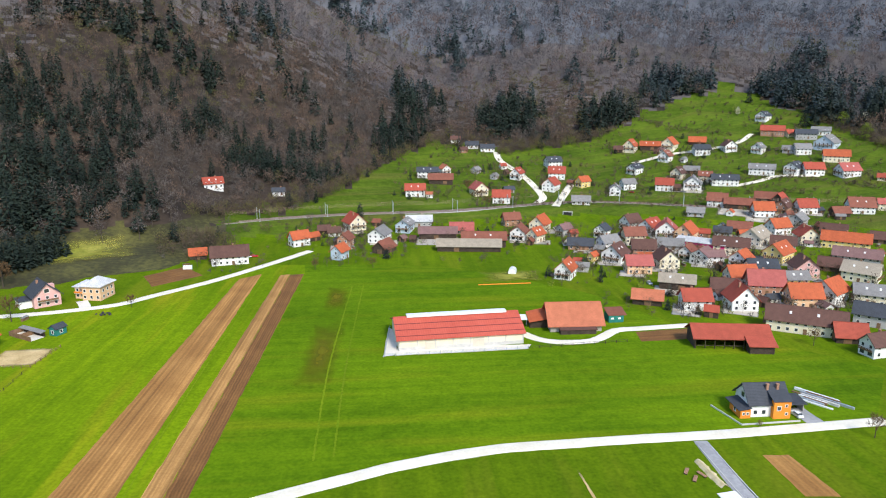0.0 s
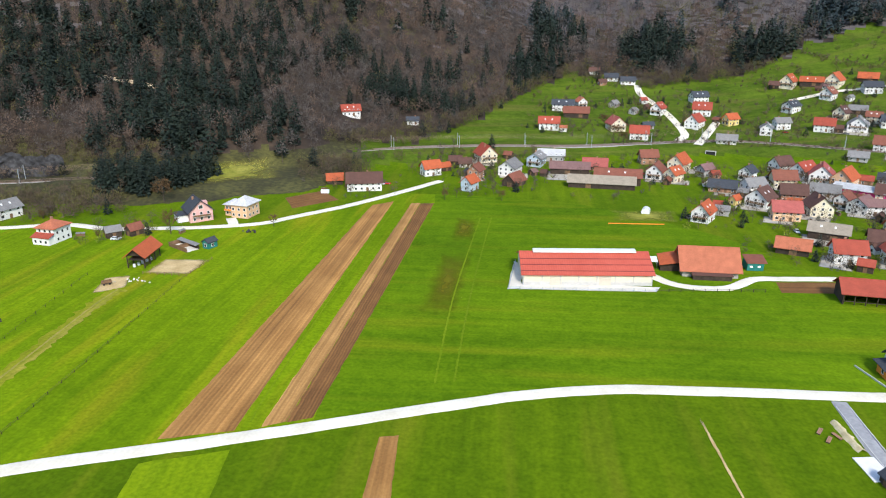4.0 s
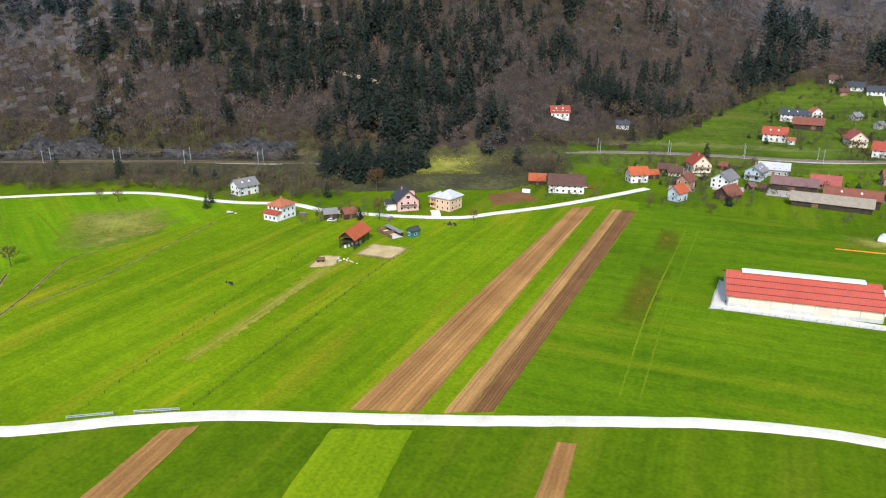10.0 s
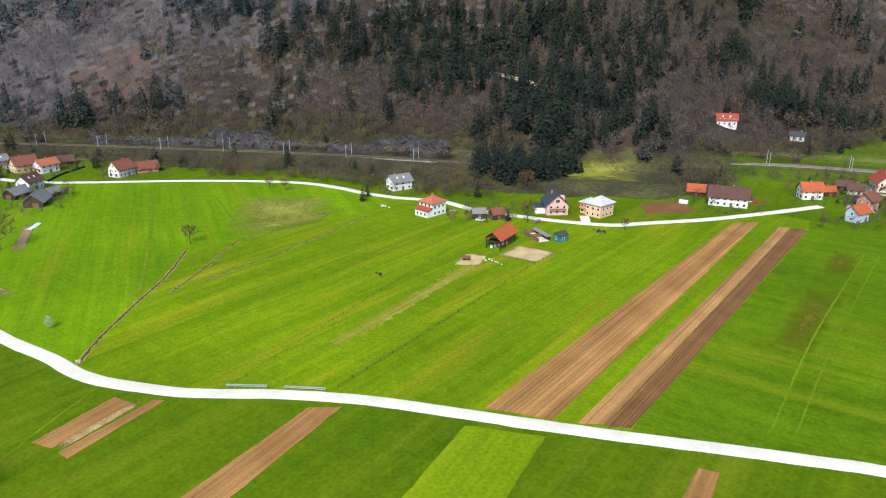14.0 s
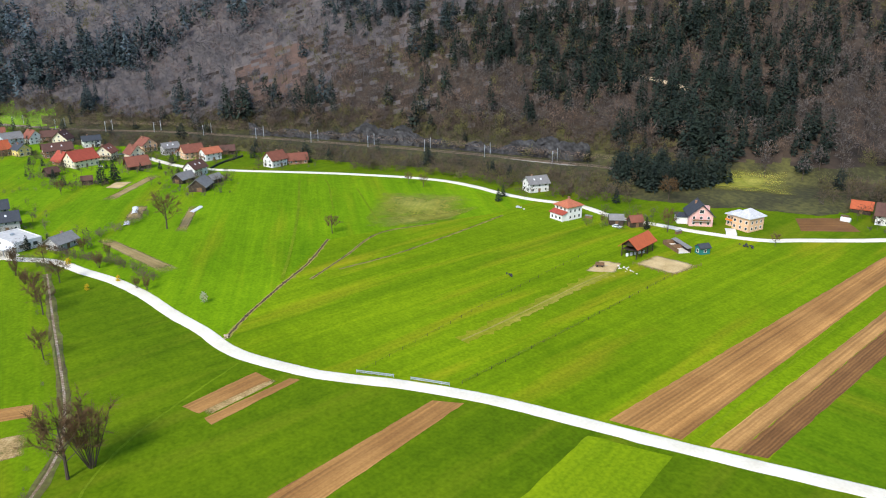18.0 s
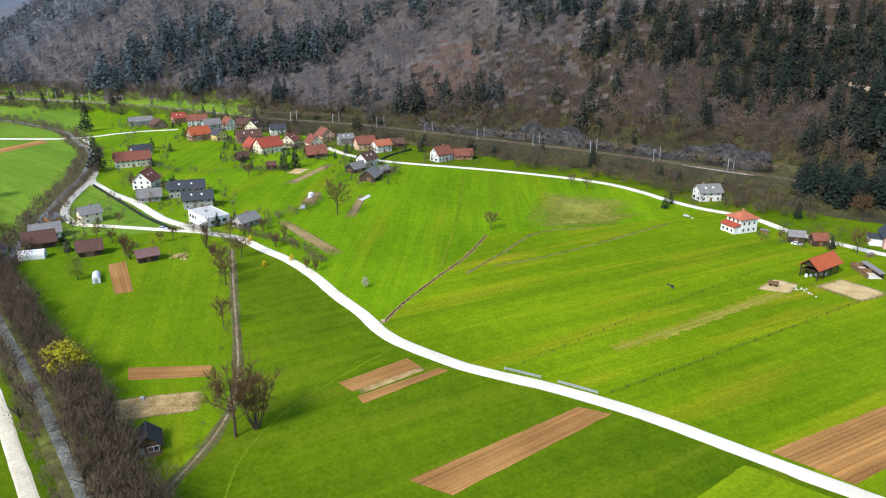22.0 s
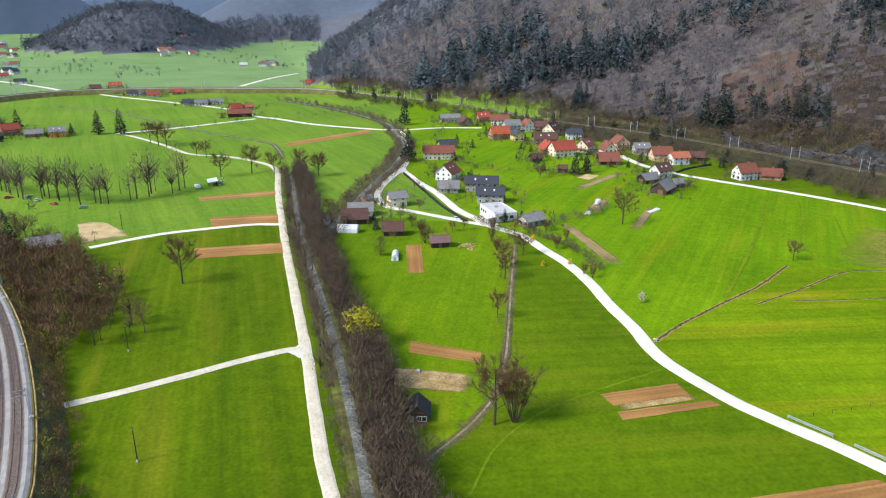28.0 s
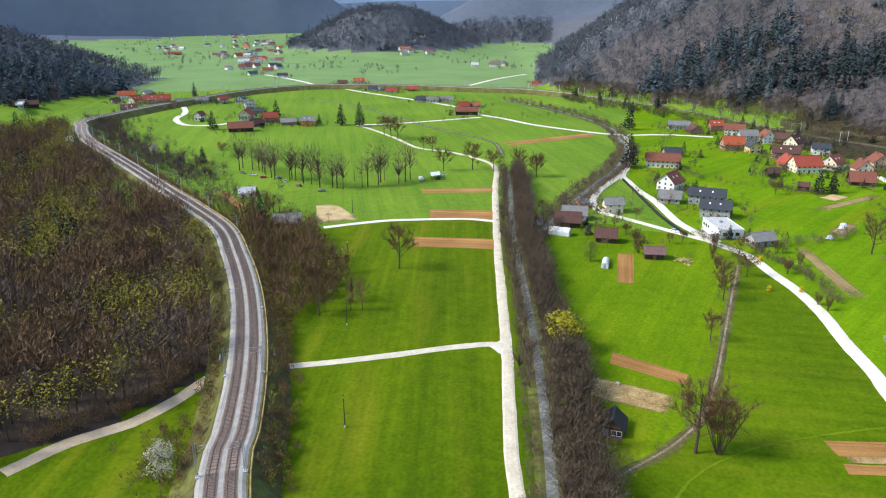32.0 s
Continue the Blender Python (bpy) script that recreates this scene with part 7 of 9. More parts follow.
thicket("slope_hedge", np.vstack([along([(165, 602), (248, 596), (302, 584), (350, 548)], 6, 1.6, 53), along([(215, 786), (259, 749)], 4, 1.8, 54), along([(20, 520), (120, 527), (220, 512)], 4, 3.0, 55), slope[ok & (rng.random(len(slope)) < 0.3)]]), 2, 5.5, [BARK, TWIG], "brown hedge and scrub on the village slope", 138)


# ---- single trees ----
def hero_bare(rng, bushy=False):
    """A leafless tree one unit high, with forking limbs and fine twigs: trunk mesh and crown mesh."""
    trunk, crown = Soup(), ([], [])
    if not bushy:
        trunk.tube((0, 0, 0), (0.01, 0.005, 0.32), 0.022, 0.015, 6).tube((0.01, 0.005, 0.32), (-0.005, 0.01, 0.78), 0.015, 0.005, 5)
    n = 13 if not bushy else 16
    for k in range(n):
        u = k / n
        z = 0.22 + 0.5 * u if not bushy else 0.0
        a = 2.399 * k + rng.normal() * 0.2
        out = (0.36 - 0.20 * u) * rng.uniform(0.8, 1.15) if not bushy else 0.30 * rng.uniform(0.35, 1.0)
        up = min(0.97, z + out * rng.uniform(0.7, 1.2)) if not bushy else rng.uniform(0.72, 0.98)
        p0 = np.array((0.0, 0.0, z)) if not bushy else np.array((math.cos(a) * 0.03, math.sin(a) * 0.03, 0))
        p2 = np.array((math.cos(a) * out, math.sin(a) * out, up))
        p1 = (p0 + p2) / 2 + np.array((0, 0, -0.015)) + rng.normal(size=3) * 0.012
        trunk.tube(p0, p1, 0.0065, 0.004, 4).tube(p1, p2, 0.004, 0.0015, 3)
        for j in range(9):
            q = p0 + (p2 - p0) * rng.uniform(0.3, 1.0)
            d = (p2 - p0) / np.linalg.norm(p2 - p0) * 0.8 + rng.normal(size=3) * 0.5 + (0, 0, 0.35)
            d /= np.linalg.norm(d)
            ln = rng.uniform(0.09, 0.19)
            crown[1].append(tuple(range(len(crown[0]), len(crown[0]) + 3)))
            crown[0].extend(twig(rng, q, d, ln, 0.0055))
            for i in range(30):
                b = q + d * ln * rng.uniform(0.2, 1.0)
                crown[1].append(tuple(range(len(crown[0]), len(crown[0]) + 3)))
                crown[0].extend(twig(rng, b, d + rng.normal(size=3) * 0.6 + (0, 0, 0.2), rng.uniform(0.05, 0.13), 0.0034))
    return trunk.mesh("trunk", BARK), mesh_of("crown", crown[0], crown[1], TWIG_NEAR)


def split_template(t, crown_mat):
    v, f, idx = t
    out = []
    for slot, mat, name in ((0, BARK, "trunk"), (1, crown_mat, "crown")):
        sel = f[idx == slot]
        used, inv = np.unique(sel.ravel(), return_inverse=True)
        out.append(raw_mesh(name, v[used], inv.reshape(-1, 3), [mat]))
    return out


def trunked_fir(rng):
    v, f, idx = fir_template(rng, 420, width=0.20)
    return Soup().tube((0, 0, 0), (0, 0, 0.9), 0.02, 0.004, 6).mesh("trunk", BARK), split_template((v, f, idx), NEEDLE)[1]


def trunked_leafy(rng, mat, clumps=46, size=0.034, spread=0.34, base=0.22):
    v, f, idx = leafy_template(rng, clumps, 26, spread=spread, base=base, size=size)
    trunk, _ = hero_bare(rng)
    return trunk, split_template((v, f, idx), mat)[1]


rng = np.random.default_rng(12)
HEROES = {"bare": [hero_bare(rng) for _ in range(5)], "bush": [hero_bare(rng, True) for _ in range(3)], "fir": [trunked_fir(rng) for _ in range(3)],
          "spruce": [trunked_fir(rng)], "willow": [trunked_leafy(rng, WILLOW, 60, 0.045, 0.42, 0.30)], "blossom": [trunked_leafy(rng, PETAL)],
          "leafy": [trunked_leafy(rng, LEAF)], "gold": [trunked_leafy(rng, GOLD, 34, 0.08, 0.40, 0.10)]}
TREE_WORDS = {"bare": ("leafless spreading tree with grey-brown twigs", "tree"), "bush": ("bare many-stemmed brown shrub", "shrub"), "fir": ("tall dark green conifer", "conifer"),
              "spruce": ("dark green spruce by the hamlet", "conifer"), "willow": ("yellow-green budding willow beside the stream", "tree"), "blossom": ("small fruit tree in white blossom", "tree"),
              "leafy": ("tree in fresh yellow-green leaf", "tree"), "gold": ("bright yellow flowering forsythia bush", "shrub")}
tree_turn = random.Random(4)


def tree(kind, x, y, h):
    label, cat = TREE_WORDS[kind]
    t = thing("shrub" if cat == "shrub" else "tree", x, y, tree_turn.uniform(0, 360), label, cat, "single trees")
    w = h * tree_turn.uniform(0.9, 1.1) * (1.15 if kind == "bush" else 1.0) * (1.25 if kind == "fir" else 1.0)
    t.scale = (w, w, h)
    trunk, crown = tree_turn.choice(HEROES[kind])
    part("trunk", trunk, t)
    part("crown", crown, t)
    return t


tree("bare", -258.7, -95.2, 20.5)
tree("bare", -205.0, -105.6, 13.2)
tree("bare", -279.2, 156.3, 9.6)
tree("bare", -156.5, 17.1, 19.2)
tree("bush", -157.9, 22.5, 17.8)
tree("bare", -455.6, -99.1, 15.7)
tree("bare", -449.9, -69.2, 16.1)
tree("bare", -449.6, -132.2, 16.5)
tree("bare", -460.5, -114.8, 19.9)
tree("bare", -512.7, -159.8, 13.4)
tree("bare", -520.0, -169.0, 11.8)
tree("bare", -681.1, -179.8, 5.8)
tree("bare", -565.3, -213.1, 19.9)
tree("bare", -558.8, -204.6, 17.7)
tree("bare", -577.6, -224.1, 18.4)
tree("bare", -451.3, -303.6, 11.7)
tree("bare", -465.5, -83.7, 15.9)
tree("bare", -449.3, -69.1, 15.3)
tree("bare", -335.4, 98.1, 18.8)
tree("bare", -440.0, 73.1, 9.0)
tree("fir", -302.5, -185.0, 15.4)
tree("fir", -451.2, 97.9, 14.7)
tree("fir", -454.6, 106.0, 15.7)
tree("fir", -498.4, -12.0, 24.2)
tree("fir", -622.4, -285.2, 21.3)
tree("fir", -620.7, -265.2, 23.3)
tree("fir", -623.2, -308.7, 10.3)
tree("fir", -563.1, -386.8, 17.9)
tree("fir", -425.2, -302.8, 13.0)
tree("fir", -646.8, -367.7, 19.5)
tree("fir", -671.4, -19.5, 24.3)
tree("spruce", -795.3, -568.2, 19.0)
tree("willow", -202.9, -20.6, 13.5)
tree("blossom", -433.3, -349.2, 12.0)
tree("blossom", -225.0, -176.6, 11.3)
tree("blossom", -111.5, -98.9, 10.4)
tree("blossom", -425.2, -415.6, 14.7)
tree("blossom", -235.3, 78.3, 4.6)
tree("bush", -325.0, 58.3, 5.8)
tree("bush", -297.7, 58.4, 7.0)
tree("bush", -309.2, 64.8, 6.1)
tree("gold", -310.3, 49.7, 2.8)
tree("gold", -277.3, 60.4, 2.6)
tree("gold", -275.1, 48.7, 2.5)
tree("bush", -265.5, 63.8, 5.0)
tree("bush", -260.8, 66.2, 5.4)
tree("bare", -289.7, 42.2, 10.5)
tree("bare", -319.6, 42.3, 8.5)
tree("bare", -273.9, 31.5, 12.5)
tree("bare", -260.5, 31.1, 12.1)
tree("bare", -223.1, 24.5, 10.8)
tree("fir", -278.9, 265.9, 7.3)
tree("bare", -139.9, 300.9, 6.4)
tree("bare", -182.1, 281.3, 11.7)
tree("bare", 142.5, 254.2, 7.3)
tree("bush", 93.6, 189.6, 2.1)
tree("bare", 123.5, 182.9, 7.7)
tree("bare", -325.3, 244.9, 7.6)
tree("bare", -336.8, 242.6, 7.8)
tree("bare", -334.0, -6.7, 7.0)
tree("bare", -363.7, -3.2, 6.9)
tree("bare", -345.3, -13.1, 6.0)
tree("bare", -325.3, 12.7, 5.7)
tree("bush", -321.9, -2.2, 7.4)
tree("bush", -307.9, -0.5, 8.2)
tree("leafy", -290.7, -20.0, 9.9)
tree("bare", -327.6, 18.4, 6.9)
tree("bush", -326.8, 32.3, 6.3)
tree("bush", -309.2, 30.3, 7.2)
tree("bush", -296.4, 31.4, 6.4)
tree("fir", 79.4, 340.4, 5.5)
tree("leafy", 74.9, 420.3, 6.5)
tree("bare", -37.9, 367.5, 6.4)
tree("bare", -68.5, 364.0, 6.4)
tree("bare", 31.4, 261.4, 1.2)
tree("gold", 51.7, 494.1, 4.1)
tree("fir", -273.4, 257.1, 7.7)
tree("fir", -366.3, 279.1, 11.6)
tree("bare", -213.6, 327.9, 13.4)
tree("bare", 26.5, 534.2, 11.5)
tree("bare", 32.6, 512.5, 11.1)
tree("bare", 20.2, 567.6, 10.3)
tree("leafy", 327.7, 804.7, 9.8)
tree("blossom", 327.3, 795.3, 9.7)
tree("blossom", 433.8, 734.4, 11.0)
tree("leafy", 406.8, 726.8, 16.2)
tree("leafy", 403.1, 678.3, 17.9)
tree("fir", 382.2, 734.9, 21.5)
tree("fir", 373.5, 737.3, 20.1)
tree("fir", 355.4, 835.2, 16.1)
tree("bare", -359.3, -51.1, 8.8)
tree("bare", -472.0, -114.0, 4.1)


# ---- the large farm buildings ----
def slab_roof(t, a, b, c, d, mat, name="roof", thick=0.2, label=""):
    """A sloping slab over four corners."""
    lo = [Vector(p) for p in (a, b, c, d)]
    hi = [p + Vector((0, 0, thick)) for p in lo]
    return part(name, mesh_of(name, lo + hi, [(3, 2, 1, 0), (4, 5, 6, 7), (0, 1, 5, 4), (1, 2, 6, 5), (2, 3, 7, 6), (3, 0, 4, 7)], mat), t, label)


def riding_hall():
    L, W, h, rise = 48.5, 24.0, 4.6, 4.6
    t = thing("riding_hall", 5.2, 264.3, 9.8, "long beige riding hall with a salmon-red metal roof", "barn")
    s = Soup()
    s.add([(-L / 2, -W / 2, 0), (L / 2, -W / 2, 0), (L / 2, W / 2, 0), (-L / 2, W / 2, 0), (-L / 2, -W / 2, h), (L / 2, -W / 2, h), (L / 2, W / 2, h), (-L / 2, W / 2, h), (-L / 2, 0, h + rise), (L / 2, 0, h + rise)],
          [(0, 1, 5, 4), (2, 3, 7, 6), (1, 2, 6, 9, 5), (3, 0, 4, 8, 7)])
    part("wall", s.mesh("wall", WALLS["cream"]), t)
    base = Soup().box(-L / 2 - 0.06, L / 2 + 0.06, -W / 2 - 0.08, -W / 2 + 0.1, 0, 1.4)
    part("plinth", base.mesh("plinth", CONCRETE), t, "pale concrete plinth")
    roof = banded(material("salmon_sheet_roof", (0.47, 0.082, 0.050), (0.58, 0.120, 0.076), scale=0.1, fine=0.8, rough=0.5), "X", 0.9, 0.12, 0.02)
    part("roof", gable_roof(L, W, h, rise, 0.9).mesh("roof", roof), t)
    seam = material("dark_roof_seam", (0.13, 0.03, 0.03), (0.2, 0.05, 0.05), scale=1)
    k = rise / (W / 2)
    for u in (0.33, 0.58, 0.84):
        y = -u * (W / 2 + 0.9)
        z = h + rise + y * k + 0.29
        part("roof_seam", Soup().add([(-L / 2 - 0.9, y - 0.15, z - 0.15 * k + 0.02), (L / 2 + 0.9, y - 0.15, z - 0.15 * k + 0.02), (L / 2 + 0.9, y + 0.15, z + 0.15 * k + 0.08), (-L / 2 - 0.9, y + 0.15, z + 0.15 * k + 0.08)], [(0, 1, 2, 3)]).mesh("roof_seam", seam), t)
    ridge = Soup().prism([(-L / 2 + 4.5, h + rise + 0.2), (L / 2 - 4.2, h + rise + 0.2), (L / 2 - 4.2, h + rise + 0.95), (-L / 2 + 4.5, h + rise + 0.95)], -1.5, 1.5)
    part("ridge_skylight", ridge.mesh("ridge_skylight", PLASTIC), t, "white translucent ridge skylight")
    for i in range(8):
        x = -L / 2 + 0.2 + i * (L - 0.4) / 7
        part("pillar", Soup().box(x - 0.18, x + 0.18, -W / 2 - 0.22, -W / 2, 0, h).mesh("pillar", CONCRETE), t)
    for x in (-12, 6.5):
        part("sliding_door", Soup().box(x - 2.2, x + 2.2, -W / 2 - 0.14, -W / 2, 0.0, 3.6).mesh("sliding_door", WALLS["beige"]), t)


riding_hall()


def tiled_barn():
    t = thing("stone_barn", 53.5, 277.0, 3.6, "broad stone barn with a weathered red tiled roof", "barn")
    L, W, h, rise = 21.0, 15.0, 3.6, 6.4
    s = Soup()
    s.add([(-L / 2, -W / 2, 0), (L / 2, -W / 2, 0), (L / 2, W / 2, 0), (-L / 2, W / 2, 0), (-L / 2, -W / 2, h), (L / 2, -W / 2, h), (L / 2, W / 2, h), (-L / 2, W / 2, h), (-L / 2, 0, h + rise), (L / 2, 0, h + rise)],
          [(0, 1, 5, 4), (2, 3, 7, 6), (1, 2, 6, 9, 5), (3, 0, 4, 8, 7)])
    part("wall", s.mesh("wall", WALLS["stone"]), t)
    part("roof", gable_roof(L, W, h, rise, 1.3, 0.3).mesh("roof", ROOFS["pale_red"]), t)
    part("lean_to", Soup().box(-7, 7.5, -W / 2 - 3.2, -W / 2 - 0.1, 0, 1.9).mesh("lean_to", DARKWOOD), t, "dark timber lean-to")
    slab_roof(t, (-7.4, -W / 2 - 3.6, 1.9), (7.9, -W / 2 - 3.6, 1.9), (7.9, -W / 2, 2.6), (-7.4, -W / 2, 2.6), ROOFS["brown"], "lean_to_roof")
    part("side_wing", Soup().box(-L / 2 - 7.5, -L / 2 - 0.05, -2, 5, 0, 2.8).mesh("side_wing", DARKWOOD), t)
    slab_roof(t, (-L / 2 - 8, -3.2, 2.7), (-L / 2 - 0.4, -3.2, 4.0), (-L / 2 - 0.4, 5.6, 6.0), (-L / 2 - 8, 5.6, 4.4), ROOFS["orange"], "wing_roof")
    slab_roof(t, (-L / 2 - 12, -0.5, 3.0), (-L / 2 - 8.2, -0.5, 3.0), (-L / 2 - 8.2, 4.5, 3.6), (-L / 2 - 12, 4.5, 3.6), PLASTIC, "canopy", label="white canopy roof")
    for x in (-11.6, -8.6):
        part("canopy_post", Soup().tube((-L / 2 + x + 0.0, -0.3, 0), (-L / 2 + x, -0.3, 3.0), 0.09, 0.09, 6).mesh("canopy_post", GALV), t)
    c = thing("container", 72.5, 283.5, 6, "teal sheet-metal container under a rusty roof", "container")
    part("body", Soup().box(-3.2, 3.2, -3, 3, 0.0, 3.2).mesh("body", TEAL), c)
    slab_roof(c, (-3.6, -3.4, 3.2), (4.4, -3.4, 3.2), (4.4, 3.6, 4.6), (-3.6, 3.6, 4.6), ROOFS["rust"])
    for x in (-1.6, 1.4):
        part("emblem", Soup().box(x - 0.6, x + 0.6, -3.03, -3.0, 1.4, 2.2).mesh("emblem", WHITE), c, "pale painted emblem")


tiled_barn()


def hay_barn():
    t = thing("hay_barn", 110.0, 256.0, -3.5, "open-fronted dark timber hay barn with a bright red roof", "barn")
    L, W, h, rise = 28.0, 11.0, 4.6, 3.4
    w = Soup().box(-L / 2, L / 2, W / 2 - 0.2, W / 2, 0, h).box(-L / 2, -L / 2 + 0.2, -W / 2, W / 2 - 0.2, 0, h).box(L / 2 - 0.2, L / 2, -W / 2, W / 2 - 0.2, 0, h)
    part("wall", w.mesh("wall", DARKWOOD), t)
    for x in (-L / 2, L / 2 - 0.2):
        part("gable", Soup().add([(x, -W / 2, h), (x, W / 2, h), (x, 0, h + rise), (x + 0.2, -W / 2, h), (x + 0.2, W / 2, h), (x + 0.2, 0, h + rise)], [(0, 2, 1), (3, 4, 5), (0, 1, 4, 3), (1, 2, 5, 4), (2, 0, 3, 5)]).mesh("gable", DARKWOOD), t)
    part("roof", gable_roof(L, W, h, rise, 1.0).mesh("roof", ROOFS["red"]), t)
    for i in range(6):
        x = -L / 2 + 0.3 + i * 3.6
        part("post", Soup().box(x - 0.15, x + 0.15, -W / 2, -W / 2 + 0.3, 0, h).mesh("post", DARKWOOD), t)
    part("front_rail", Soup().box(-L / 2, 4.5, -W / 2 - 0.05, -W / 2 + 0.05, 1.2, 1.45).mesh("front_rail", DARKWOOD), t)
    part("wing_wall", Soup().box(5.0, L / 2, -W / 2 - 4.4, -W / 2 - 0.1, 0, 3.0).mesh("wing_wall", DARKWOOD), t)
    slab_roof(t, (4.2, -W / 2 - 5.4, 3.0), (L / 2 + 0.9, -W / 2 - 5.4, 3.0), (L / 2 + 0.9, -W / 2 + 0.4, 5.1), (4.2, -W / 2 + 0.4, 5.1), ROOFS["red"], "wing_roof", 0.26)


hay_barn()


def car(x, y, rot, paint, words):
    t = thing("car", x, y, rot, words, "car", "parked cars")
    s = Soup()
    s.prism([(-2.2, 0.35), (2.2, 0.35), (2.25, 0.75), (1.95, 0.92), (1.0, 1.0), (-1.7, 1.02), (-2.2, 0.95)], -0.88, 0.88)
    part("body", s.mesh("body", CARS[paint]), t)
    c = Soup()
    c.add([(-1.75, -0.82, 1.0), (1.0, -0.82, 1.0), (1.0, 0.82, 1.0), (-1.75, 0.82, 1.0), (-1.3, -0.66, 1.46), (0.25, -0.66, 1.46), (0.25, 0.66, 1.46), (-1.3, 0.66, 1.46)], [(0, 1, 5, 4), (1, 2, 6, 5), (2, 3, 7, 6), (3, 0, 4, 7)])
    part("cabin_glass", c.mesh("cabin_glass", GLASS), t, "dark car windows")
    part("roof", Soup().box(-1.32, 0.27, -0.67, 0.67, 1.46, 1.50).mesh("roof", CARS[paint]), t)
    for wx in (-1.4, 1.4):
        for wy in (-0.86, 0.86):
            wheel = part("wheel", Soup().tube((wx, wy - 0.1, 0.32), (wx, wy + 0.1, 0.32), 0.32, 0.32, 12).mesh("wheel", MATT_BLACK), t)
            part("rim", Soup().tube((wx, wy - 0.11, 0.32), (wx, wy + 0.11, 0.32), 0.19, 0.19, 10).mesh("rim", GALV), wheel, "silver wheel rim")
    return t


def orange_house():
    t = thing("modern_house", 98.5, 200.5, 3.5, "white house with an orange annex and a dark slate roof", "house")
    L, W, h, rise = 12.0, 9.5, 4.6, 4.2
    s = Soup()
    s.add([(-L / 2, -W / 2, 0), (L / 2, -W / 2, 0), (L / 2, W / 2, 0), (-L / 2, W / 2, 0), (-L / 2, -W / 2, h), (L / 2, -W / 2, h), (L / 2, W / 2, h), (-L / 2, W / 2, h), (-L / 2, 0, h + rise), (L / 2, 0, h + rise)],
          [(0, 1, 5, 4), (2, 3, 7, 6), (1, 2, 6, 9, 5), (3, 0, 4, 8, 7)])
    part("wall", s.mesh("wall", WALLS["white"]), t)
    part("roof", gable_roof(L, W, h, rise, 0.8).mesh("roof", ROOFS["slate"]), t)
    part("annex", Soup().box(0.6, 5.9, -W / 2 - 1.6, -W / 2 - 0.02, 0, 5.6).mesh("annex", ORANGE), t, "bright orange rendered annex")
    slab_roof(t, (0.2, -W / 2 - 2.0, 5.6), (6.3, -W / 2 - 2.0, 5.6), (6.3, -1.4, 7.5), (0.2, -1.4, 7.5), ROOFS["slate"], "annex_roof", 0.22)
    part("porch", Soup().box(-L / 2 - 3.2, -L / 2 - 0.02, -W / 2 - 0.8, 1.5, 0, 2.7).mesh("porch", ORANGE), t, "orange entrance porch")
    slab_roof(t, (-L / 2 - 4.0, -W / 2 - 1.4, 2.8), (-L / 2, -W / 2 - 1.4, 3.4), (-L / 2, 3.2, 3.4), (-L / 2 - 4.0, 3.2, 2.8), ROOFS["slate"], "porch_roof", 0.2)
    for x in (0.4, 3.6):
        part("chimney", Soup().box(x - 0.35, x + 0.35, -2.0, -1.3, 6.4, 9.2).box(x - 0.45, x + 0.45, -2.1, -1.2, 9.2, 9.35).mesh("chimney", WALLS["brick"]), t, "orange brick chimney")
    for x, z, me in ((-4.2, 1.6, WINDOW), (-1.6, 1.6, WINDOW)):
        part("window", me, t, m=pose(x, -W / 2, z))
    for x, z, me in ((2.2, 3.4, WINDOW), (4.6, 1.6, SMALL_WINDOW), (4.4, 4.2, SMALL_WINDOW)):
        part("window", me, t, m=pose(x, -W / 2 - 1.6, z))
    for x in (-8.2, -7.0):
        part("window", SMALL_WINDOW, t, m=pose(x, -W / 2 - 0.8, 1.6))
    part("window", WIDE_WINDOW, t, m=pose(-L / 2, 0, 5.4, 0, 0, -90))
    part("window", WINDOW, t, m=pose(-L / 2 - 3.2, -2.0, 1.6, 0, 0, -90))
    part("carport_wall", Soup().box(L / 2 + 0.05, L / 2 + 6.5, 3.0, 3.2, 0, 2.7).box(L / 2 + 6.3, L / 2 + 6.5, -2.2, 3.0, 0, 2.7).mesh("carport_wall", WALLS["grey"]), t)
    slab_roof(t, (L / 2 + 0.1, -3.0, 2.7), (L / 2 + 7.2, -3.0, 2.7), (L / 2 + 7.2, 3.8, 3.2), (L / 2 + 0.1, 3.8, 3.2), ROOFS["slate"], "carport_roof")
    d = ribbon("driveway", [(109.5, 201.5), (110.5, 195), (112, 189.5)], [(-2.8, 0.02), (2.8, 0.02)], ASPHALT, lift=0.1)
    tagged(d, "grey paved driveway beside the house", "driveway", kind="structure")
    w = thing("garden_wall", 0, 0, 0, "low grey concrete garden wall", "wall", z=0)
    s = Soup()
    for a, b in (((84.0, 203.0), (88.5, 190.2)), ((88.5, 190.2), (107.0, 192.6))):
        n = Vector((b[1] - a[1], a[0] - b[0], 0)).normalized() * 0.12
        q = [Vector((*a, 0)) - n, Vector((*a, 0)) + n, Vector((*b, 0)) + n, Vector((*b, 0)) - n]
        s.add(q + [p + Vector((0, 0, 0.5)) for p in q], [(3, 2, 1, 0), (4, 5, 6, 7), (0, 1, 5, 4), (1, 2, 6, 5), (2, 3, 7, 6), (3, 0, 4, 7)])
        part("wall_run", s.mesh("wall_run", CONCRETE), w)
        s = Soup()
    rng = random.Random(9)
    pile = thing("material_pile", 119.5, 207, -48, "rows of stacked boards and pipes under tarpaulin", "pile")
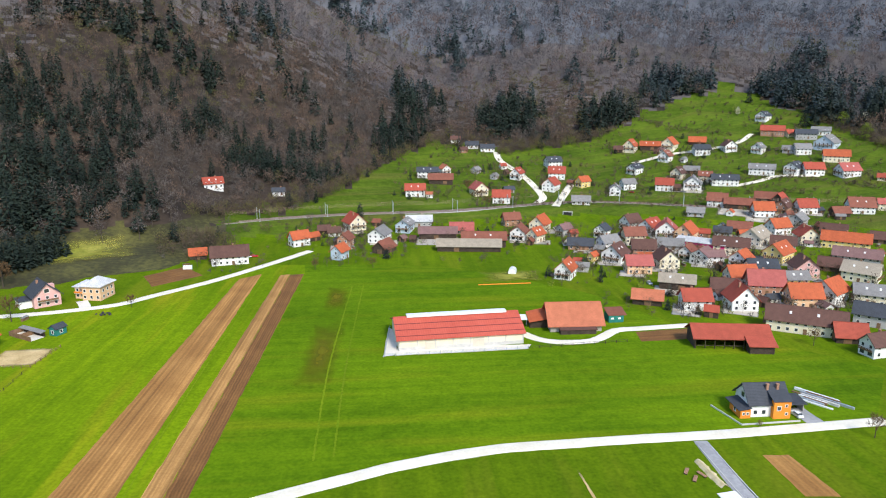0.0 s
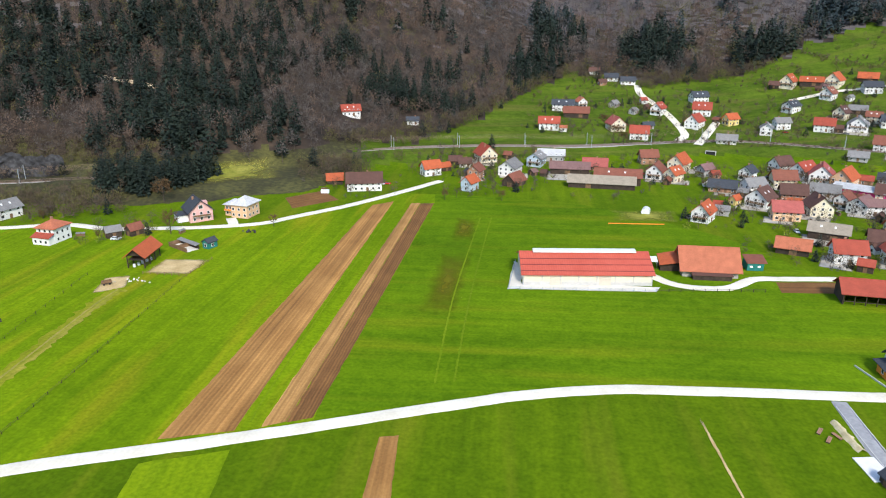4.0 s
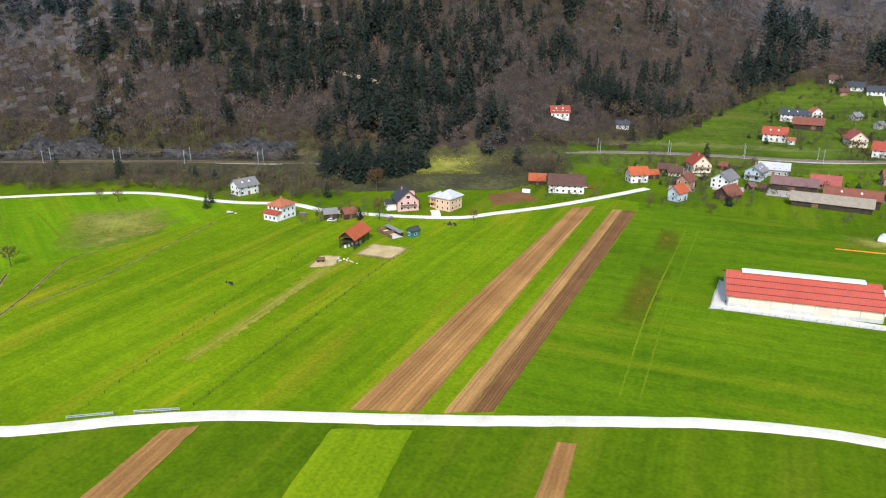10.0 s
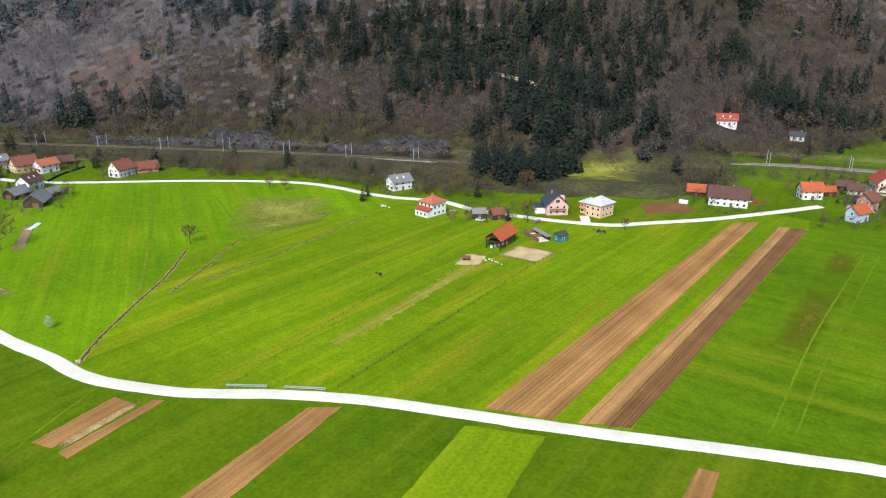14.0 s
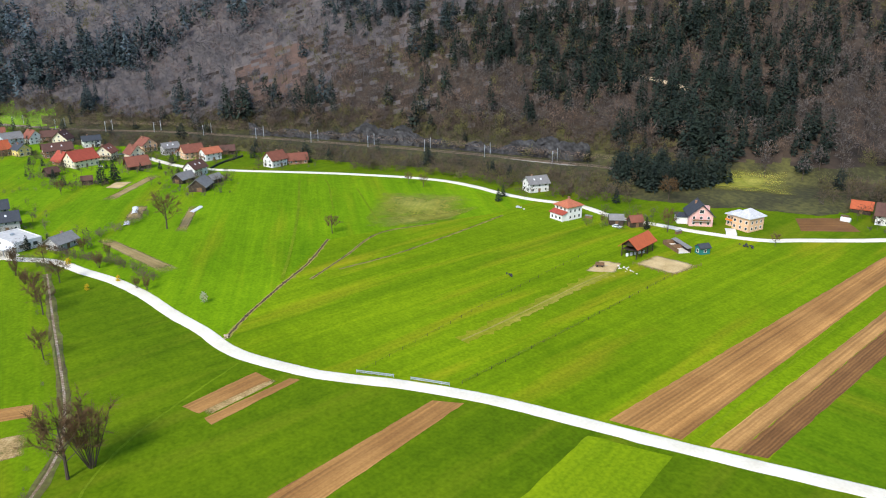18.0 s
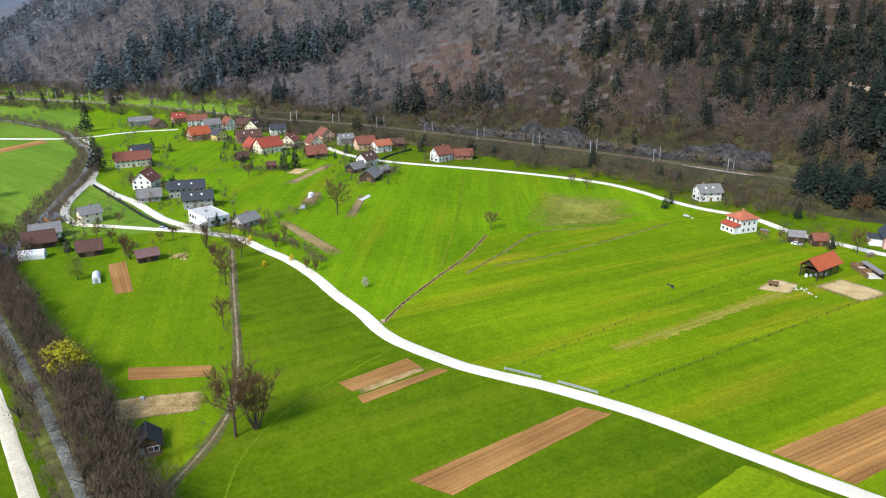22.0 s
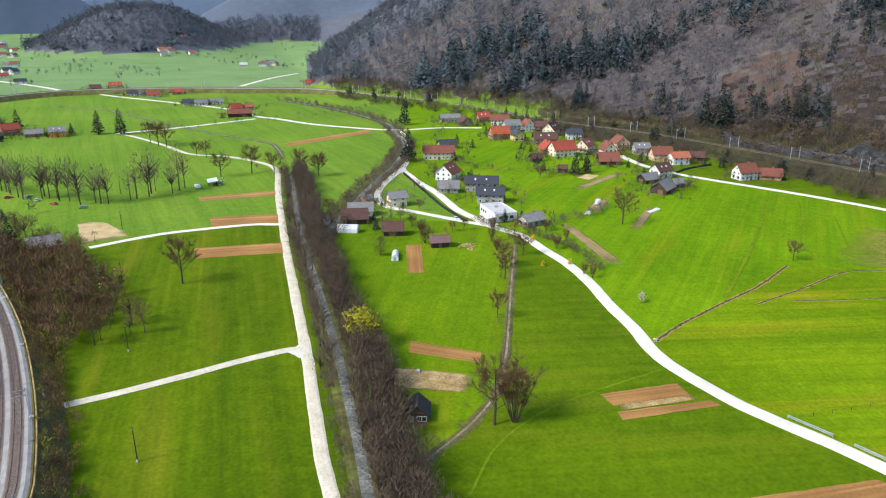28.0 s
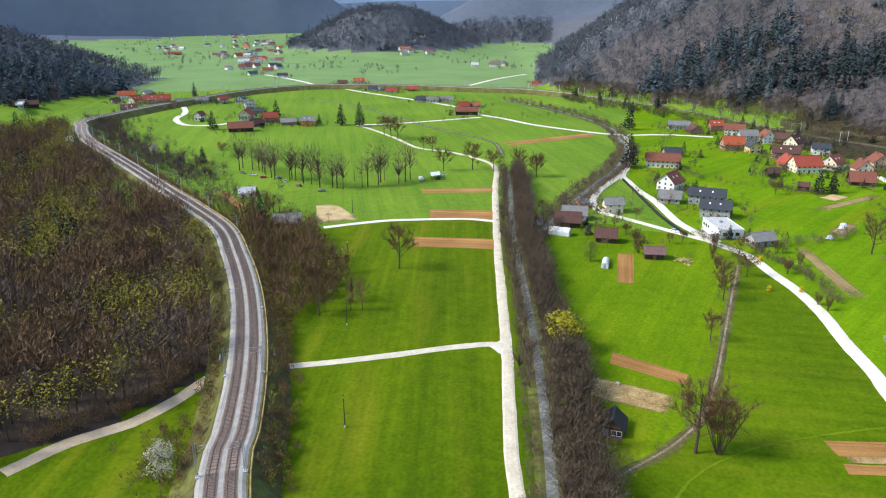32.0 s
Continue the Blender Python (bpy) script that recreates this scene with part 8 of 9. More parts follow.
    for k in range(9):
        mat = (PLASTIC, GALV, TIMBER, PLASTIC, CONCRETE, TIMBER, GALV, TIMBER, PLASTIC)[k]
        part("board_bundle", Soup().box(-9 + rng.uniform(0, 6), 3 + rng.uniform(0, 8), k * 0.85 - 4, k * 0.85 - 3.3, 0, rng.uniform(0.3, 1.1)).mesh("board_bundle", mat), pile)


orange_house()
car(107.6, 196.3, 100, "white", "white car parked on the driveway")
car(-201.5, 268.5, 20, "white", "white car parked by the farmhouse")
car(-346, 15.5, 40, "white", "white car parked beside the dark-roofed house")
car(-108.5, 392.0, 20, "red", "red car parked by the village road")
car(-112.0, 390.6, 20, "white", "pale car parked by the village road")
car(58, 352, 10, "grey", "dark car parked in the yard")


def hayrack():
    t = thing("hayrack", -172.0, 244.6, 99.0, "timber double hayrack with a bright red tiled roof", "hayrack")
    L, W, h, rise = 16.0, 7.4, 5.2, 3.0
    for x in (-7.4, -2.5, 2.5, 7.4):
        for y in (-W / 2 + 0.3, W / 2 - 0.3):
            part("post", Soup().box(x - 0.17, x + 0.17, y - 0.17, y + 0.17, 0, h).mesh("post", DARKWOOD), t)
    for y in (-W / 2 + 0.3, W / 2 - 0.3):
        for k in range(6):
            part("slat", Soup().box(-7.8, 7.8, y - 0.06, y + 0.06, 0.9 + k * 0.75, 1.02 + k * 0.75).mesh("slat", TIMBER), t)
    for x in (-7.4, 7.4):
        part("gable", Soup().add([(x - 0.1, -W / 2, h), (x - 0.1, W / 2, h), (x - 0.1, 0, h + rise), (x + 0.1, -W / 2, h), (x + 0.1, W / 2, h), (x + 0.1, 0, h + rise)], [(0, 2, 1), (3, 4, 5), (0, 1, 4, 3), (1, 2, 5, 4), (2, 0, 3, 5)]).mesh("gable", DARKWOOD), t)
    part("loft", Soup().box(-7.5, 7.5, -W / 2 + 0.4, W / 2 - 0.4, 3.3, 3.5).mesh("loft", DARKWOOD), t)
    part("roof", gable_roof(L, W, h, rise, 0.9).mesh("roof", ROOFS["orange"]), t)
    rng = random.Random(3)
    for k in range(5):
        b = thing("hay_bale", -172.6 + k * 0.45, 238.5 + k * 2.2, rng.uniform(0, 90), "white wrapped bale stored under the hayrack", "bale", "bales")
        part("bale", Soup().tube((0, 0, 0), (0, 0, 1.2), 0.6, 0.6, 12).mesh("bale", PLASTIC), b)


hayrack()


def stable_pen():
    t = thing("animal_pen", -165.5, 264.0, -28, "open wooden pen with low timber walls", "pen")
    for x0, x1, y0, y1 in ((-7, 7, -3, -2.8), (-7, 7, 2.8, 3), (-7, -6.8, -2.8, 2.8), (0, 0.2, -2.8, 2.8)):
        part("board_wall", Soup().box(x0, x1, y0, y1, 0, 1.9).mesh("board_wall", DARKWOOD if y0 > 0 else TIMBER), t)
    part("floor", Soup().box(-6.8, 6.8, -2.8, 2.8, 0.02, 0.12).mesh("floor", SOILS["pale"]), t)
    slab_roof(t, (-7.4, 1.2, 2.0), (7.2, 1.2, 2.0), (7.2, 3.4, 2.4), (-7.4, 3.4, 2.4), ROOFS["grey"])


stable_pen()


def cabin():
    t = thing("cabin", -161.0, -2.6, 178, "small timber cabin with a black gable roof", "cabin")
    L, W, h, rise = 6.4, 5.6, 2.4, 2.5
    s = Soup()
    s.add([(-L / 2, -W / 2, 0), (L / 2, -W / 2, 0), (L / 2, W / 2, 0), (-L / 2, W / 2, 0), (-L / 2, -W / 2, h), (L / 2, -W / 2, h), (L / 2, W / 2, h), (-L / 2, W / 2, h), (-L / 2, 0, h + rise), (L / 2, 0, h + rise)],
          [(0, 1, 5, 4), (2, 3, 7, 6), (1, 2, 6, 9, 5), (3, 0, 4, 8, 7)])
    part("wall", s.mesh("wall", TIMBER), t)
    part("roof", gable_roof(L, W, h, rise, 0.7, 0.16).mesh("roof", banded(material("black_sheet_roof", (0.018, 0.018, 0.022), (0.04, 0.04, 0.048), scale=0.6, rough=0.45), "X", 0.8, 0.25, 0.03)), t)
    part("door", DOOR, t, "pale grey door", pose(-L / 2, 1.4, 0, 0, 0, -90)).data = Soup().box(-0.6, 0.6, -0.08, 0.02, 0.1, 2.1).mesh("door", GALV)
    for y in (-1.8, -0.6):
        part("window", WINDOW, t, m=pose(-L / 2, y, 1.2, 0, 0, -90))
    part("porch_deck", Soup().box(-L / 2 - 1.4, -L / 2 - 0.02, -W / 2, W / 2, 0.0, 0.18).mesh("porch_deck", TIMBER), t)
    part("beam", Soup().box(-L / 2 - 0.12, -L / 2, -W / 2, W / 2, h - 0.1, h + 0.12).mesh("beam", DARKWOOD), t)
    c = thing("storage_box", -159.6, -8.0, 12, "grey metal storage cabinet beside the cabin", "cabinet")
    part("body", Soup().box(-0.7, 0.7, -0.6, 0.6, 0, 1.8).mesh("body", GALV), c)
    part("lid", Soup().box(-0.8, 0.8, -0.7, 0.7, 1.8, 1.9).mesh("lid", CONCRETE), c)


cabin()


def flat_house():
    t = thing("flat_roofed_house", -352, 37.5, 17, "white single-storey house with a flat grey roof", "house")
    part("wall", Soup().box(-10.5, 10.5, -6, 6, 0, 4.2).mesh("wall", WALLS["white"]), t)
    part("roof", Soup().box(-10.2, 10.2, -5.7, 5.7, 4.2, 4.3).mesh("roof", CONCRETE), t, "grey gravel flat roof")
    par = Soup().box(-10.6, 10.6, -6.1, -5.75, 4.2, 4.6).box(-10.6, 10.6, 5.75, 6.1, 4.2, 4.6).box(-10.6, -10.25, -5.75, 5.75, 4.2, 4.6).box(10.25, 10.6, -5.75, 5.75, 4.2, 4.6)
    part("parapet", par.mesh("parapet", WHITE), t)
    for x in (-8, -5, -2):
        part("window", WIDE_WINDOW, t, m=pose(x, -6, 2.2))
    for y in (-3, 0, 3):
        part("window", WIDE_WINDOW, t, m=pose(10.5, y, 2.2, 0, 0, 90))
    part("terrace_roof", Soup().box(2.5, 12.5, -11.5, -6.05, 2.9, 3.1).mesh("terrace_roof", WHITE), t, "white terrace canopy")
    for x in (2.8, 7.5, 12.2):
        part("terrace_post", Soup().box(x - 0.12, x + 0.12, -11.4, -11.1, 0, 2.9).mesh("terrace_post", GALV), t)
    part("terrace", Soup().box(0, 15, -14, -6.05, 0.0, 0.14).mesh("terrace", SOILS["pale"]), t, "pale paved terrace")
    part("roof_unit", Soup().box(-3, -1.6, -1, 0.4, 4.3, 5.2).mesh("roof_unit", GALV), t, "grey rooftop unit")


flat_house()


def greenhouse(x, y, rot, L, W, h):
    t = thing("greenhouse", x, y, rot, "white film greenhouse with an arched roof", "greenhouse", "greenhouses")
    arc = [(W / 2 * math.cos(a), h * (0.45 + 0.55 * math.sin(a))) for a in np.linspace(0, math.pi, 9)]
    s = Soup()
    pts = [(W / 2, 0)] + arc + [(-W / 2, 0)]
    n = len(pts)
    s.add([(-L / 2, p, q) for p, q in pts] + [(L / 2, p, q) for p, q in pts], [(i, i + 1, n + i + 1, n + i) for i in range(n - 1)] + [tuple(range(n - 1, -1, -1)), tuple(range(n, 2 * n))])
    part("cover", s.mesh("cover", PLASTIC), t)
    for k in range(4):
        u = -L / 2 + k * L / 3
        r = Soup()
        for a, b in zip(pts, pts[1:]):
            r.tube((u, a[0] * 1.01, a[1] * 1.01), (u, b[0] * 1.01, b[1] * 1.01), 0.04, 0.04, 4)
        part("hoop", r.mesh("hoop", GALV), t)
    part("door", Soup().box(L / 2, L / 2 + 0.05, -0.5, 0.5, 0, 1.9).mesh("door", GALV), t)


greenhouse(-326.5, -37.6, 83, 10, 5.2, 3.6)
greenhouse(-287.0, -13.4, 0, 8, 3.0, 2.6)
greenhouse(36.5, 356.5, 80, 4.5, 4.0, 3.4)
greenhouse(-137.5, 366.0, 10, 4.5, 2.6, 2.0)


def hall(x, y, rot):
    t = thing("workshop_hall", x, y, rot, "long magenta-clad hall with a white roof", "hall")
    part("wall", Soup().box(-14, 14, -7, 7, 0, 5.0).mesh("wall", MAGENTA), t)
    part("roof", gable_roof(28, 14, 5.0, 1.6, 0.6).mesh("roof", ROOFS["pale_grey"]), t)
    for x0 in (-9, -3, 3, 9):
        part("window", WIDE_WINDOW, t, m=pose(x0, -7, 2.6))


hall(156, 412, -33)


def log_pile():
    t = thing("log_pile", -301.5, 18.5, 30, "heap of pale split firewood logs", "log pile")
    rng = random.Random(2)
    for k in range(60):
        a = Vector((rng.gauss(0, 2.2), rng.gauss(0, 1.6), 0))
        a.z = max(0.15, 1.5 - 0.45 * a.length) * rng.random() + 0.12
        d = Vector((rng.gauss(0, 1), rng.gauss(0, 1), rng.gauss(0, 0.15))).normalized() * 0.9
        part("log", Soup().tube(a - d, a + d, 0.16, 0.15, 6).mesh("log", SOILS["sand"]), t)


log_pile()


def crash_barrier(a, b):
    """Two posts' worth of field gate: a long galvanised rail pair."""
    L = math.hypot(b[0] - a[0], b[1] - a[1])
    t = thing("field_barrier", (a[0] + b[0]) / 2, (a[1] + b[1]) / 2, math.degrees(math.atan2(b[1] - a[1], b[0] - a[0])), "galvanised steel barrier rails beside the gravel road", "barrier", "barriers")
    for z in (0.5, 0.95):
        part("rail", Soup().box(-L / 2, L / 2, -0.05, 0.05, z, z + 0.24).mesh("rail", GALV), t)
    for k in range(6):
        x = -L / 2 + k * L / 5
        part("post", Soup().box(x - 0.06, x + 0.06, 0.05, 0.17, 0, 1.2).mesh("post", GALV), t)


crash_barrier((-157.4, 93.6), (-148.5, 100.5))
crash_barrier((-144.3, 103.5), (-134.8, 109.9))


def fence(points, gap, h, mat, words, rails=2, thick=0.07):
    t = thing("fence", 0, 0, 0, words, "fence", "fences", z=0)
    c = smooth_line(points, gap)
    post = Soup().box(-thick, thick, -thick, thick, -0.2, h).mesh("post", mat)
    for q in c:
        part("post", post, t, m=pose(q[0], q[1], float(height(*q))))
    for k in range(rails):
        z = h * (k + 1) / (rails + 0.25)
        r = ribbon("rail", points, [(-thick * 0.6, z), (0, z + thick * 0.6), (thick * 0.6, z), (0, z - thick * 0.6), (-thick * 0.6, z)], mat, step=gap)
        r.parent = t
    return t


fence([(-21.7, 242.9), (32.4, 250.7)], 4.0, 1.3, GALV, "pale rail fence in front of the riding hall", 3, 0.09)
fence([(-21.7, 242.9), (-21.8, 272.3)], 4.0, 1.3, GALV, "pale rail fence at the riding hall's end", 3, 0.09)
fence([(32.4, 250.7), (71.7, 257.8)], 4.0, 1.3, DARKWOOD, "dark wooden fence along the farm track", 2, 0.09)
fence([(-133.6, 113.6), (-140, 175), (-146.7, 233.2)], 6.0, 1.1, DARKWOOD, "thin wire fence along the pasture edge", 2, 0.06)
fence([(-157.0, 95.0), (-172, 160), (-185.4, 226.9)], 6.0, 1.1, DARKWOOD, "thin wire fence across the pasture", 1, 0.05)
fence([(-164.5, 231.8), (-146.4, 232.6)], 3.0, 1.3, TIMBER, "weathered wooden fence round the paddock", 2, 0.08)
fence([(-146.4, 232.6), (-145.8, 252.0)], 3.0, 1.3, TIMBER, "wooden paddock fence beside the sand arena", 2, 0.08)


CUT = material("dark_ditch_core", (0.045, 0.028, 0.014), (0.13, 0.085, 0.045), scale=0.4, fine=2.0, fine_amount=0.5)


def ditch_line(points, width, words):
    # flat dark strip in place of a carved bottom
    core = ribbon("rut_core", points, [(-width * 0.34, 0.0), (width * 0.34, 0.0)], CUT, lift=0.14, ragged=0.22, step=1.2)
    tagged(core, "dark centre strip of a " + words.split(" ", 1)[1], "ditch", "ruts", kind="structure")
    return tagged(ribbon("rut", points, [(-width, 0.0), (-width * 0.4, 0.06), (width * 0.4, 0.06), (width, 0.0)], RUT, lift=0.06, ragged=0.3, step=1.6), words, "ditch", "ruts", kind="structure")


ditch_line([(-202.9, 73.1), (-214, 84), (-231.8, 105.1), (-250, 128), (-272.7, 150.4)], 0.7, "brown overgrown drainage ditch")
ditch_line([(-232.6, 119.6), (-247.2, 143.8), (-265.7, 174.0), (-262, 205)], 0.45, "narrow brown drainage rut")
ditch_line([(-235.5, 134.1), (-236.5, 162.7), (-243, 200), (-251.6, 240.2)], 0.35, "faint rut across the meadow")
PATH = meadow("trodden_grass", (0.14, 0.235, 0.008), (0.19, 0.265, 0.012), (0.23, 0.25, 0.03))
for line, w in (([(-240.1, 111.3), (-271.8, 131.2), (-318.8, 159.0), (-386.0, 195.2)], 0.6), ([(-314.8, 177.6), (-362.5, 202.3), (-378.8, 208.9)], 0.4), ([(-282.8, 184.1), (-321.3, 201.1), (-346.1, 211.8)], 0.4),
                ([(-44.8, 333.4), (-40.8, 237.5), (-34.9, 170.0)], 0.2), ([(-39.5, 335.1), (-34.9, 239.5), (-29.7, 172.0)], 0.2), ([(-91.4, 346.4), (-84.2, 229.3), (-78.7, 157.9), (-76.9, 142.4)], 0.15)):
    tagged(ribbon("mown_lane", line, [(-w, 0.0), (w, 0.0)], PATH, lift=0.16, ragged=0.14, step=1.2), "pale driven lane in the meadow grass", "lane", "driven lanes", kind="structure")
TRAIL = meadow("trodden_dry_grass", (0.20, 0.235, 0.012), (0.33, 0.33, 0.03), (0.46, 0.36, 0.10), scale=0.05, rows=0.9)
for w, mat, lift, words in ((1.9, TRAIL, 0.09, "broad yellowish strip of trodden grass"), (0.24, RUT, 0.14, "narrow bare path worn into the pasture")):
    tagged(ribbon("worn_path", [(-164.5, 216.0), (-163.5, 200.0), (-159.5, 171.0), (-156.3, 147.4), (-154.6, 131.0)], [(-w, 0.0), (w, 0.0)], mat, lift=lift, ragged=w * 0.5, step=1.5), words, "path", kind="structure")
tagged(ribbon("foot_track", [(-128.2, 8.9), (-147.0, 16.9), (-162.1, 30.4), (-173.4, 48.1), (-184.5, 69.2)], [(-0.22, 0.0), (0.22, 0.0)], PATH, lift=0.07, ragged=0.12, step=1.5), "faint trodden path in the grass", "path", kind="structure")


def utility_pole(x, y, h=9.5):
    t = thing("utility_pole", x, y, 25, "slim wooden utility pole in the meadow", "pole", "utility poles")
    part("pole", Soup().tube((0, 0, 0), (0, 0, h), 0.16, 0.11, 8).mesh("pole", DARKWOOD), t)
    part("crossarm", Soup().box(-0.7, 0.7, -0.06, 0.06, h - 0.7, h - 0.55).mesh("crossarm", DARKWOOD), t)
    part("foot", Soup().tube((0, 0, 0), (0, 0, 0.7), 0.24, 0.2, 8).mesh("foot", CONCRETE), t)
    for q in (-0.6, 0.6):
        part("insulator", Soup().tube((q, 0, h - 0.55), (q, 0, h - 0.3), 0.06, 0.05, 6).mesh("insulator", WHITE), t)


for q in ((-142.9, -68.3), (-200.7, -93.2), (-260.5, -119.1), (-330, -147), (-400, -176)):
    utility_pole(*q)


def portal(x, y, rot, w, h, words):
    """A stone-faced portal in the railway bank; a black block stands for its shade."""
    t = thing("underpass", x, y, rot, words, "underpass", z=0)
    part("wing_wall", Soup().box(-w / 2 - 0.5, -w / 2, 1.2, 4.5, -0.3, h + 0.1).mesh("wing_wall", CONCRETE), t)
    part("wing_wall", Soup().box(w / 2, w / 2 + 0.5, 1.2, 4.5, -0.3, h + 0.1).mesh("wing_wall", CONCRETE), t)
    part("lintel", Soup().box(-w / 2, w / 2, 1.2, 1.7, h, h + 0.5).mesh("lintel", CONCRETE), t)
    part("earth_cover", Soup().box(-w / 2, w / 2, 1.7, 4.6, h, h + 0.35).mesh("earth_cover", BANK), t, "grassy earth over the passage")
    # not hollow: the passage's shade is this block's black colour
    part("passage", Soup().box(-w / 2, w / 2, 1.35, 4.4, -0.2, h - 0.02).mesh("passage", MATT_BLACK), t, "solid black block painted as the shaded passage")


gate = int(np.argmin(np.hypot(rail_line[:, 0] + 165.5, rail_line[:, 1] + 109.5)))
for sg, words in ((-1, "concrete underpass beneath the railway on the meadow side"), (1, "concrete underpass beneath the railway on the wood side")):
    q = rail_line[gate] + rail_side[gate] * 9.3 * sg
    portal(q[0], q[1], math.degrees(math.atan2(-rail_side[gate][1] * sg, -rail_side[gate][0] * sg)) - 90, 4.6, 3.4, words)
portal(91.0, 506.0, -12, 6.0, 4.5, "dark stone underpass in the railway bank")


def overbridge():
    t = thing("road_bridge", -606, -650, 42, "pale concrete road bridge over the railway", "bridge", z=0)
    part("deck", Soup().box(-26, 26, -3.5, 3.5, 11.0, 12.0).mesh("deck", CONCRETE), t)
    for y in (-3.5, 3.4):
        part("parapet", Soup().box(-26, 26, y, y + 0.1, 12.0, 13.0).mesh("parapet", CONCRETE), t)
    for x in (-12, 12):
        part("pier", Soup().box(x - 0.6, x + 0.6, -2.8, 2.8, -0.5, 11.0).mesh("pier", CONCRETE), t)


overbridge()


# the blasted rock face above the railway
az = np.arange(39.5, 67.0, 0.22)
rows = 9
rng = np.random.default_rng(21)
face = 4.5 + 6.5 * np.clip(np.sin((az - 39) * 0.46) + 0.25, 0, 1) + 1.5 * np.sin(az * 2.1)
rd = np.interp(az, rail_az[(rail_az > 30) & (rail_az < 90)], rail_far[(rail_az > 30) & (rail_az < 90)]) + 9.5
v = []
for j in range(rows):
    u = j / (rows - 1)
    dd = rd + u * 3.5 + rng.normal(size=len(az)) * 0.6
    zz = 5.8 + face * u * 1.15 + rng.normal(size=len(az)) * 0.5
    v.append(np.c_[-dd * np.sin(np.radians(az)), dd * np.cos(np.radians(az)), zz])
v = np.vstack(v)
n = len(az)
tagged(new("rock_face", mesh_of("rock_face", v, [(j * n + i, j * n + n + i, j * n + n + i + 1, j * n + i + 1) for j in range(rows - 1) for i in range(n - 1)], ROCK)), "dark grey blasted limestone face above the railway", "rock face", kind="structure")
# pale forest road on the wooded hill
tagged(ribbon("forest_road", [(-288, 453.5), (-301.3, 454.3), (-315, 453.6), (-334, 452.4)], [(-2.2, -0.3), (-1.6, 0.25), (1.6, 0.25), (2.2, -0.3)], DIRT, lift=0.2, step=5), "pale forest road across the wooded slope", "road", kind="structure")

# far villages in the plain
far_rng = random.Random(11)
for cx, cy, n, rx, ry in ((-2624, -1700, 44, 55, 62), (-2130, -1270, 26, 60, 55), (-1909, -1431, 8, 50, 40), (-1760, -1090, 7, 40, 40), (-1456, -860, 9, 35, 30), (-1700, -560, 7, 50, 30), (-1460, -330, 6, 40, 30), (-1330, -90, 5, 35, 30), (-1640, -1010, 13, 60, 45), (-1300, -760, 8, 30, 40), (-2420, -1560, 12, 70, 60)):
    for k in range(n):
        house(cx + far_rng.gauss(0, rx), cy + far_rng.gauss(0, ry), far_rng.uniform(0, 180), far_rng.uniform(12, 17), far_rng.uniform(9, 12), 5.0, far_rng.choice(["white", "white", "cream", "white"]), far_rng.choice(["pale_grey", "rust", "grey", "pale_red", "slate", "mauve", "grey"]))
p = scatter(-3000, -1150, -1900, 0, 60, 35)
a, d = np.degrees(np.arctan2(-p[:, 0], p[:, 1])) % 360, np.hypot(p[:, 0], p[:, 1])
sel = (d > 1080) & (d < 2900) & (a > 97) & (a < 130) & (patchy(p[:, 0] * 0.7, p[:, 1] * 0.7) > 0.12) & ~wooded(p[:, 0], p[:, 1])
pr = np.random.default_rng(22)
spots2 = np.repeat(p[sel], 3, 0) + pr.normal(size=(3 * sel.sum(), 2)) * 16
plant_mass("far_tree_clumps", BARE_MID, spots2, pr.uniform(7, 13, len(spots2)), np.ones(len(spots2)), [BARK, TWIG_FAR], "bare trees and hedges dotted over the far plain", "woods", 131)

# distant ranges: their blue is haze put into the colour, palest on the farthest
def backdrop(name, d, z0, amp, tone, seed, lo=60, hi=175):
    az = np.radians(np.arange(lo, hi, 0.4))
    r = np.random.default_rng(seed)
    ridge = np.zeros(len(az))
    for k in range(1, 8):
        ridge += np.sin(az * 4.0 * k * 1.35 + r.uniform(0, 6.28)) / k ** 1.8
    top = (z0 + amp * ridge) * np.clip((np.degrees(az) - lo) / 9, 0.25, 1)
    vv = np.vstack([np.c_[-d * np.sin(az), d * np.cos(az), np.full(len(az), -20.0)], np.c_[-(d + 90) * np.sin(az), (d + 90) * np.cos(az), top * 0.6], np.c_[-(d + 160) * np.sin(az), (d + 160) * np.cos(az), top]])
    m = len(az)
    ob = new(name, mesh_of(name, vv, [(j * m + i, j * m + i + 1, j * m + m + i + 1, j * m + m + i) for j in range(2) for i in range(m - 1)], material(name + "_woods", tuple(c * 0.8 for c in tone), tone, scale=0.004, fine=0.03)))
    ob.data.polygons.foreach_set("use_smooth", np.ones(len(ob.data.polygons), bool))
    tagged(ob, "wooded ranges far beyond the plain, tinted blue for haze", "backdrop", kind="structure")


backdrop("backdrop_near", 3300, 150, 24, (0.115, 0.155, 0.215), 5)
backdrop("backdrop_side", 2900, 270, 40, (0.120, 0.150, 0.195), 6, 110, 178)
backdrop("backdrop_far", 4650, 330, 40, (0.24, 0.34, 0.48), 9)


